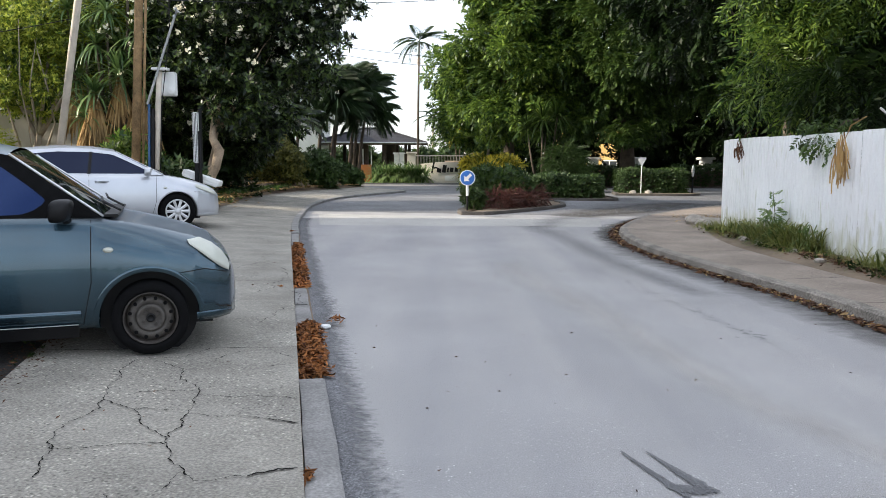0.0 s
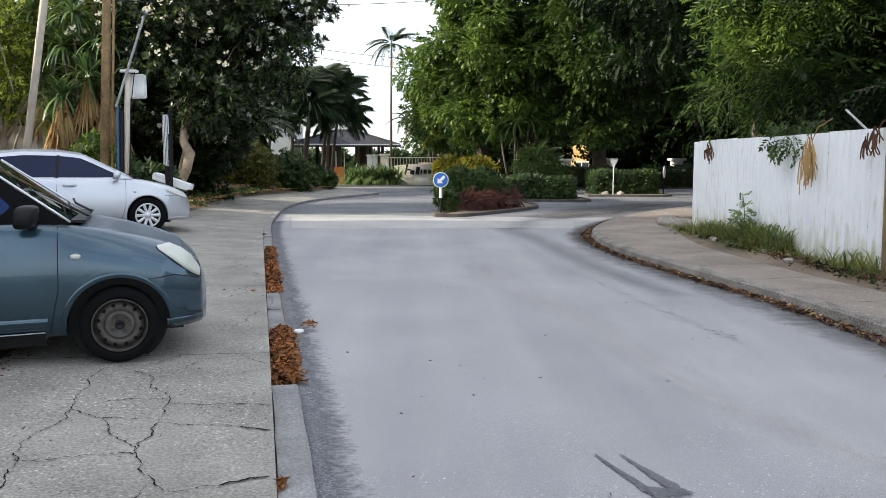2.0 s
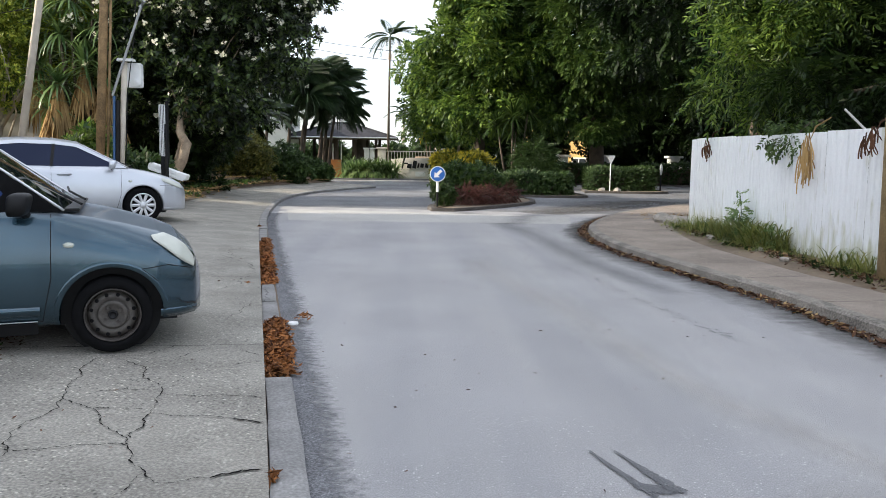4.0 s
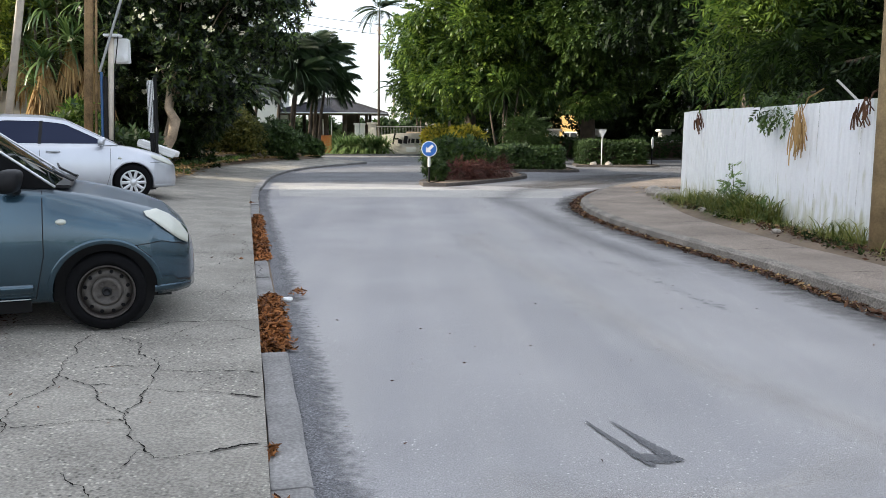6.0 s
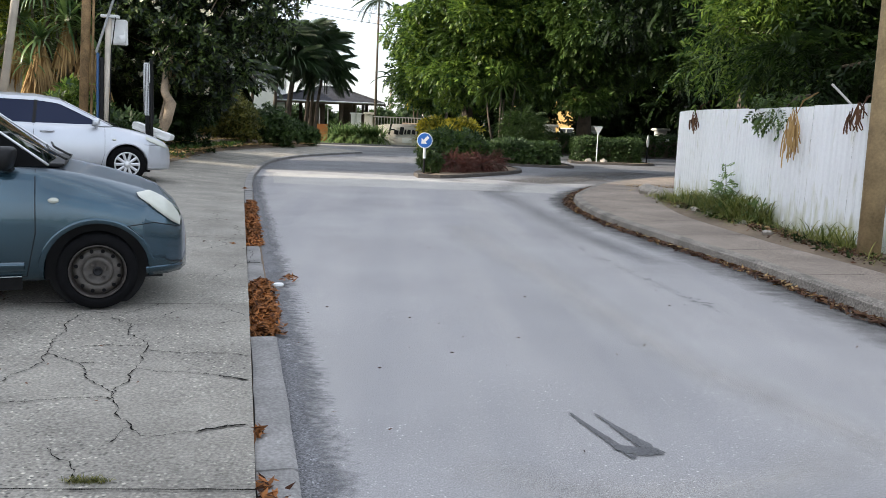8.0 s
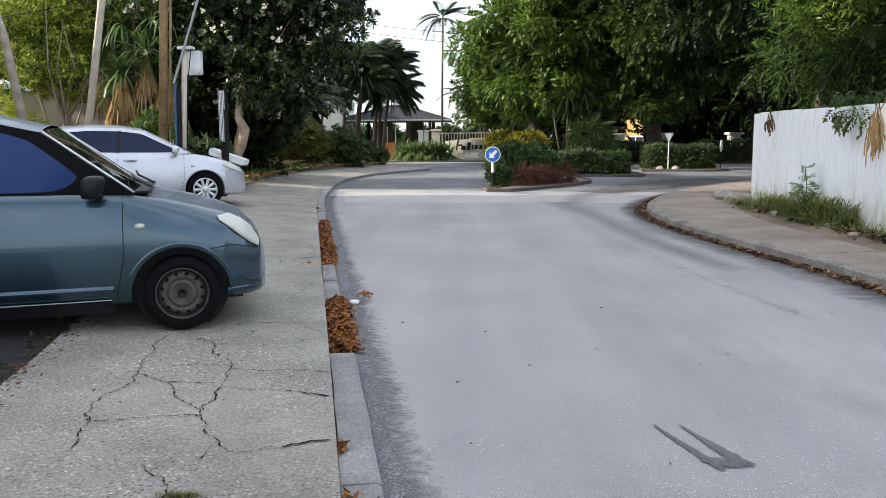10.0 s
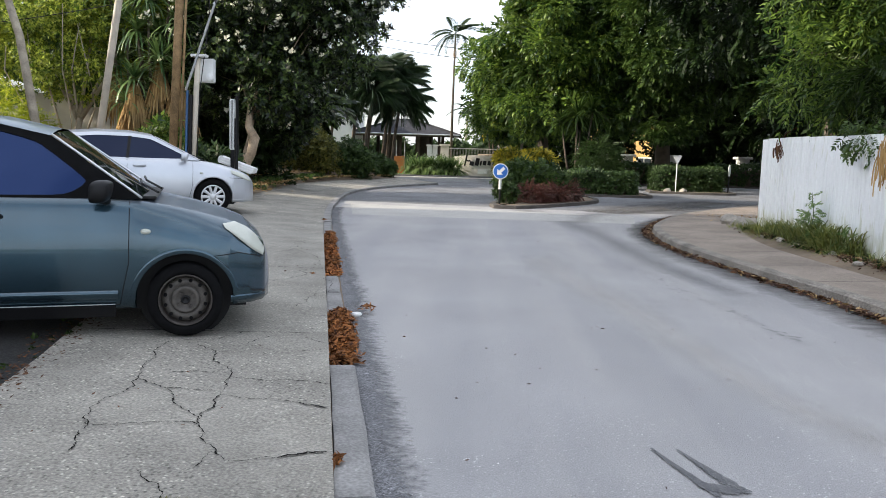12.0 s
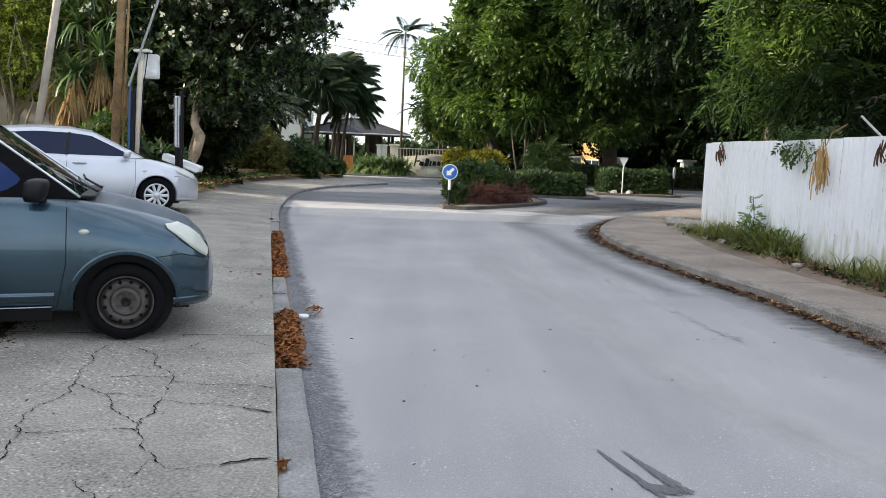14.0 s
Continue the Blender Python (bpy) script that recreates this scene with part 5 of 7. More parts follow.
# sunlit sprays: the sun on them is put into a lighter leaf colour
crown("crown", [(6.1 - 9.6, -0.1, 2.75, 0.7, 0.7, 0.5), (6.3 - 9.6, 0.0, 3.5, 0.75, 0.8, 0.7), (5.5 - 9.6, 0.1, 3.3, 0.5, 0.5, 0.3), (6.4 - 9.6, -0.3, 4.4, 0.9, 0.9, 0.7), (7.2 - 9.6, -1.2, 2.9, 0.5, 0.5, 0.4)], 720, SPRAY_FINE, NEEM_LIGHT, neem, 16, 1.05, 0.5, 0.6, 0.1, "foliage in a lighter leaf colour for the sunlight on it", clump=14, reach=0.3)
part("limb", tube([(-0.4, 0, 2.5), (-2.2, 0.0, 3.0), (-4.1, 0.1, 3.25)], [0.08, 0.04, 0.012], 7), BARK, neem, smooth=True)
# frangipani with white flowers
fr = tree("frangipani_tree", "dark frangipani tree with pale twisted trunk and white flowers", (-6.6, 22.8, 0.3), (-6.4, 23.2, 2.4),
     [(-7.0, 24.6, 4.6, 1.9, 2.0, 1.7), (-5.0, 24.9, 5.0, 1.9, 1.9, 1.6), (-6.0, 24.1, 6.8, 2.4, 2.2, 1.7), (-4.05, 25.2, 6.8, 1.6, 1.6, 1.4), (-7.8, 24.0, 3.6, 1.0, 1.4, 1.3), (-6.2, 25.6, 3.2, 1.3, 1.5, 1.2), (-6.3, 23.4, 3.2, 1.1, 0.8, 0.8), (-6.0, 24.8, 2.3, 0.9, 0.9, 0.8)],
     12000, BROAD, FRANGI, 21, 0.05, TRUNKM, size=0.72, droop=0.15, gaps=0.35, shell=0.5, clump=12, reach=0.5)
part("trunk", tube([(-0.1, 0.0, -0.1), (-0.06, 0.0, 0.5), (0.2, -0.05, 0.95), (0.3, 0.0, 1.4), (0.1, 0.1, 1.75), (0.12, 0.3, 2.5)], [0.17, 0.15, 0.14, 0.15, 0.11, 0.07], 12), TRUNKM, fr, "pale twisted trunk", smooth=True)
petals = rosette(5, 0.075, 0.06, 0.5)
crown("blossom", [(-0.4, 1.6, 4.3, 2.4, 2.4, 2.1), (1.5, 1.9, 4.7, 2.1, 2.2, 1.8), (0.6, 1.1, 6.5, 2.8, 2.5, 2.0), (2.35, 2.2, 6.6, 1.7, 1.8, 1.5)], 540, petals, PETAL, fr, 22, 1.4, 0.0, 0.97, label="white five-petalled flowers", clump=3)
fb = [(-7.5, 26.3, 2.3, 1.8, 1.2, 1.9), (-8.7, 26.3, 3.2, 1.6, 1.2, 2.4), (-7.0, 26.5, 5.0, 1.8, 1.2, 2.4), (-9.0, 26.5, 6.0, 2.0, 1.2, 2.3)]
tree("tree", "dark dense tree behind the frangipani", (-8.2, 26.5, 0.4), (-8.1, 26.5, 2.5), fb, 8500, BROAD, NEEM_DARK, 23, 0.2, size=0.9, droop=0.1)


def strappy(name, label, at, heads, seed, ln=0.9, skirt=False, material=YUCCA, n=34, w=0.05):
    """A dragon-tree like plant: bare stems with heads of strap leaves, some with a skirt of dry ones."""
    t = thing(name, label, "plant", at)
    rng = np.random.default_rng(seed)
    for k, h in enumerate(heads):
        part("stem", tube([(h[0] * 0.25, h[1] * 0.25, -0.1), (h[0] * 0.7, h[1] * 0.7, h[2] * 0.55), h], [0.06, 0.045, 0.035], 8), BARK, t, smooth=True)
        me = quads_mesh("leaf_head", straps(n, ln * rng.uniform(0.9, 1.1), w, seed + k)[0] + np.array(h), straps(n, ln, w, seed + k)[1])
        link("leaf_head", me, material, t)
        if skirt and h[2] < 3.8:
            tv, tf = straps(130, 1.0, 0.10, seed + 50 + k)
            tv = tv * np.array([0.62, 0.62, 0.2])
            r = np.linalg.norm(tv[:, :2], axis=1)
            tv[:, 2] = 0.1 - r * 3.2 + rng.uniform(-0.12, 0.12, len(tv))
            link("dry_skirt", quads_mesh("dry_skirt", tv + np.array(h), tf), DRYTAN, t, "hanging dry straw-coloured leaves")
    return t


def palm(name, label, at, height, lean, fronds, length, seed, r=0.12, material=PALMG, lnl=0.5, arch=0.8, dead=0, bark=PALE_BARK, blade=0.05, hang=0.35, leaflets=30):
    t = thing(name, label, "palm", at)
    top = Vector((lean[0], lean[1], height))
    part("trunk", tube([(0, 0, -0.1), (lean[0] * 0.35, lean[1] * 0.35, height * 0.5), top], [r * 1.3, r, r * 0.75], 10), bark, t, smooth=True)
    rng = np.random.default_rng(seed)
    tv, tf = frond(leaflets, length, lnl, blade, arch, hang)
    for k in range(fronds):
        a, e = k * 2.4 + rng.uniform(-0.2, 0.2), rng.uniform(-25, 55)
        ob = link("frond", quads_mesh("frond", tv, tf) if k == 0 else first, material, t)
        first = ob.data
        ob.matrix_basis = Matrix.Translation(top) @ pose(0, 0, 0, 0, -e, math.degrees(a))
    for k in range(dead):
        ob = link("dead_frond", first, DRYTAN, t, "withered hanging frond")
        if k == 0:
            ob.data = first.copy()
            ob.data.materials.clear()
            ob.data.materials.append(DRYTAN)
            gone = ob.data
        ob.data = gone
        ob.matrix_basis = Matrix.Translation(top - Vector((0, 0, 0.9))) @ pose(0, 0, 0, 0, 62, 150 * k) @ Matrix.Diagonal((0.35, 0.35, 0.35, 1))
    return t


# left side: poles, dragon trees, bushes
p = thing("utility_pole", "slim pale concrete utility pole leaning slightly", "pole", (-9.25, 19.0, 0.3))
part("shaft", tube([(0, 0, -0.1), (0.86, 0, 4.86), (1.45, 0, 8.2)], [0.09, 0.085, 0.08], 14), POLEC, p, smooth=True)
p = thing("utility_pole", "brown weathered wooden utility pole with cables", "pole", (-7.1, 18.5, 0.3))
part("shaft", tube([(0, 0, -0.1), (0.29, 0, 4.76), (0.46, 0, 8.0)], [0.10, 0.095, 0.09], 14), WOOD, p, smooth=True)
part("conduit", tube([(0.20, -0.05, 0), (0.46, -0.05, 4.8), (0.62, -0.05, 7.8)], 0.03, 8), WOOD, p, smooth=True)
part("ground_wire", tube([(0.62, -0.1, 0), (0.75, -0.1, 2.4), (0.98, -0.1, 4.0), (1.02, -0.1, 6.0)], 0.012, 5), BLACK, p)
for z in (5.1, 5.6, 6.1):
    part("insulator", lathe([(0.03, 0), (0.05, 0.03), (0.03, 0.06), (0.045, 0.1), (0.01, 0.12)], 12, "z"), WHITE, p).matrix_basis = pose(0.45, -0.16, z)
p = thing("meter_post", "pale post carrying a white electric meter box", "meter post", (-6.62, 18.5, 0.3))
part("post", tube([(0, 0, -0.1), (0.20, 0, 3.15)], [0.065, 0.06], 10), POLEC, p, smooth=True)
part("top_plate", box(0.36, 0.2, 0.06, (0.24, -0.02, 3.16), 0.01), WHITE, p)
part("meter_box", box(0.34, 0.2, 0.54, (0.36, 0.15, 2.6), 0.02), WHITE, p, "white meter box")
part("box_knob", lathe([(0.09, 0.0), (0.09, -0.06), (0.01, -0.08)], 16), WHITE, p).matrix_basis = pose(0.46, 0.06, 2.72)
part("blue_pipe", tube([(-0.10, -0.1, -0.1), (-0.02, -0.1, 2.4)], 0.032, 8), BLUEPIPE, p, "blue conduit pipe")
part("black_pipe", tube([(-0.02, -0.1, -0.1), (0.06, -0.1, 2.3)], 0.05, 8), BLACK, p)
part("weatherhead_pipe", tube([(-0.05, -0.12, 2.4), (0.64, -0.12, 4.35)], 0.03, 8), STEEL, p)
part("weatherhead", tube([(0.62, -0.12, 4.32), (0.70, -0.12, 4.45), (0.66, -0.16, 4.5)], 0.05, 8), STEEL, p)
p = thing("sign_post", "narrow white fluted board on a black post", "sign", (-5.47, 18.0, 0.3))
part("board", box(0.14, 0.12, 1.12, (0.0, 0, 1.08), 0.02), WHITE, p)
for k in (-0.048, -0.016, 0.016, 0.048):
    part("flute", box(0.009, 0.008, 1.08, (k, -0.062, 1.10)), BLACK, p)
part("backing", box(0.05, 0.1, 1.3, (0.1, 0.0, 0.98), 0.01), BLACK, p, "black edge beside the board")
part("post", tube([(0.1, -0.08, -0.1), (0.1, -0.08, 1.78)], 0.035, 8), BLACK, p, "black metal post")
part("foot", box(0.09, 0.12, 1.14, (0, 0, -0.06), 0.01), BLACK, p)
p = thing("trough", "broken white trough tilted on the soil", "trough", (-5.52, 18.3, 0.30))
part("block", box(0.36, 0.3, 0.68, (-0.12, 0.1, -0.05), 0.02), WHITE, p)
bm = box(0.86, 0.34, 0.13, (0, 0, 0), 0.015)
bmesh.ops.inset_region(bm, faces=[f for f in bm.faces if f.normal.z > 0.9], thickness=0.03, depth=-0.03)
part("basin", bm, WHITE, p).matrix_basis = pose(0.05, 0, 0.68, 0, 19, 0)
part("ledge", box(0.8, 0.05, 0.05, (0, -0.2, 0.0), 0.01), WHITE, p).matrix_basis = pose(0.05, 0, 0.66, 0, 19, 0)

palm("coconut_palm", "leaning pale ringed coconut palm trunk", (-9.35, 17.3, 0.3), 6.8, (-1.55, 0), 9, 2.4, 31, 0.085, arch=0.6)
strappy("dragon_tree", "dragon tree with strap leaves and hanging dry skirt", (-9.2, 23.0, 0.4), [(0.1, 0, 3.4), (-0.5, -0.3, 2.9), (-0.8, -0.2, 2.2), (0.55, 0.3, 4.5), (-0.3, 0.2, 5.2), (0.7, -0.1, 3.1), (0.3, 0.4, 6.3), (0.0, 0.4, 4.2), (-0.6, 0.2, 4.3)], 41, 1.2, True, n=64, w=0.06)
strappy("dragon_tree", "slender dragon tree with dark strap leaves", (-10.35, 23.8, 0.4), [(0.0, 0, 4.6), (0.5, 0.2, 5.6), (-0.4, 0.2, 3.4), (0.2, 0.3, 2.6), (0.9, 0.1, 3.8), (-0.5, 0, 5.4)], 47, 1.15, True, n=60, w=0.06)
tree("tree", "sunlit yellow-green tree with pale branches", (-12.4, 24.5, 0.3), (-12.2, 24.5, 2.2),
     [(-12.6, 24.2, 4.4, 1.8, 1.6, 1.6), (-11.2, 24.4, 4.3, 1.3, 1.3, 1.2), (-13.8, 24.5, 4.4, 1.6, 1.5, 1.3), (-12.0, 25, 6.2, 2.2, 2.0, 1.6), (-10.5, 25, 5.2, 1.6, 1.5, 1.5), (-14.8, 25, 5.6, 2.0, 1.8, 1.6)],
     9500, BROAD, SUNLEAF, 51, 0.12, PALE_BARK, size=0.5, droop=0.2, gaps=0.4, shell=0.4, clump=24, reach=0.95)
sunny = [o for o in scene.objects if o.get("label", "").startswith("sunlit yellow-green")][0]
rng = random.Random(77)
for k in range(6):
    x0 = -1.2 + 0.5 * k + rng.uniform(-0.2, 0.2)
    x1 = x0 + rng.uniform(-0.5, 0.5)
    h = rng.uniform(3.6, 5.4)
    part("limb", tube([(x0 * 0.3, -0.3, 0.9), (x0, -0.9 + rng.uniform(-0.2, 0.2), 2.2), ((x0 + x1) / 2 + rng.uniform(-0.3, 0.3), -1.2, 3.2), (x1, -1.3, h)], [0.04, 0.03, 0.022, 0.008], 6), PALE_BARK, sunny, smooth=True)
shrub("bush", "bright yellow-green bush beside the wall", (-13.3, 22.4, 0.4), [(0, 0, 1.3, 0.9, 0.8, 1.0), (0.6, 0.2, 0.9, 0.7, 0.7, 0.7), (-0.8, 0.1, 1.0, 0.8, 0.7, 0.9)], 1300, SPRAY_FINE, YELLOWG, 52, 0.8, 0.0)
shrub("bush", "low leafy green bush under the dragon trees", (-8.1, 20.6, 0.35), [(0, 0, 0.9, 0.55, 0.5, 0.8), (0.5, 0.1, 0.7, 0.4, 0.4, 0.6)], 420, BROAD, NEEM_LIGHT, 53, 0.9)
shrub("bush", "leafy green bush beside the meter post", (-6.2, 19.6, 0.35), [(0, 0, 0.5, 0.5, 0.4, 0.45), (-0.6, 0.2, 0.6, 0.5, 0.4, 0.5)], 300, BROAD, HEDGEM, 54, 0.8)
w = thing("wall_garden", "low grey rendered garden wall behind the trees", "wall", (-11.6, 25.6, 0.2), 0, kind="structure")
for k, (x, wd, h) in enumerate([(-2.0, 1.5, 3.0), (-0.05, 2.3, 2.6), (-4.5, 3.2, 2.6)]):
    part("wall_panel", box(wd, 0.2, h, (x, 0, -0.2), 0.02), WALLGREY, w)

aw = thing("awning", "white sloping canvas awning behind the wall", "awning", (-16.2, 26.5, 0.2))
bm = bmesh.new()
rows = [[bm.verts.new((x, y, 3.75 - 0.42 * (x + 1.6) / 1.6 * 0.5 - dz - 0.12 * abs(y) / 1.5)) for y in (-1.5, -0.5, 0.5, 1.5)] for dz, x in ((0.0, -1.6), (0.05, 0.0), (0.30, 1.35), (0.42, 1.4))]
for r0, r1 in zip(rows, rows[1:]):
    for k in range(3):
        bm.faces.new((r0[k], r0[k + 1], r1[k + 1], r1[k]))
part("canvas", bm, WHITE, aw)
for x, y in ((-1.4, -1.3), (1.3, -1.3), (-1.4, 1.3), (1.3, 1.3)):
    part("post", tube([(x, y, -0.1), (x, y, 3.1)], 0.03, 8), STEEL, aw)

# bushes and palms along the left garden
for k, (x, y, r, h) in enumerate([(-8.4, 31.5, 1.5, 2.1), (-6.9, 32.5, 1.3, 1.9), (-5.5, 34.5, 1.2, 1.4), (-7.4, 35.5, 1.3, 1.9), (-4.6, 37.0, 0.9, 0.8), (-5.9, 38.5, 1.2, 1.0), (-4.7, 38.4, 0.6, 0.6), (-9.6, 29.6, 1.3, 1.6)]):
    shrub("bush", "olive green leafy garden bush beside the pavement", (x, y, 0.3), [(0, 0, h * 0.55, r, r * 0.8, h * 0.6), (0.4 * r, -0.2, h * 0.4, r * 0.7, r * 0.6, h * 0.5)], 1100, BROAD, (OLIVE, OLIVE, HEDGEM, OLIVE, HEDGEM, HEDGEM, HEDGEM, OLIVE)[k], 60 + k, 0.6)
for k, (x, y, h, lx) in enumerate([(-8.3, 45.5, 4.2, 0.4), (-7.0, 45, 5.6, 0.7), (-6.4, 46.5, 5.9, 0.9), (-5.4, 46, 4.9, 0.8), (-6.2, 44.5, 4.3, 0.5), (-5.2, 47, 5.5, 0.6), (-4.8, 46, 4.0, 0.5)]):
    palm("palm", "dark feathery palm beside the gatehouse", (x, y, 0.2), h, (lx, 0), 50, 1.75, 70 + k, 0.09, lnl=0.85, arch=0.95, bark=BARK, blade=0.045, hang=1.3, leaflets=42)
palm("royal_palm", "tall slender palm with a small crown against the sky", (-1.55, 52, 0.0), 8.9, (0.1, 0), 19, 1.6, 75, 0.075, material=PALMG, lnl=0.6, arch=0.95, dead=3, blade=0.036, bark=BARK)
palm("palm", "small far palm beside the sky gap", (-0.9, 78, 0.0), 5.6, (0.1, 0), 9, 2.0, 76, 0.12)

# gatehouse
g = thing("gatehouse", "dark timber gatehouse pavilion with a low hipped shingle roof", "gatehouse", (-4.7, 55.5, 0.0))
bm = bmesh.new()
lo = [bm.verts.new(q) for q in ((-3.8, -2.4, 2.58), (3.7, -2.4, 2.58), (3.7, 2.6, 2.58), (-3.8, 2.6, 2.58))]
hi = [bm.verts.new(q) for q in ((-0.7, 0, 3.6), (0.5, 0, 3.6))]
for q in ((lo[0], lo[1], hi[1], hi[0]), (lo[1], lo[2], hi[1]), (lo[2], lo[3], hi[0], hi[1]), (lo[3], lo[0], hi[0])):
    bm.faces.new(q)
bm.faces.new(lo[::-1])
part("roof", bm, ROOFM, g)
part("fascia", box(7.54, 0.08, 0.18, (-0.05, -2.4, 2.44), 0.01), DARKWOOD, g)
for a, b in (((-3.8, -2.4, 2.6), (-0.7, 0, 3.62)), ((3.7, -2.4, 2.6), (0.5, 0, 3.62)), ((-0.7, 0, 3.62), (0.5, 0, 3.62))):
    part("ridge", tube([a, b], 0.07, 6), ROOFM, g)
part("gutter", tube([(-3.8, -2.47, 2.6), (3.7, -2.47, 2.58)], 0.05, 8), STEEL, g, "pale metal gutter along the eave")
for x in (-0.55, 0.0):
    part("door_frame", box(0.07, 0.1, 2.2, (x, -1.75, 0), 0.01), WHITE, g, "pale door frame")
part("fascia", box(0.08, 4.9, 0.18, (3.7, 0.1, 2.44), 0.01), DARKWOOD, g)
for x in (-2.7, -1.4, -0.3, 0.9, 1.5, 2.3):
    part("post", box(0.2, 0.2, 2.6, (x, -1.7, -0.05), 0.01), DARKWOOD, g)
for x in (-2.2, 2.4):
    part("post", box(0.22, 0.22, 2.6, (x, 1.8, -0.05), 0.01), DARKWOOD, g)
part("booth_wall", box(1.2, 1.6, 2.55, (-1.0, 0, 0), 0.01), DARKWOOD, g)
part("booth_wall", box(1.1, 1.6, 2.55, (1.2, 0, 0), 0.01), DARKWOOD, g)
part("counter", box(0.75, 0.5, 1.15, (-0.35, -2.0, 0), 0.02), ORANGE, g, "orange timber counter")
for x in (1.7, 2.05):
    part("white_pillar", box(0.32, 0.32, 1.9, (x, -2.0, -0.05), 0.02), WHITE, g, "white pillar")
    part("pillar_cap", box(0.46, 0.46, 0.1, (x, -2.0, 1.85), 0.02), WHITE, g)

for k, (x, y) in enumerate([(-10.5, 60.5), (-8.4, 61), (-6.2, 61.5), (-4.0, 61), (-1.8, 61.5), (0.4, 61), (2.6, 60.5)]):
    shrub("bush", "tall dark shrub behind the gatehouse", (x, y, 0.0), [(0, 0, 1.0, 1.3, 0.8, 1.0), (0.5, 0, 1.7, 0.9, 0.7, 0.6)], 600, BROAD, HEDGEM, 400 + k, 1.2)

# name wall with planting
s = thing("name_wall", "curved cream entrance wall with dark script lettering", "sign wall", (0.3, 49.5, 0.0))
bm = bmesh.new()
rows = []
for k in range(13):
    a = -1 + k / 6
    rows.append([bm.verts.new((1.6 * a, -0.25 * (1 - a * a) + yy, z)) for yy, z in ((0, -0.05), (0, 1.22 + 0.12 * (1 - a * a)), (0.2, 1.22 + 0.12 * (1 - a * a)), (0.2, -0.05))])
for r0, r1 in zip(rows, rows[1:]):
    for k in range(4):
        bm.faces.new((r0[k], r0[(k + 1) % 4], r1[(k + 1) % 4], r1[k]))
bm.faces.new(rows[0])
bm.faces.new(rows[-1])
part("wall", bm, CREAM, s)
for k, (x, z, wd, h, lean) in enumerate([(-0.62, 0.72, 0.07, 0.5, 12), (-0.48, 0.98, 0.24, 0.07, 0), (-0.30, 0.74, 0.18, 0.2, 10), (-0.06, 0.74, 0.16, 0.36, 10), (0.12, 0.76, 0.07, 0.22, 12), (0.30, 0.78, 0.14, 0.2, 10), (0.52, 0.78, 0.14, 0.2, 10), (0.76, 0.78, 0.16, 0.2, 10)]):
    part("letter_bar", box(wd * 1.45, 0.02, h * 1.3, (x * 1.3 - 0.1, -0.28, z - 0.04), 0.005, ry=lean), BLACK, s)
part("plaque", box(0.6, 0.03, 0.3, (0.2, -0.28, 0.2), 0.005), WHITE, s)
part("coping", box(1.4, 0.3, 0.08, (0.6, 0.1, 1.34), 0.01), PINK, s)
for k, (x, y) in enumerate([(-3.7, 48.6), (-3.2, 48.3), (-2.7, 48.2), (-2.2, 48.2), (-1.7, 48.3), (-1.3, 48.5), (-3.4, 49.0), (-2.5, 49.0), (1.9, 47.6), (2.3, 47.2)]):
    strappy("border_plant", "clump of pale green strap leaves in the border", (x, y, 0.02), [(0, 0, 0.45), (0.3, 0.2, 0.4), (-0.3, 0.1, 0.5)], 80 + k, 1.25, material=BORDER, n=40, w=0.08)
sheet("lawn_border", -9, 9, 47.0, 70, 0.02, 2, LAWN, "grass border round the entrance wall", "grass border")
# added pale strip, its colour standing for sunlight along the kerb
tagged(part("gutter_strip", box(13.0, 0.9, 0.05, (-1.5, 46.3, -0.02), 0.01), CREAM), "pale strip added for the sunlight before the entrance border", "gutter", kind="structure")
part("kerb", box(16, 0.15, 0.16, (-1.0, 46.95, -0.04), 0.02), KERBM, kerb_right)
for k, (x, y) in enumerate([(-1.9, 50.6), (1.75, 50.4)]):
    c = thing("gate_pillar", "cream gate pillar with a flat cap", "pillar", (x, y, 0), group="gate pillars")
    part("shaft", box(0.5, 0.5, 1.9, (0, 0, -0.05), 0.02), CREAM, c)
    part("cap", box(0.66, 0.66, 0.12, (0, 0, 1.85), 0.02), CREAM, c)
r = thing("railing", "white balustrade railing behind the entrance wall", "railing", (0, 51.2, 0))
part("rail", box(3.4, 0.06, 0.06, (-0.1, 0, 1.7), 0.01), WALLGREY, r)
for k in range(18):
    part("baluster", box(0.04, 0.04, 0.75, (-1.7 + k * 0.19, 0, 0.95)), WALLGREY, r)
part("base", box(3.4, 0.2, 1.0, (-0.1, 0, -0.05)), PINK, r)


# traffic islands, hedges, signs
def island(label, pts, h=0.09):
    t = thing("traffic_island", label, "traffic island", kind="structure")
    q, n = smooth_line(pts + pts[:1], 0.3)
    bm = bmesh.new()
    top = [bm.verts.new((*p, h)) for p in q]
    low = [bm.verts.new((*(p + m * -0.02), -0.02)) for p, m in zip(q, n)]
    inn = [bm.verts.new((*(p + m * 0.16), h)) for p, m in zip(q, n)]
    N = len(q)
    for k in range(N):
        j = (k + 1) % N
        bm.faces.new((low[k], low[j], top[j], top[k]))
        bm.faces.new((top[k], top[j], inn[j], inn[k]))
    part("kerb", bm, KERB_DIRTY, t)
    bm = bmesh.new()
    bm.faces.new([bm.verts.new((*(p + m * 0.15), h - 0.02)) for p, m in zip(q, n)])
    part("soil", bm, SOIL, t)
    return t


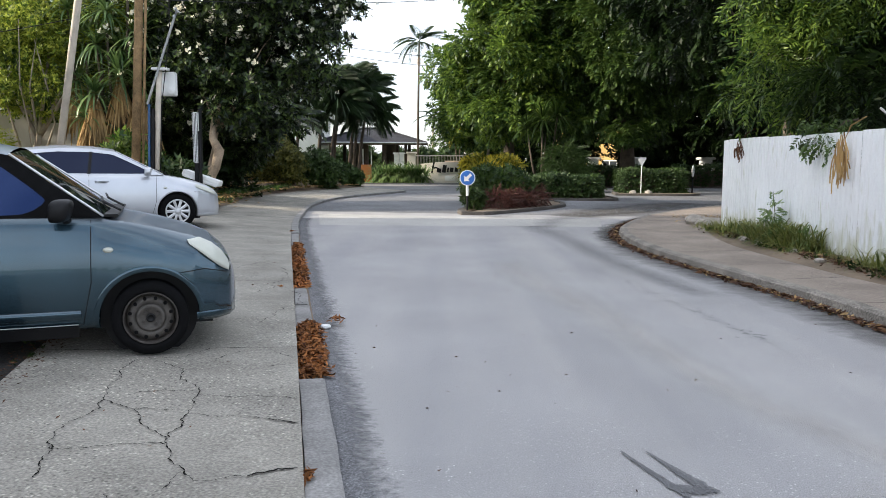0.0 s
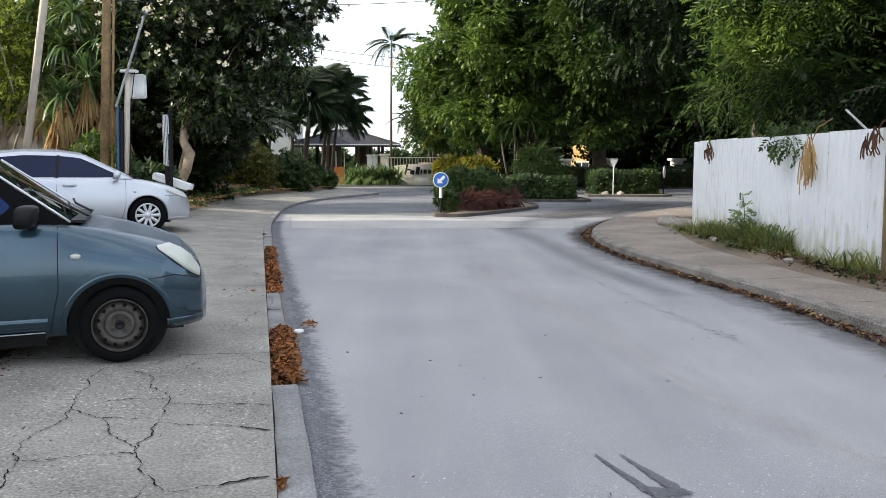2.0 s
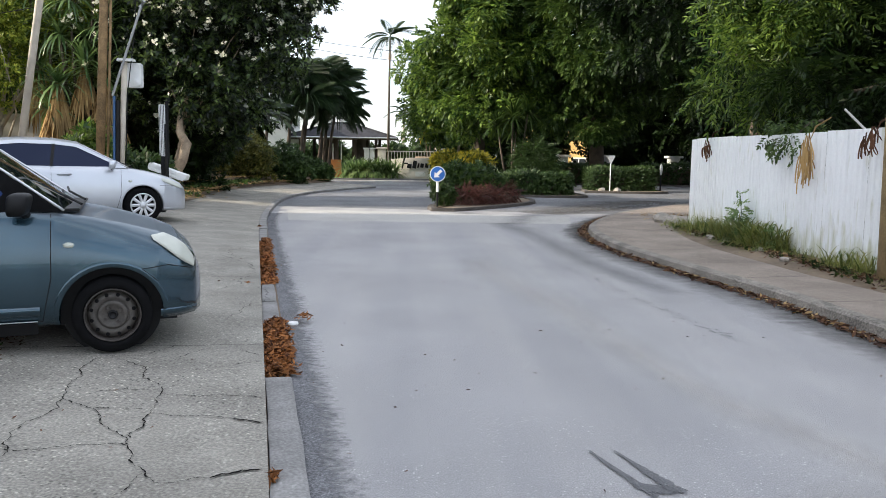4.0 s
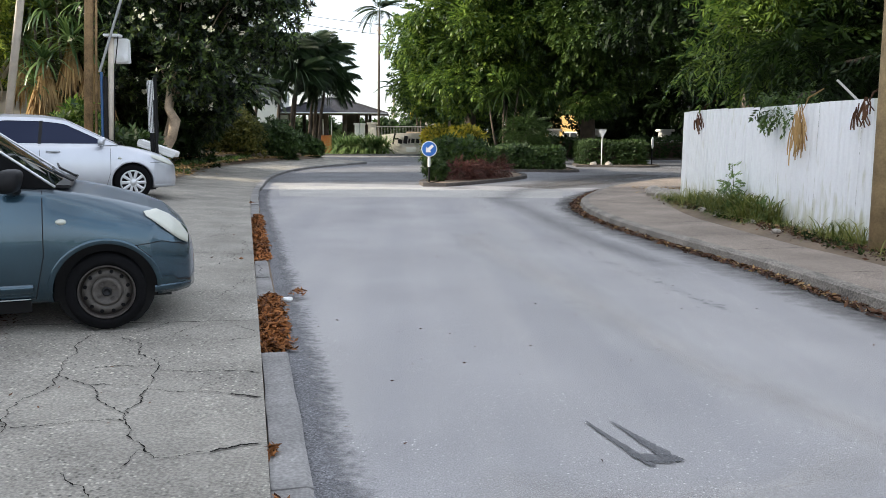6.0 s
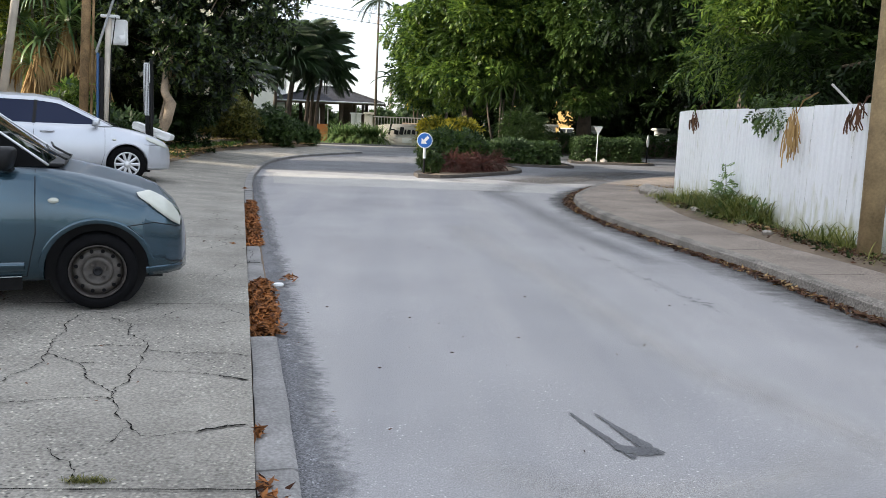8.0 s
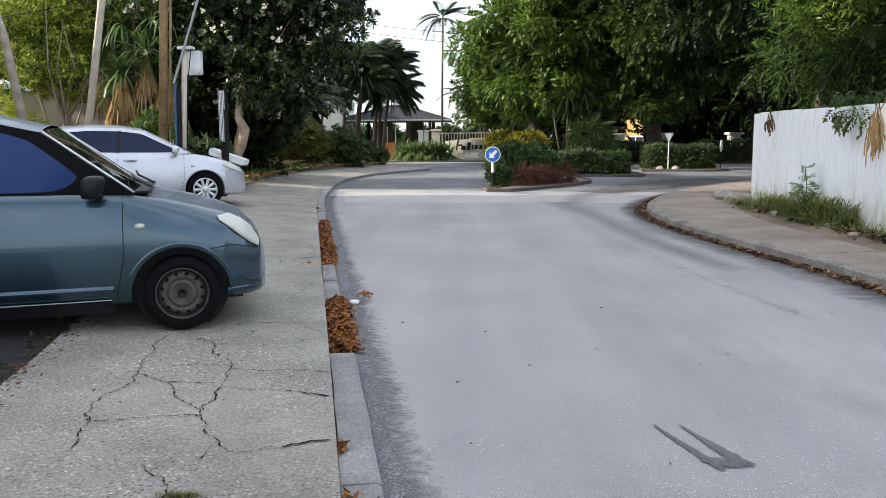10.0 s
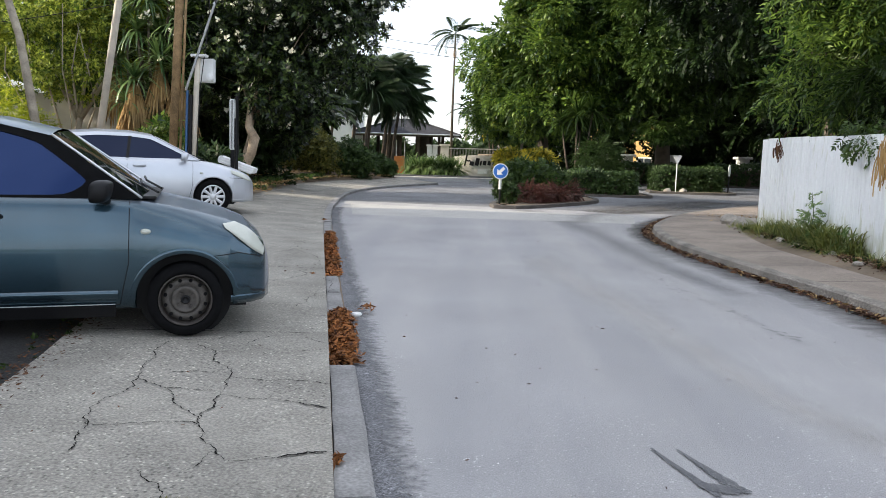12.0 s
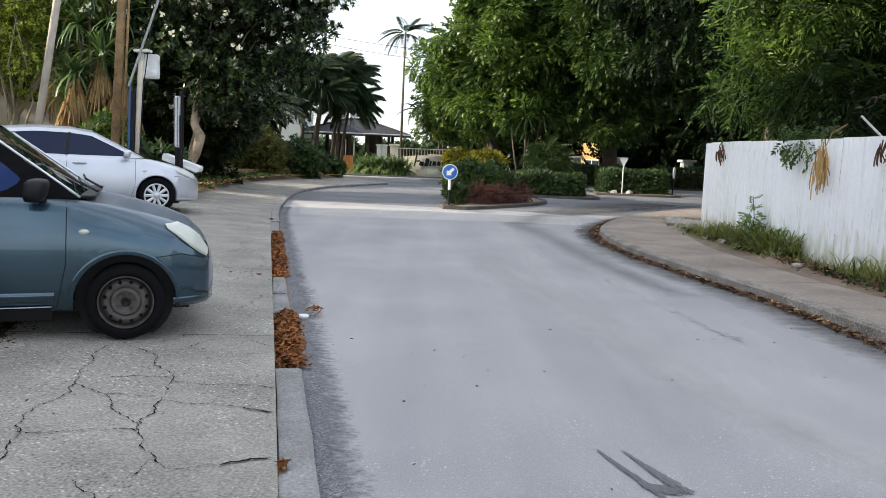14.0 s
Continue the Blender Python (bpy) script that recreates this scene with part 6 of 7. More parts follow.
island("planted island with a dark concrete kerb", [(0.52, 21.24), (1.50, 21.53), (3.76, 24.82), (3.76, 27.73), (2.07, 28.20), (0.56, 23.03)])
island("planted island with a low kerb under a clipped hedge", [(3.35, 29.4), (5.9, 28.7), (6.5, 29.7), (6.1, 32.2), (3.8, 32.4)])
island("planted island under a clipped hedge and give way sign", [(7.2, 33.2), (10.2, 32.9), (10.9, 34.2), (10.2, 36.4), (7.9, 36.4)])
island("long planted island behind the side road", [(5.0, 42.6), (12, 42.2), (22, 41.6), (22, 45), (5, 45.6)])


def hedge(label, x0, x1, y, depth, h, seed, n, material=HEDGEM, rz=0.0, z0=0.08):
    """A clipped hedge: a box of small leaves with an uneven top, over a twiggy core."""
    t = thing("hedge", label, "hedge", ((x0 + x1) / 2, y, z0), rz)
    L = x1 - x0
    rng = np.random.default_rng(seed)
    u = rng.uniform(-0.5, 0.5, (n, 3)) * [L, depth, 1]
    face = rng.integers(0, 5, n)
    u[face == 0, 1] = -depth / 2
    u[face == 1, 1] = depth / 2
    u[:, 2] = (u[:, 2] + 0.5) * h
    u[(face == 2) | (face == 3), 2] = h
    u[face == 4, 0] = np.sign(u[face == 4, 0]) * L / 2
    u += rng.normal(0, 0.035, u.shape)
    u[:, 2] = np.abs(u[:, 2]) + 0.03
    u[:, 2] += 0.04 * np.sin(u[:, 0] * 3.1 + seed) * (u[:, 2] > h * 0.8)
    d = u / [L / 2, depth / 2, h] + rng.normal(0, 0.5, u.shape) - [0, 0, 0.3]
    link("foliage", scatter("foliage", SMALLLEAF, u, frames(d, rng), rng.uniform(0.9, 1.5, n)), material, t)
    part("core", box(L * 0.9, depth * 0.8, h * 0.9, (0, 0, -0.02), 0.06), BARK, t)
    return t


hedge("clipped dark green box hedge on the traffic island", 3.5, 5.85, 30.3, 1.3, 0.64, 91, 2600)
hedge("clipped dark green box hedge beside the give way sign", 7.8, 10.35, 35.0, 1.5, 0.80, 92, 2800)
hedge("long clipped hedge along the side road", 8.0, 10.6, 43.5, 1.2, 0.9, 93, 1500)
hedge("long clipped hedge along the side road", 12.6, 19.5, 43.3, 1.2, 0.95, 94, 3200)
shrub("bush", "rounded green bush on the traffic island", (1.41, 24.35, 0.09), [(0, 0, 0.65, 0.65, 0.6, 0.5), (0.5, 0.2, 0.6, 0.5, 0.5, 0.5), (-0.2, -0.2, 0.45, 0.35, 0.3, 0.4)], 800, BROAD, NEEM, 95, 0.6)
shrub("bush", "dark twiggy green bush on the traffic island", (2.16, 25.76, 0.09), [(0, 0, 0.6, 0.6, 0.5, 0.5), (0.35, 0, 0.5, 0.45, 0.45, 0.4)], 800, BROAD, HEDGEM, 96, 0.55)
shrub("croton_bush", "bright yellow croton bush on the traffic island", (1.18, 26.51, 0.09), [(0, 0, 1.15, 0.5, 0.45, 0.28), (-0.1, 0, 0.8, 0.35, 0.35, 0.4)], 600, BROAD, CROTON, 97, 0.7)
shrub("croton_bush", "yellow and pink croton bush on the traffic island", (2.12, 27.26, 0.09), [(0, 0, 1.2, 0.52, 0.45, 0.28), (-0.1, 0, 0.8, 0.35, 0.35, 0.4)], 600, BROAD, CROTON, 98, 0.7)
for k, (x, y) in enumerate([(1.65, 23.1), (2.2, 23.7), (2.77, 24.45)]):
    shrub("red_bush", "low reddish-leaved bush along the island kerb", (x, y, 0.09), [(0, 0, 0.2, 0.42, 0.36, 0.2), (0.2, 0.1, 0.17, 0.32, 0.28, 0.17)], 300, SPRAY_FINE, REDBUSH, 99 + k, 0.5, 0.0)
shrub("bush", "stump of twigs at the island nose", (0.94, 22.47, 0.09), [(0, 0, 0.3, 0.25, 0.2, 0.25), (-0.15, 0.1, 0.5, 0.25, 0.2, 0.3)], 200, BROAD, HEDGEM, 105, 0.5)


def road_sign(at):
    t = thing("road_sign", "round blue traffic sign with a white diagonal arrow", "road sign", at)
    part("post", tube([(0, 0, -0.05), (0, 0, 0.42)], 0.03, 10), BLACK, t, "black lower post")
    part("post", tube([(0, 0, 0.42), (0, 0, 0.74)], 0.04, 10), WHITE, t, "white upper post")
    part("rim", lathe([(0.215, 0.012), (0.215, -0.012), (0.19, -0.014), (0.005, -0.013)], 36), WHITE, t).matrix_basis = pose(0, -0.05, 0.91)
    part("disc", lathe([(0.192, -0.004), (0.192, -0.016), (0.005, -0.016)], 36), BLUE, t).matrix_basis = pose(0, -0.055, 0.91)
    bm = bmesh.new()
    pts = [(-0.15, 0), (-0.02, 0.12), (-0.02, 0.045), (0.16, 0.045), (0.16, -0.045), (-0.02, -0.045), (-0.02, -0.12)]
    f = bm.faces.new([bm.verts.new((x, 0, z)) for x, z in pts])
    for v in bmesh.ops.extrude_face_region(bm, geom=[f])["geom"]:
        if isinstance(v, bmesh.types.BMVert):
            v.co.y -= 0.006
    part("arrow", bm, WHITE, t).matrix_basis = pose(0, -0.072, 0.91, 0, -45, 0) @ Matrix.Diagonal((0.88, 1, 0.88, 1))
    return t


road_sign((0.70, 22.1, 0.06))
t = thing("give_way_sign", "white triangular give way sign on a thin post", "road sign", (8.45, 34.0, 0.05))
part("post", tube([(0, 0, -0.05), (0, 0, 1.5)], 0.022, 8), WHITE, t)
bm = bmesh.new()
f = bm.faces.new([bm.verts.new(q) for q in ((-0.25, 0, 0.21), (0.25, 0, 0.21), (0.03, 0, -0.21), (-0.03, 0, -0.21))])
for v in bmesh.ops.extrude_face_region(bm, geom=[f])["geom"]:
    if isinstance(v, bmesh.types.BMVert):
        v.co.y += 0.015
part("plate", bm, WHITE, t).matrix_basis = pose(0, -0.05, 1.34) @ Matrix.Diagonal((0.72, 1, 0.72, 1))
t = thing("warning_sign", "faded pink triangular sign with dark writing among the crotons", "road sign", (2.07, 27.75, 0.05))
part("post", tube([(0, 0, -0.05), (0, 0, 1.3)], 0.02, 8), STEEL, t)
bm = bmesh.new()
f = bm.faces.new([bm.verts.new(q) for q in ((-0.20, 0, 0.15), (0.20, 0, 0.15), (0.03, 0, -0.2), (-0.03, 0, -0.2))])
for v in bmesh.ops.extrude_face_region(bm, geom=[f])["geom"]:
    if isinstance(v, bmesh.types.BMVert):
        v.co.y += 0.012
part("plate", bm, FADED, t).matrix_basis = pose(0, -0.04, 1.42)
for z, wd in ((0.07, 0.22), (-0.01, 0.14)):
    part("text_bar", box(wd, 0.006, 0.035, (0, -0.046, 1.41 + z)), BLACK, t)
t = thing("road_sign", "round white sign plate edge-on beside the hedge", "road sign", (10.75, 34.4, 0.05))
part("post", tube([(0, 0, -0.05), (0, 0, 1.2)], 0.03, 8), BLACK, t)
part("disc", lathe([(0.25, 0.012), (0.25, -0.012), (0.005, -0.013)], 30), WHITE, t).matrix_basis = pose(0, -0.03, 0.95, 0, 0, 62)
for k, (x, y) in enumerate([(8.1, 33.9), (8.75, 33.95)]):
    st = thing("rock", "pale rounded rock under the hedge", "rock", (x, y, 0.1))
    bm = bmesh.new()
    bmesh.ops.create_icosphere(bm, subdivisions=2, radius=0.16)
    for v in bm.verts:
        v.co *= 1 + 0.3 * noise.noise(v.co * 9 + Vector((k, 0, 0)))
        v.co.z *= 0.7
    part("stone", bm, STONE, st)

# understorey and houses behind the side road
strappy("dragon_tree", "tall dragon tree with drooping strap leaves", (4.6, 37.0, 0.05), [(0, 0, 3.2), (-0.7, 0.2, 2.9), (0.7, 0.1, 3.4), (0.2, 0.4, 2.6)], 110, 1.3, material=NEEM_MID, n=60, w=0.07)
shrub("bush", "dark feathery bush beside the dragon tree", (5.6, 36.6, 0.05), [(0, 0, 1.3, 0.9, 0.7, 0.9), (0.3, 0, 0.7, 0.8, 0.6, 0.6)], 900, SPRAY_FINE, HEDGEM, 111, 0.9)
palm("palm", "small palm with a yellowing frond beside the entrance", (2.4, 44.5, 0.05), 2.2, (0.2, 0), 12, 1.8, 112, 0.1, material=YUCCA, lnl=0.6, arch=0.8, dead=0)
strappy("banana_plant", "golden dry strap leaves hanging beside the entrance", (1.15, 51.6, 0.05), [(0, 0, 3.3), (0.4, 0.1, 3.0), (-0.3, 0.1, 2.8)], 113, 1.0, material=CROTON, n=22, w=0.14)
tree("tree", "leafy green tree beside the entrance wall", (2.9, 46.0, 0.05), (2.9, 46, 2.0), [(1.2, 46, 3.8, 1.1, 1.3, 1.1), (2.0, 46, 5.2, 1.5, 1.4, 1.4), (3.0, 46, 3.4, 1.5, 1.4, 1.2), (0.2, 47, 6.6, 1.0, 1.0, 1.0), (2.8, 46, 2.0, 1.2, 1.0, 0.8)], 2600, SPRAY, NEEM_LIGHT, 114, 0.12, size=1.2)


def house(label, at, w, d, h, wallm, cols, wins, door=None, rz=0):
    t = thing("house", label, "house", at, rz)
    part("wall", box(w, d, h, (0, 0, -0.1), 0.02), wallm, t)
    bm = bmesh.new()
    e = 0.5
    lo = [bm.verts.new(q) for q in ((-w / 2 - e, -d / 2 - e, h), (w / 2 + e, -d / 2 - e, h), (w / 2 + e, d / 2 + e, h), (-w / 2 - e, d / 2 + e, h))]
    hi = [bm.verts.new((-w / 2 + d / 2, 0, h + d * 0.28)), bm.verts.new((w / 2 - d / 2, 0, h + d * 0.28))]
    for q in ((lo[0], lo[1], hi[1], hi[0]), (lo[1], lo[2], hi[1]), (lo[2], lo[3], hi[0], hi[1]), (lo[3], lo[0], hi[0]), lo[::-1]):
        bm.faces.new(q)
    part("roof", bm, ROOFM, t)
    for x in cols:
        part("column", box(0.3, 0.3, min(h, 2.6), (x, -d / 2 - 0.9, -0.1), 0.02), WHITE, t, "white column")
    for x, z, ww, hh in wins:
        wd = new("window")
        wd.parent = t
        wd.matrix_basis = pose(x, -d / 2, z)
        part("frame", box(ww + 0.16, 0.08, hh + 0.16, (0, -0.03, -0.08)), WHITE, wd)
        part("pane", box(ww, 0.04, hh, (0, -0.06, 0)), PANE, wd)
        part("mullion", box(0.05, 0.03, hh, (0, -0.085, 0)), WHITE, wd)
    return t


house("ochre house with white columns behind the trees", (14.0, 62, -0.8), 9.0, 7.0, 5.0, GOLD, (-2.9, -1.5), [(-2.3, 0.9, 1.0, 1.3), (0.2, 0.9, 1.0, 1.3), (2.8, 0.9, 1.0, 1.3), (-2.3, 3.6, 1.0, 1.2), (2.8, 3.6, 1.0, 1.2)], rz=-32)
house("cream single-storey house behind the hedge", (23.0, 63, 0), 8.5, 7.0, 3.0, PINK, (-3.4, -1.6), [(-2.5, 0.9, 1.2, 1.2), (1.5, 0.9, 1.2, 1.2)])
house("pale house with a grey roof behind the palms", (-11.5, 55, 0), 7.0, 6.0, 4.2, WHITE, (), [(1.2, 1.0, 1.1, 1.3), (-1.5, 1.0, 1.1, 1.3), (1.2, 2.8, 1.1, 1.0)])
c = thing("gate_pillar", "white gate pillar with a moulded cap", "pillar", (11.2, 46.2, 0), group="gate pillars")
part("shaft", box(0.6, 0.6, 1.55, (0, 0, -0.05), 0.02), WHITE, c)
part("cap", box(0.9, 0.9, 0.14, (0, 0, 1.5), 0.03), WHITE, c)
c2 = copy_thing(c, pose(15.6, 47.5, 0))
c3 = copy_thing(c, pose(9.4, 50.0, 0))

for k, (x, y, h) in enumerate([(12.9, 53.5, 3.6), (14.4, 54.0, 4.2), (16.0, 54.5, 3.4), (8.9, 55.5, 3.0)]):
    shrub("bush", "tall dark evergreen bush before the ochre house", (x, y, 0.0), [(0, 0, h * 0.5, 1.1, 0.8, h * 0.45), (0.4, 0, h * 0.8, 0.9, 0.7, h * 0.25)] + ([(1.5, 0, 4.6, 1.4, 0.8, 1.1), (3.4, 0, 4.8, 1.4, 0.8, 1.1)] if k == 3 else []), 800, BROAD, NEEM_DARK, 420 + k, 1.4)

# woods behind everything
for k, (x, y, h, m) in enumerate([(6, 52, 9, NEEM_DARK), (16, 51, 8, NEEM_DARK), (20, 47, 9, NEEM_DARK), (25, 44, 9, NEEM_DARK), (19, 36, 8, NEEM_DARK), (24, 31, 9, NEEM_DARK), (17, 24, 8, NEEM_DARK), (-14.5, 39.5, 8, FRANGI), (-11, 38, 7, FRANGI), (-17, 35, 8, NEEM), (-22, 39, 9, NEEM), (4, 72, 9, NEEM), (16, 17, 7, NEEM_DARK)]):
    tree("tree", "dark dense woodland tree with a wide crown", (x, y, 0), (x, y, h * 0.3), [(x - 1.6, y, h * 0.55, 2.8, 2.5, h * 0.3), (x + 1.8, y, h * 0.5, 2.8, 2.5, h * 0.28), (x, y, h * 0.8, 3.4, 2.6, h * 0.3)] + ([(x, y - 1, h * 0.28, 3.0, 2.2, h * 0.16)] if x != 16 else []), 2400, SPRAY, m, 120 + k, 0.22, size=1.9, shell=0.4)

# tall plain building beyond the parking bays, out of view, added to shade the foreground
b = thing("apartment_building", "plain rendered building out of view, added to shade the foreground", "building", (-24.0, 1.2, 0))
part("wall", box(18, 31.0, 12.5, (0, 0, -0.1), 0.02), WALLGREY, b)
part("roof", box(18.6, 31.6, 0.3, (0, 0, 12.4), 0.02), WALLGREY, b)
for f in range(4):
    for k in range(7):
        part("window", box(0.06, 1.6, 1.4, (9.0, -12.6 + 4.2 * k, 1.2 + 3.0 * f)), PANE, b)


# ---- small things ----
def leaf_litter(name, label, spots, count, tmpl, material, seed, size, lift=0.01, tilt=0.5, category="fallen leaves"):
    """Loose leaves strewn over spots (x, y, z, rx, ry, heap)."""
    rng = np.random.default_rng(seed)
    S = np.array(spots, float)
    wgt = S[:, 3] * S[:, 4]
    pick = rng.choice(len(S), count, p=wgt / wgt.sum())
    u = rng.normal(0, 0.5, (count, 2))
    pos = np.zeros((count, 3))
    pos[:, :2] = S[pick, :2] + u * S[pick, 3:5]
    fall = np.exp(-1.2 * (u ** 2).sum(1))
    pos[:, 2] = S[pick, 2] + lift + S[pick, 5] * fall * rng.random(count)
    a = rng.uniform(0, 2 * math.pi, count)
    d = np.stack([np.cos(a), np.sin(a), rng.normal(0, tilt * 0.5, count)], 1)
    me = scatter(name, tmpl, pos, frames(d, rng), size * rng.uniform(0.6, 1.3, count))
    return tagged(link(name, me, material), label, category, kind="stuff")


DEADLEAF = leaf_quads([((-0.05, 0, 0), (1, 0, 0.12), (0, 1, 0.25), 0.11, 0.035)])


def along(line, normals, y0, y1, off, z, step=0.3, w=0.06, heap=0.02):
    out = []
    for q, n in zip(line, normals):
        if y0 <= q[1] <= y1:
            p = q + n * off
            out.append((p[0], p[1], z, w, 0.16, heap))
    return out


leaf_litter("dry_leaves", "heap of dry orange-brown leaves in the kerb gap", along(LEFT, LEFT_N, 5.1, 6.8, -0.10, 0.012, w=0.088, heap=0.055), 3200, DEADLEAF, DRY, 201, 0.62, tilt=0.9)
leaf_litter("dry_leaves", "heap of dry orange-brown leaves in the kerb gap", along(LEFT, LEFT_N, 8.9, 13.5, -0.09, 0.012, w=0.078, heap=0.055), 4200, DEADLEAF, DRY, 202, 0.7, tilt=0.9)
leaf_litter("dry_leaves", "few dry leaves caught beside the kerb", [(-0.60, 3.42, 0.05, 0.025, 0.06, 0.04), (-0.50, 2.95, 0.035, 0.06, 0.05, 0.02), (-0.46, 2.8, 0.05, 0.05, 0.06, 0.02), (-0.93, 6.95, 0.05, 0.05, 0.1, 0.02), (-1.75, 8.6, 0.06, 0.04, 0.1, 0.03), (-2.9, 15.4, 0.06, 0.05, 0.15, 0.04)], 260, DEADLEAF, DRY, 203, 0.55, tilt=0.7)
leaf_litter("fallen_leaves", "brown leaf crumbs along the edge of the parking bay", [(q[0] + n[0] * 1.78, q[1] + n[1] * 1.78, 0.125, 0.16, 0.2, 0.02) for q, n in zip(LEFT, LEFT_N) if 2.0 < q[1] < 6.2], 700, DEADLEAF, DRYBROWN, 212, 0.32)
leaf_litter("fallen_leaves", "small green weeds along the edge of the parking bay", [(q[0] + n[0] * 1.82, q[1] + n[1] * 1.82, 0.125, 0.1, 0.2, 0.02) for q, n in zip(LEFT, LEFT_N) if 2.0 < q[1] < 6.2], 40, SMALLLEAF, NEEM_MID, 213, 0.35)
leaf_litter("dry_leaves", "band of dry leaves along the foot of the kerb", along(RIGHT, RIGHT_N, 4.0, 21.0, 0.13, 0.002, w=0.09, heap=0.03), 2600, DEADLEAF, DRYBROWN, 204, 0.8, tilt=0.5)
leaf_litter("dry_leaves", "pale dry leaves along the foot of the kerb", along(RIGHT, RIGHT_N, 4.0, 20.0, 0.12, 0.004, w=0.07, heap=0.03), 500, DEADLEAF, DRYTAN, 205, 0.7, tilt=0.5)
leaf_litter("fallen_leaves", "fallen yellow-brown leaves over the garden soil", [(-6.6, 20.0, 0.33, 1.0, 1.6, 0.02), (-7.0, 23.5, 0.36, 1.0, 2.5, 0.02), (-6.9, 27.0, 0.36, 0.7, 2.0, 0.02), (-6.3, 31.0, 0.35, 0.6, 2.0, 0.02), (-6.0, 18.2, 0.32, 0.6, 0.8, 0.02)], 7500, DEADLEAF, DRYTAN, 206, 1.2, lift=0.05)
leaf_litter("fallen_leaves", "fallen tan and yellow leaves over the soil bank", bank_spots, 7500, DEADLEAF, DRYTAN, 211, 1.2, lift=0.03)
leaf_litter("fallen_leaves", "green and yellow leaves over the garden soil", [(-6.7, 21.0, 0.34, 0.9, 1.8, 0.02), (-6.8, 26.0, 0.36, 0.6, 3.0, 0.03), (-6.3, 30.0, 0.36, 0.5, 2.0, 0.03)], 450, SMALLLEAF, NEEM, 207, 1.2, lift=0.06)
leaf_litter("fallen_leaves", "dry leaves along the soil verge below the fence", [(5.1, 10.5, 0.14, 0.2, 1.6, 0.02), (5.1, 13.0, 0.15, 0.2, 1.6, 0.02), (5.6, 16.8, 0.15, 0.4, 0.6, 0.03), (5.9, 18.3, 0.13, 0.7, 0.7, 0.02)], 700, DEADLEAF, DRYTAN, 208, 0.7, lift=0.03)
leaf_litter("fallen_leaves", "dark rotting leaves over the soil verge", [(5.05, 9.0, 0.14, 0.25, 1.4, 0.02), (5.05, 11.0, 0.14, 0.25, 1.6, 0.02), (5.1, 13.5, 0.15, 0.25, 1.6, 0.02)], 1500, DEADLEAF, DRYBROWN, 214, 0.6, lift=0.03)
leaf_litter("low_weeds", "low creeping green weeds on the soil verge", [(5.05, 9.2, 0.14, 0.22, 1.2, 0.02), (5.0, 12.0, 0.14, 0.2, 1.6, 0.02), (5.2, 14.6, 0.15, 0.25, 0.8, 0.02)], 170, SMALLLEAF, NEEM_MID, 215, 0.55, lift=0.03, category="weeds")
leaf_litter("road_grit", "small dark leaf scraps strewn over the asphalt", [(0.8, 5.5, 0.002, 2.2, 2.5, 0), (1.0, 9.5, 0.002, 2.2, 4.0, 0), (1.5, 15, 0.002, 2.5, 4.0, 0), (0.7, 5.6, 0.002, 0.9, 1.6, 0)], 190, DEADLEAF, DRYBROWN, 209, 0.28, lift=0.006, tilt=0.1, category="leaf scraps")
leaf_litter("pavement_grit", "small dark scraps strewn over the pavement", [(-1.7, 4.3, 0.12, 0.6, 1.0, 0), (-2.0, 9.5, 0.17, 0.4, 2.0, 0)], 26, DEADLEAF, DRYBROWN, 210, 0.32, lift=0.01, tilt=0.1, category="leaf scraps")

# cracks in the left pavement
cracks = thing("crack_network", "branching dark cracks across the concrete slabs", "cracks", kind="structure")
CRACKS = [[(-2.03, 5.29), (-2.01, 4.91), (-1.95, 4.58), (-1.89, 4.37), (-1.85, 4.21), (-1.91, 3.96), (-1.87, 3.68), (-1.77, 3.4), (-1.73, 3.27)],
          [(-1.89, 4.37), (-1.67, 4.22), (-1.5, 3.95), (-1.34, 3.76), (-1.2, 3.46), (-1.06, 3.28)], [(-1.68, 4.23), (-1.41, 4.23)],
          [(-1.34, 3.76), (-1.36, 4.17), (-1.41, 4.5), (-1.65, 4.93), (-1.67, 5.08), (-1.85, 5.22)], [(-1.42, 4.53), (-1.16, 4.5), (-0.83, 4.51)],
          [(-1.36, 4.17), (-0.98, 4.14), (-0.76, 4.08)], [(-1.06, 3.28), (-0.9, 3.35), (-0.65, 3.46)], [(-1.14, 3.38), (-1.16, 3.18)],
          [(-1.37, 3.12), (-1.23, 2.99), (-1.17, 2.83)], [(-2.01, 5.34), (-1.8, 5.35), (-1.67, 5.66)], [(-1.2, 5.6), (-1.04, 5.44)],
          [(-1.55, 5.32), (-1.42, 5.6)], [(-1.76, 4.53), (-1.63, 4.6), (-1.45, 4.59)], [(-1.83, 3.62), (-1.32, 3.7)], [(-1.0, 5.3), (-1.15, 5.2)],
          [(-2.0, 7.9), (-1.8, 9.3), (-2.3, 10.4)], [(-2.6, 9.4), (-2.3, 10.6), (-2.45, 11.8)], [(-3.1, 12.8), (-2.7, 13.6)], [(-1.5, 6.6), (-1.35, 7.6), (-1.6, 8.3)], [(-2.3, 10.4), (-2.9, 10.9)]]
WIDE = {5, 6}
rng = random.Random(8)


def jagged(a, b, depth, amp):
    if depth == 0:
        return [a]
    m = ((a[0] + b[0]) / 2 + rng.uniform(-amp, amp), (a[1] + b[1]) / 2 + rng.uniform(-amp, amp))
    return jagged(a, m, depth - 1, amp * 0.62) + jagged(m, b, depth - 1, amp * 0.62)


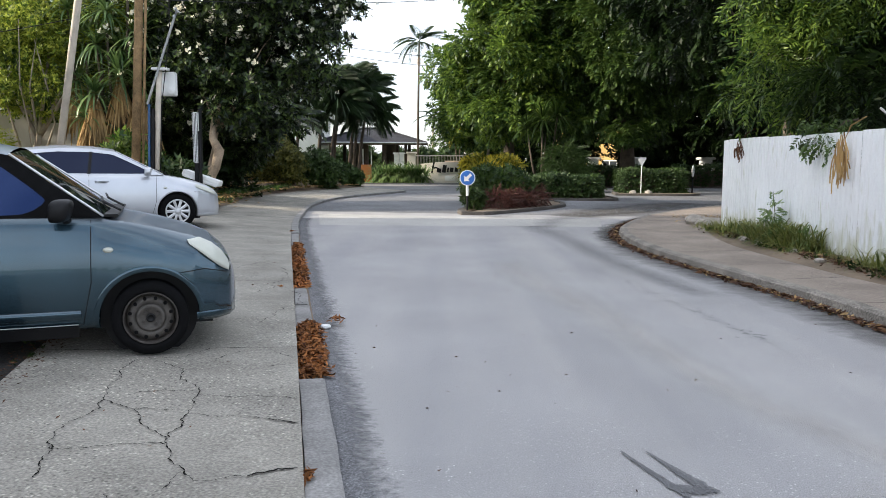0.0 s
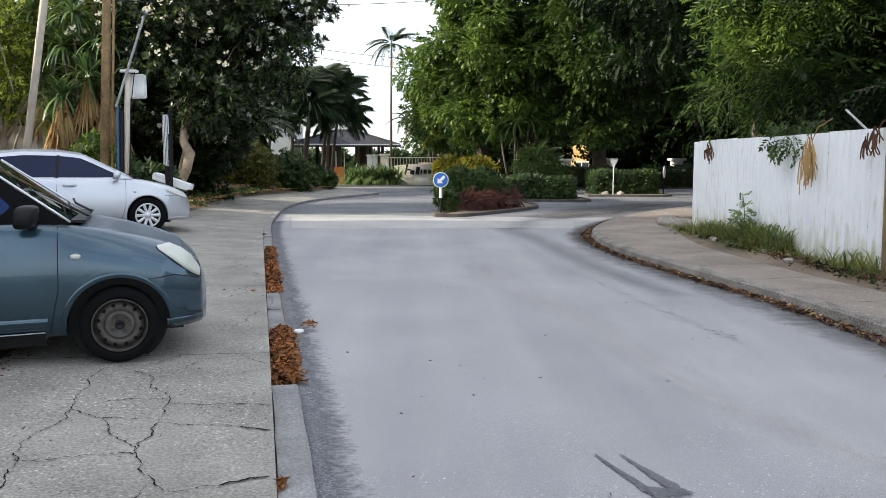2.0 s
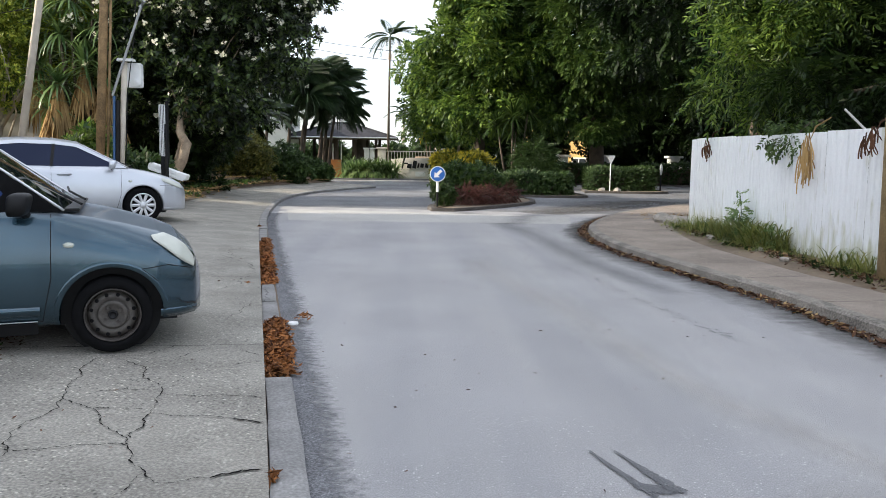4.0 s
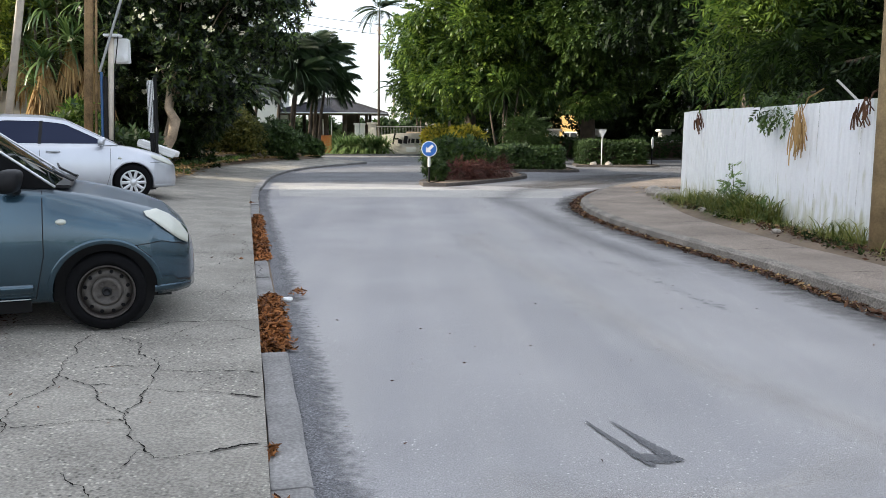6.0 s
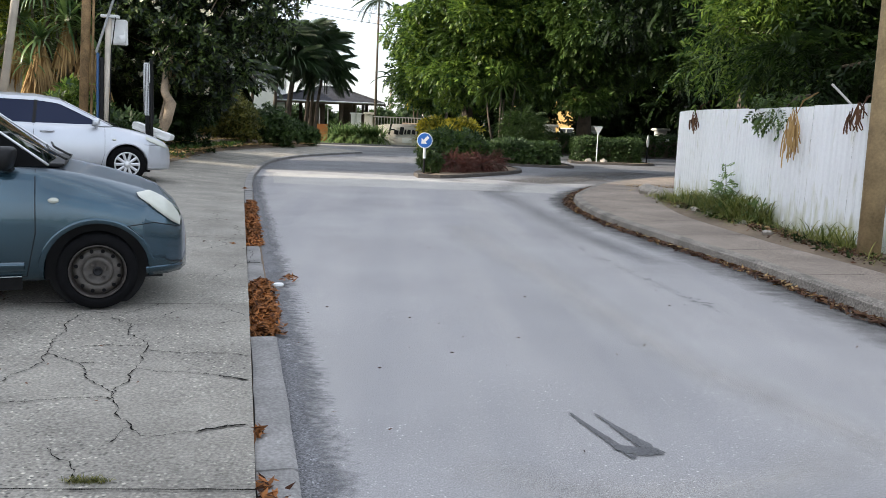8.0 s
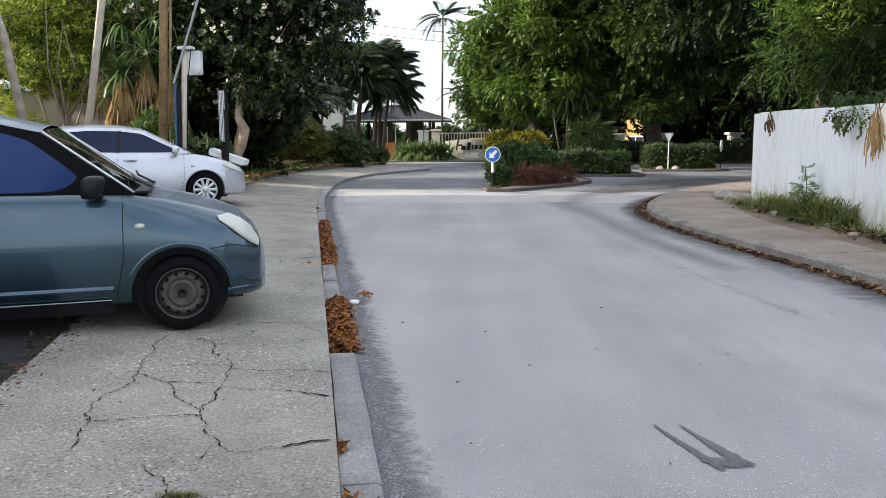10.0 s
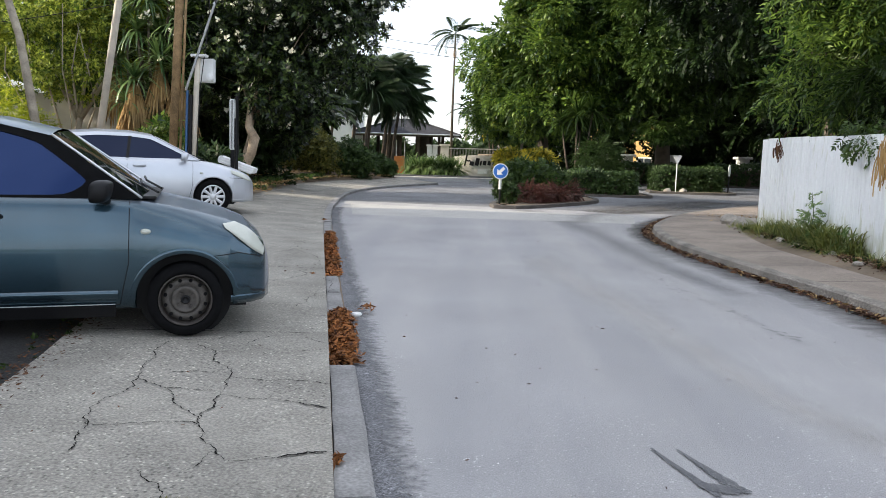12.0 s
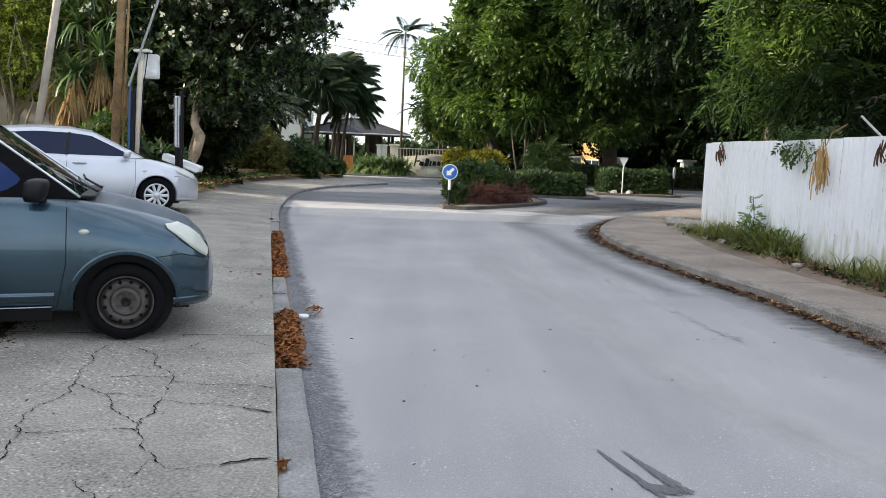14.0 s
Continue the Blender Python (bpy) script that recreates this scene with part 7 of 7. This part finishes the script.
def pavement_height(x, y):
    k = int(np.argmin((LEFT[:, 0] - x) ** 2 + (LEFT[:, 1] - y) ** 2))
    return left_z(LEFT[k], float(np.dot(np.array([x, y]) - LEFT[k], LEFT_N[k])))


for number, line in enumerate(CRACKS):
    pts = []
    for a, b in zip(line, line[1:]):
        L = math.dist(a, b)
        pts += jagged(a, b, 4 if L < 0.4 else 5, 0.11 * L)
    pts.append(line[-1])
    bm = bmesh.new()
    rows = []
    for i, p in enumerate(pts):
        q0, q1 = pts[max(0, i - 1)], pts[min(len(pts) - 1, i + 1)]
        d = Vector((q1[0] - q0[0], q1[1] - q0[1]))
        d = d.normalized() if d.length else Vector((0, 1))
        w = rng.choice((0.0008, 0.0014, 0.0024, 0.0046)) * (1 if 0 < i < len(pts) - 1 else 0.2)
        if number in WIDE and i > 0.6 * len(pts):
            w = rng.uniform(0.004, 0.009) * (1 if i < len(pts) - 1 else 0.3)
        z = pavement_height(*p) + 0.0065
        rows.append((bm.verts.new((p[0] - d.y * w, p[1] + d.x * w, z)), bm.verts.new((p[0] + d.y * w, p[1] - d.x * w, z))))
    for a, b in zip(rows, rows[1:]):
        bm.faces.new((a[0], a[1], b[1], b[0]))
    part("crack", bm, CRACKM, cracks)


for yj in (-3.2, -0.2, 2.9, 5.79, 8.92, 12.95, 15.7, 18.7, 21.7):
    k = int(np.argmin(np.abs(LEFT[:, 1] - yj)))
    q, n = LEFT[k], LEFT_N[k]
    tdir = np.array([n[1], -n[0]])
    rows = []
    bm = bmesh.new()
    for i in range(21):
        d = thick_left(q[1]) * i / 20
        w = rng.choice((0.002, 0.003, 0.004, 0.006))
        p = q + n * d + tdir * (rng.uniform(-0.004, 0.004) + (0.11 * d if yj == 2.9 else 0.0))
        z = left_z(q, d) + 0.007
        rows.append((bm.verts.new((*(p - tdir * w), z)), bm.verts.new((*(p + tdir * w), z))))
    for a, b in zip(rows, rows[1:]):
        bm.faces.new((a[0], a[1], b[1], b[0]))
    part("joint", bm, CRACKM, cracks)


def blot(name, label, shapes, z, material, seed, category="stain", rag=0.4):
    """Flat ragged stains: each shape a tapering stroke (x0, y0, w0, x1, y1, w1)."""
    t = thing(name, label, category, kind="structure")
    r = random.Random(seed)
    for k, (x0, y0, w0, x1, y1, w1) in enumerate(shapes):
        a, b = Vector((x0, y0)), Vector((x1, y1))
        n = (b - a).normalized().orthogonal()
        m = 34
        l, rr = [], []
        for i in range(m + 1):
            u = i / m
            p = a.lerp(b, u)
            w = (w0 + (w1 - w0) * u) * (0.4 + 0.6 * min(1, 5 * min(u, 1 - u))) * r.uniform(1 - rag, 1 + 0.9 * rag)
            l.append((*(p + n * w), z + 0.001 * k))
            rr.append((*(p - n * w), z + 0.001 * k))
        part("stroke", band(l, rr), material, t)
    return t


film("road_stain", "dark forked oil stain on the asphalt", "stain", [(0.885, 3.90), (0.93, 3.74), (0.985, 3.57), (1.035, 3.42), (1.07, 3.32)], [0.010, 0.015, 0.024, 0.032, 0.022], 0.008, OILM, step=0.02, fade=0.05)
film("road_stain", "dark prong of the oil stain on the asphalt", "stain", [(1.01, 3.90), (1.06, 3.74), (1.115, 3.57), (1.17, 3.44), (1.22, 3.38)], [0.009, 0.014, 0.032, 0.048, 0.025], 0.0082, OILM, step=0.02, fade=0.05)
film("road_stain", "dark middle of the oil stain on the asphalt", "stain", [(0.99, 3.47), (1.05, 3.44), (1.11, 3.42), (1.2, 3.41)], [0.03, 0.06, 0.06, 0.035], 0.0084, OILM, step=0.02, fade=0.05)
rng = np.random.default_rng(31)
count = 230
u = rng.random(count)
tar = np.column_stack([2.02 + 0.65 * u + rng.normal(0, 0.05, count), 10.6 - 4.6 * u + rng.normal(0, 0.1, count), np.full(count, 0.002)])
thin = np.sin(u * 37) + np.sin(u * 91 + 1) > -0.1
ang = rng.normal(1.7, 0.5, count)
turn = np.tile(np.eye(3), (count, 1, 1))
turn[:, 0, 0], turn[:, 0, 1], turn[:, 1, 0], turn[:, 1, 1] = np.cos(ang), -np.sin(ang), np.sin(ang), np.cos(ang)
flat_bit = (np.array([(-0.9, -0.24, 0), (0.72, -0.4, 0.008), (0.9, 0.32, 0), (-0.54, 0.4, 0.01)]), np.array([(0, 1, 2, 3)]))
tagged(link("tar_marks", scatter("tar_marks", flat_bit, tar[thin], turn[thin], rng.uniform(0.012, 0.042, count)[thin]), SCUFF), "broken line of dark tar specks on the asphalt", "tar marks", kind="stuff")
blot("verge_joint", "dark grass line between asphalt and kerb stones", [(3.6, 17.5, 0.05, 5.6, 20.9, 0.08), (5.6, 20.9, 0.08, 9.6, 25.8, 0.08)], 0.005, SOIL, 7, "soil line")

tuft = np.random.default_rng(88)
tp = np.column_stack([tuft.normal(-1.12, 0.045, 70), tuft.normal(2.85, 0.01, 70), np.full(70, 0.102)])
tr = np.tile(np.eye(3), (70, 1, 1))
ta = tuft.uniform(0, 6.28, 70)
tr[:, 0, 0], tr[:, 0, 1], tr[:, 1, 0], tr[:, 1, 1] = np.cos(ta), -np.sin(ta), np.sin(ta), np.cos(ta)
tagged(link("dry_grass", scatter("dry_grass", straps(4, 0.2, 0.012, 9), tp, tr, tuft.uniform(0.08, 0.2, 70)), OLIVE), "small tuft of olive grass in the pavement joint", "grass", kind="stuff")
lit = thing("litter", "small crushed white plastic cup lying beside the kerb", "litter", (-1.01, 6.83, 0.0))
part("cup", lathe([(0.03, 0.0), (0.045, 0.02), (0.04, 0.035), (0.01, 0.036)], 12, "z"), WHITE, lit)

# weeds along the fence
BLADE = straps(7, 0.34, 0.012, 5)
rng = np.random.default_rng(61)
gpos, gs = [], []
for y0, dens, h in ((15.6, 60, 0.6), (14.8, 130, 0.8), (14.0, 190, 1.1), (13.2, 190, 1.2), (12.4, 230, 1.55), (11.7, 190, 1.45), (10.9, 50, 0.6), (10.1, 40, 0.6), (9.4, 130, 1.0), (8.0, 50, 0.7), (7.0, 40, 0.7)):
    for _ in range(dens):
        gpos.append((5.36 + rng.normal(-0.1, 0.11), y0 + rng.uniform(-0.45, 0.45), 0.14))
        gs.append(h * rng.uniform(0.5, 1.15))
gr = np.tile(np.eye(3), (len(gpos), 1, 1))
th = rng.uniform(0, 6.28, len(gpos))
gr[:, 0, 0], gr[:, 0, 1], gr[:, 1, 0], gr[:, 1, 1] = np.cos(th), -np.sin(th), np.sin(th), np.cos(th)
gr[:, 2, 2] = 1.5
tagged(link("grass", scatter("grass", BLADE, np.array(gpos), gr, np.array(gs)), GRASSM), "tufts of tall green grass at the foot of the fence", "grass", kind="stuff")
for k, (x, y, h) in enumerate([(5.2, 12.55, 0.85), (5.25, 12.75, 0.55), (5.15, 12.2, 0.4), (5.2, 11.4, 0.4)]):
    wd = thing("weed", "tall leafy weed growing against the fence", "weed", (x, y, 0.12), group="weeds")
    part("stem", tube([(0, 0, -0.03), (0.03, 0.02, h * 0.6), (0.0, 0.05, h)], [0.008, 0.006, 0.003], 5), NEEM, wd)
    crown("foliage", [(0, 0.02, h * 0.55, 0.10, 0.10, h * 0.45)], int(70 * h), SPRAY, BORDER, wd, 220 + k, 0.26, 0.2, 0.1)
rng = random.Random(12)
for k in range(44):
    if k < 26:
        x, y, r = 5.58 + rng.uniform(-0.28, 0.2), 16.5 + rng.uniform(-0.4, 0.5), rng.uniform(0.07, 0.2)
    else:
        x, y, r = 5.08 + rng.uniform(-0.18, 0.18), rng.uniform(8.8, 14.5), rng.uniform(0.025, 0.075)
    st = thing("stone", "rough grey-brown stone on the soil verge", "stone", (x, y, 0.14), group="verge stones")
    bm = bmesh.new()
    bmesh.ops.create_icosphere(bm, subdivisions=2, radius=r)
    for v in bm.verts:
        v.co *= 1 + 0.45 * noise.noise(v.co * (0.9 / r) + Vector((k * 3.1, 0, 0)))
        v.co.z = v.co.z * 0.7 + r * 0.25
    part("block", bm, STONE, st)


def hanging(name, label, at, n, ln, material, seed, spread=0.2, fall=0.9):
    t = thing(name, label, "dry leaves", at)
    r = np.random.default_rng(seed)
    v, f = [], []
    for i in range(n):
        side, u0 = r.choice((-1.0, 1.0)), r.random() ** 0.7
        p = np.array([0.03 - 0.06 * u0, side * spread * u0, 0.04 - 0.42 * ln * u0])
        dy, L = r.normal(0.1 * side * spread, 0.75 * spread), ln * r.uniform(0.3, 0.58)
        w = r.uniform(0.0015, 0.0042)
        for k in range(5):
            u = k / 4
            q = p + np.array([-0.05 - 0.03 * math.sin(2 * u + i), dy * u ** 0.8, -L * u * fall + 0.07 * L * math.sin(5 * u + i)])
            wk = w * (0.5 + 1.2 * u) * (0.2 if k == 4 else 1)
            v += [q + [0, -wk, 0], q + [-0.015, wk, 0]]
            if k:
                m = len(v)
                f.append((m - 4, m - 3, m - 1, m - 2))
    link("leaf", quads_mesh("leaf", np.array(v), np.array(f)), material, t)
    part("stalk", tube([(0.25, 0, 0.2), (0.05, 0, 0.08), (-0.02, 0.0, -0.1)], [0.012, 0.012, 0.006], 6), material, t)
    return t


hanging("dry_frond", "dry tan frond hanging over the fence", (5.40, 10.8, 1.84), 36, 0.98, DRYTAN, 301, 0.14)
hanging("withered_frond", "withered dark frond hanging over the fence", (5.44, 14.6, 1.85), 16, 0.55, DRYBROWN, 302, 0.08)
hanging("withered_frond", "withered dark frond hanging over the fence", (5.43, 9.35, 1.84), 22, 0.5, DRYBROWN, 303, 0.10)
crown_spot = thing("overhanging_branch", "green neem branch hanging over the fence", "branch", (5.43, 11.55, 1.70))
part("twig", tube([(0.6, 0.2, 0.35), (0.3, 0, 0.3), (-0.1, -0.1, -0.05)], [0.02, 0.012, 0.004], 6), BARK, crown_spot)
crown("foliage", [(-0.05, 0, 0.05, 0.22, 0.55, 0.22), (0.3, 0.2, 0.3, 0.5, 0.7, 0.2)], 90, SPRAY, NEEM, crown_spot, 304, 0.45, 0.9, 0.1)
pp = thing("pipe", "grey pipe slanting behind the fence top", "pipe", (5.56, 10.0, 1.5))
part("tube", tube([(0.0, -0.75, 0.05), (0.0, 0.3, 0.62)], 0.015, 8), WALLGREY, pp)
wr = thing("wiring", "thin dark overhead service cables", "cable")


def cable(a, b, sag, r=0.012):
    a, b = Vector(a), Vector(b)
    part("cable", tube([a.lerp(b, k / 14) - Vector((0, 0, sag * 4 * (k / 14) * (1 - k / 14))) for k in range(15)], r, 5), BLACK, wr)


for k, (z0, z1, x1) in enumerate(((5.28, 10.4, 2.6), (5.16, 10.1, 2.9), (5.05, 9.9, 3.2), (5.4, 10.9, 2.4))):
    cable((-6.75, 18.4 + 0.1 * k, z0), (x1, 42.0, z1), 0.12 + 0.06 * k, 0.013)
cable((-6.7, 18.5, 6.0), (5.9, 8.5, 7.0), 0.4)
cable((-5.95, 18.4, 4.7), (-6.7, 18.5, 5.4), 0.1)
cable((-6.75, 18.5, 5.2), (-8.4, 19.0, 5.2), 0.08)
cable((-8.5, 19.0, 4.7), (-16.0, 17.5, 3.6), 0.2, 0.009)
cable((-9.5, 54.0, 8.9), (3.0, 47.0, 6.6), 0.25, 0.016)
cable((-9.5, 54.0, 9.4), (3.0, 47.0, 7.2), 0.25, 0.016)
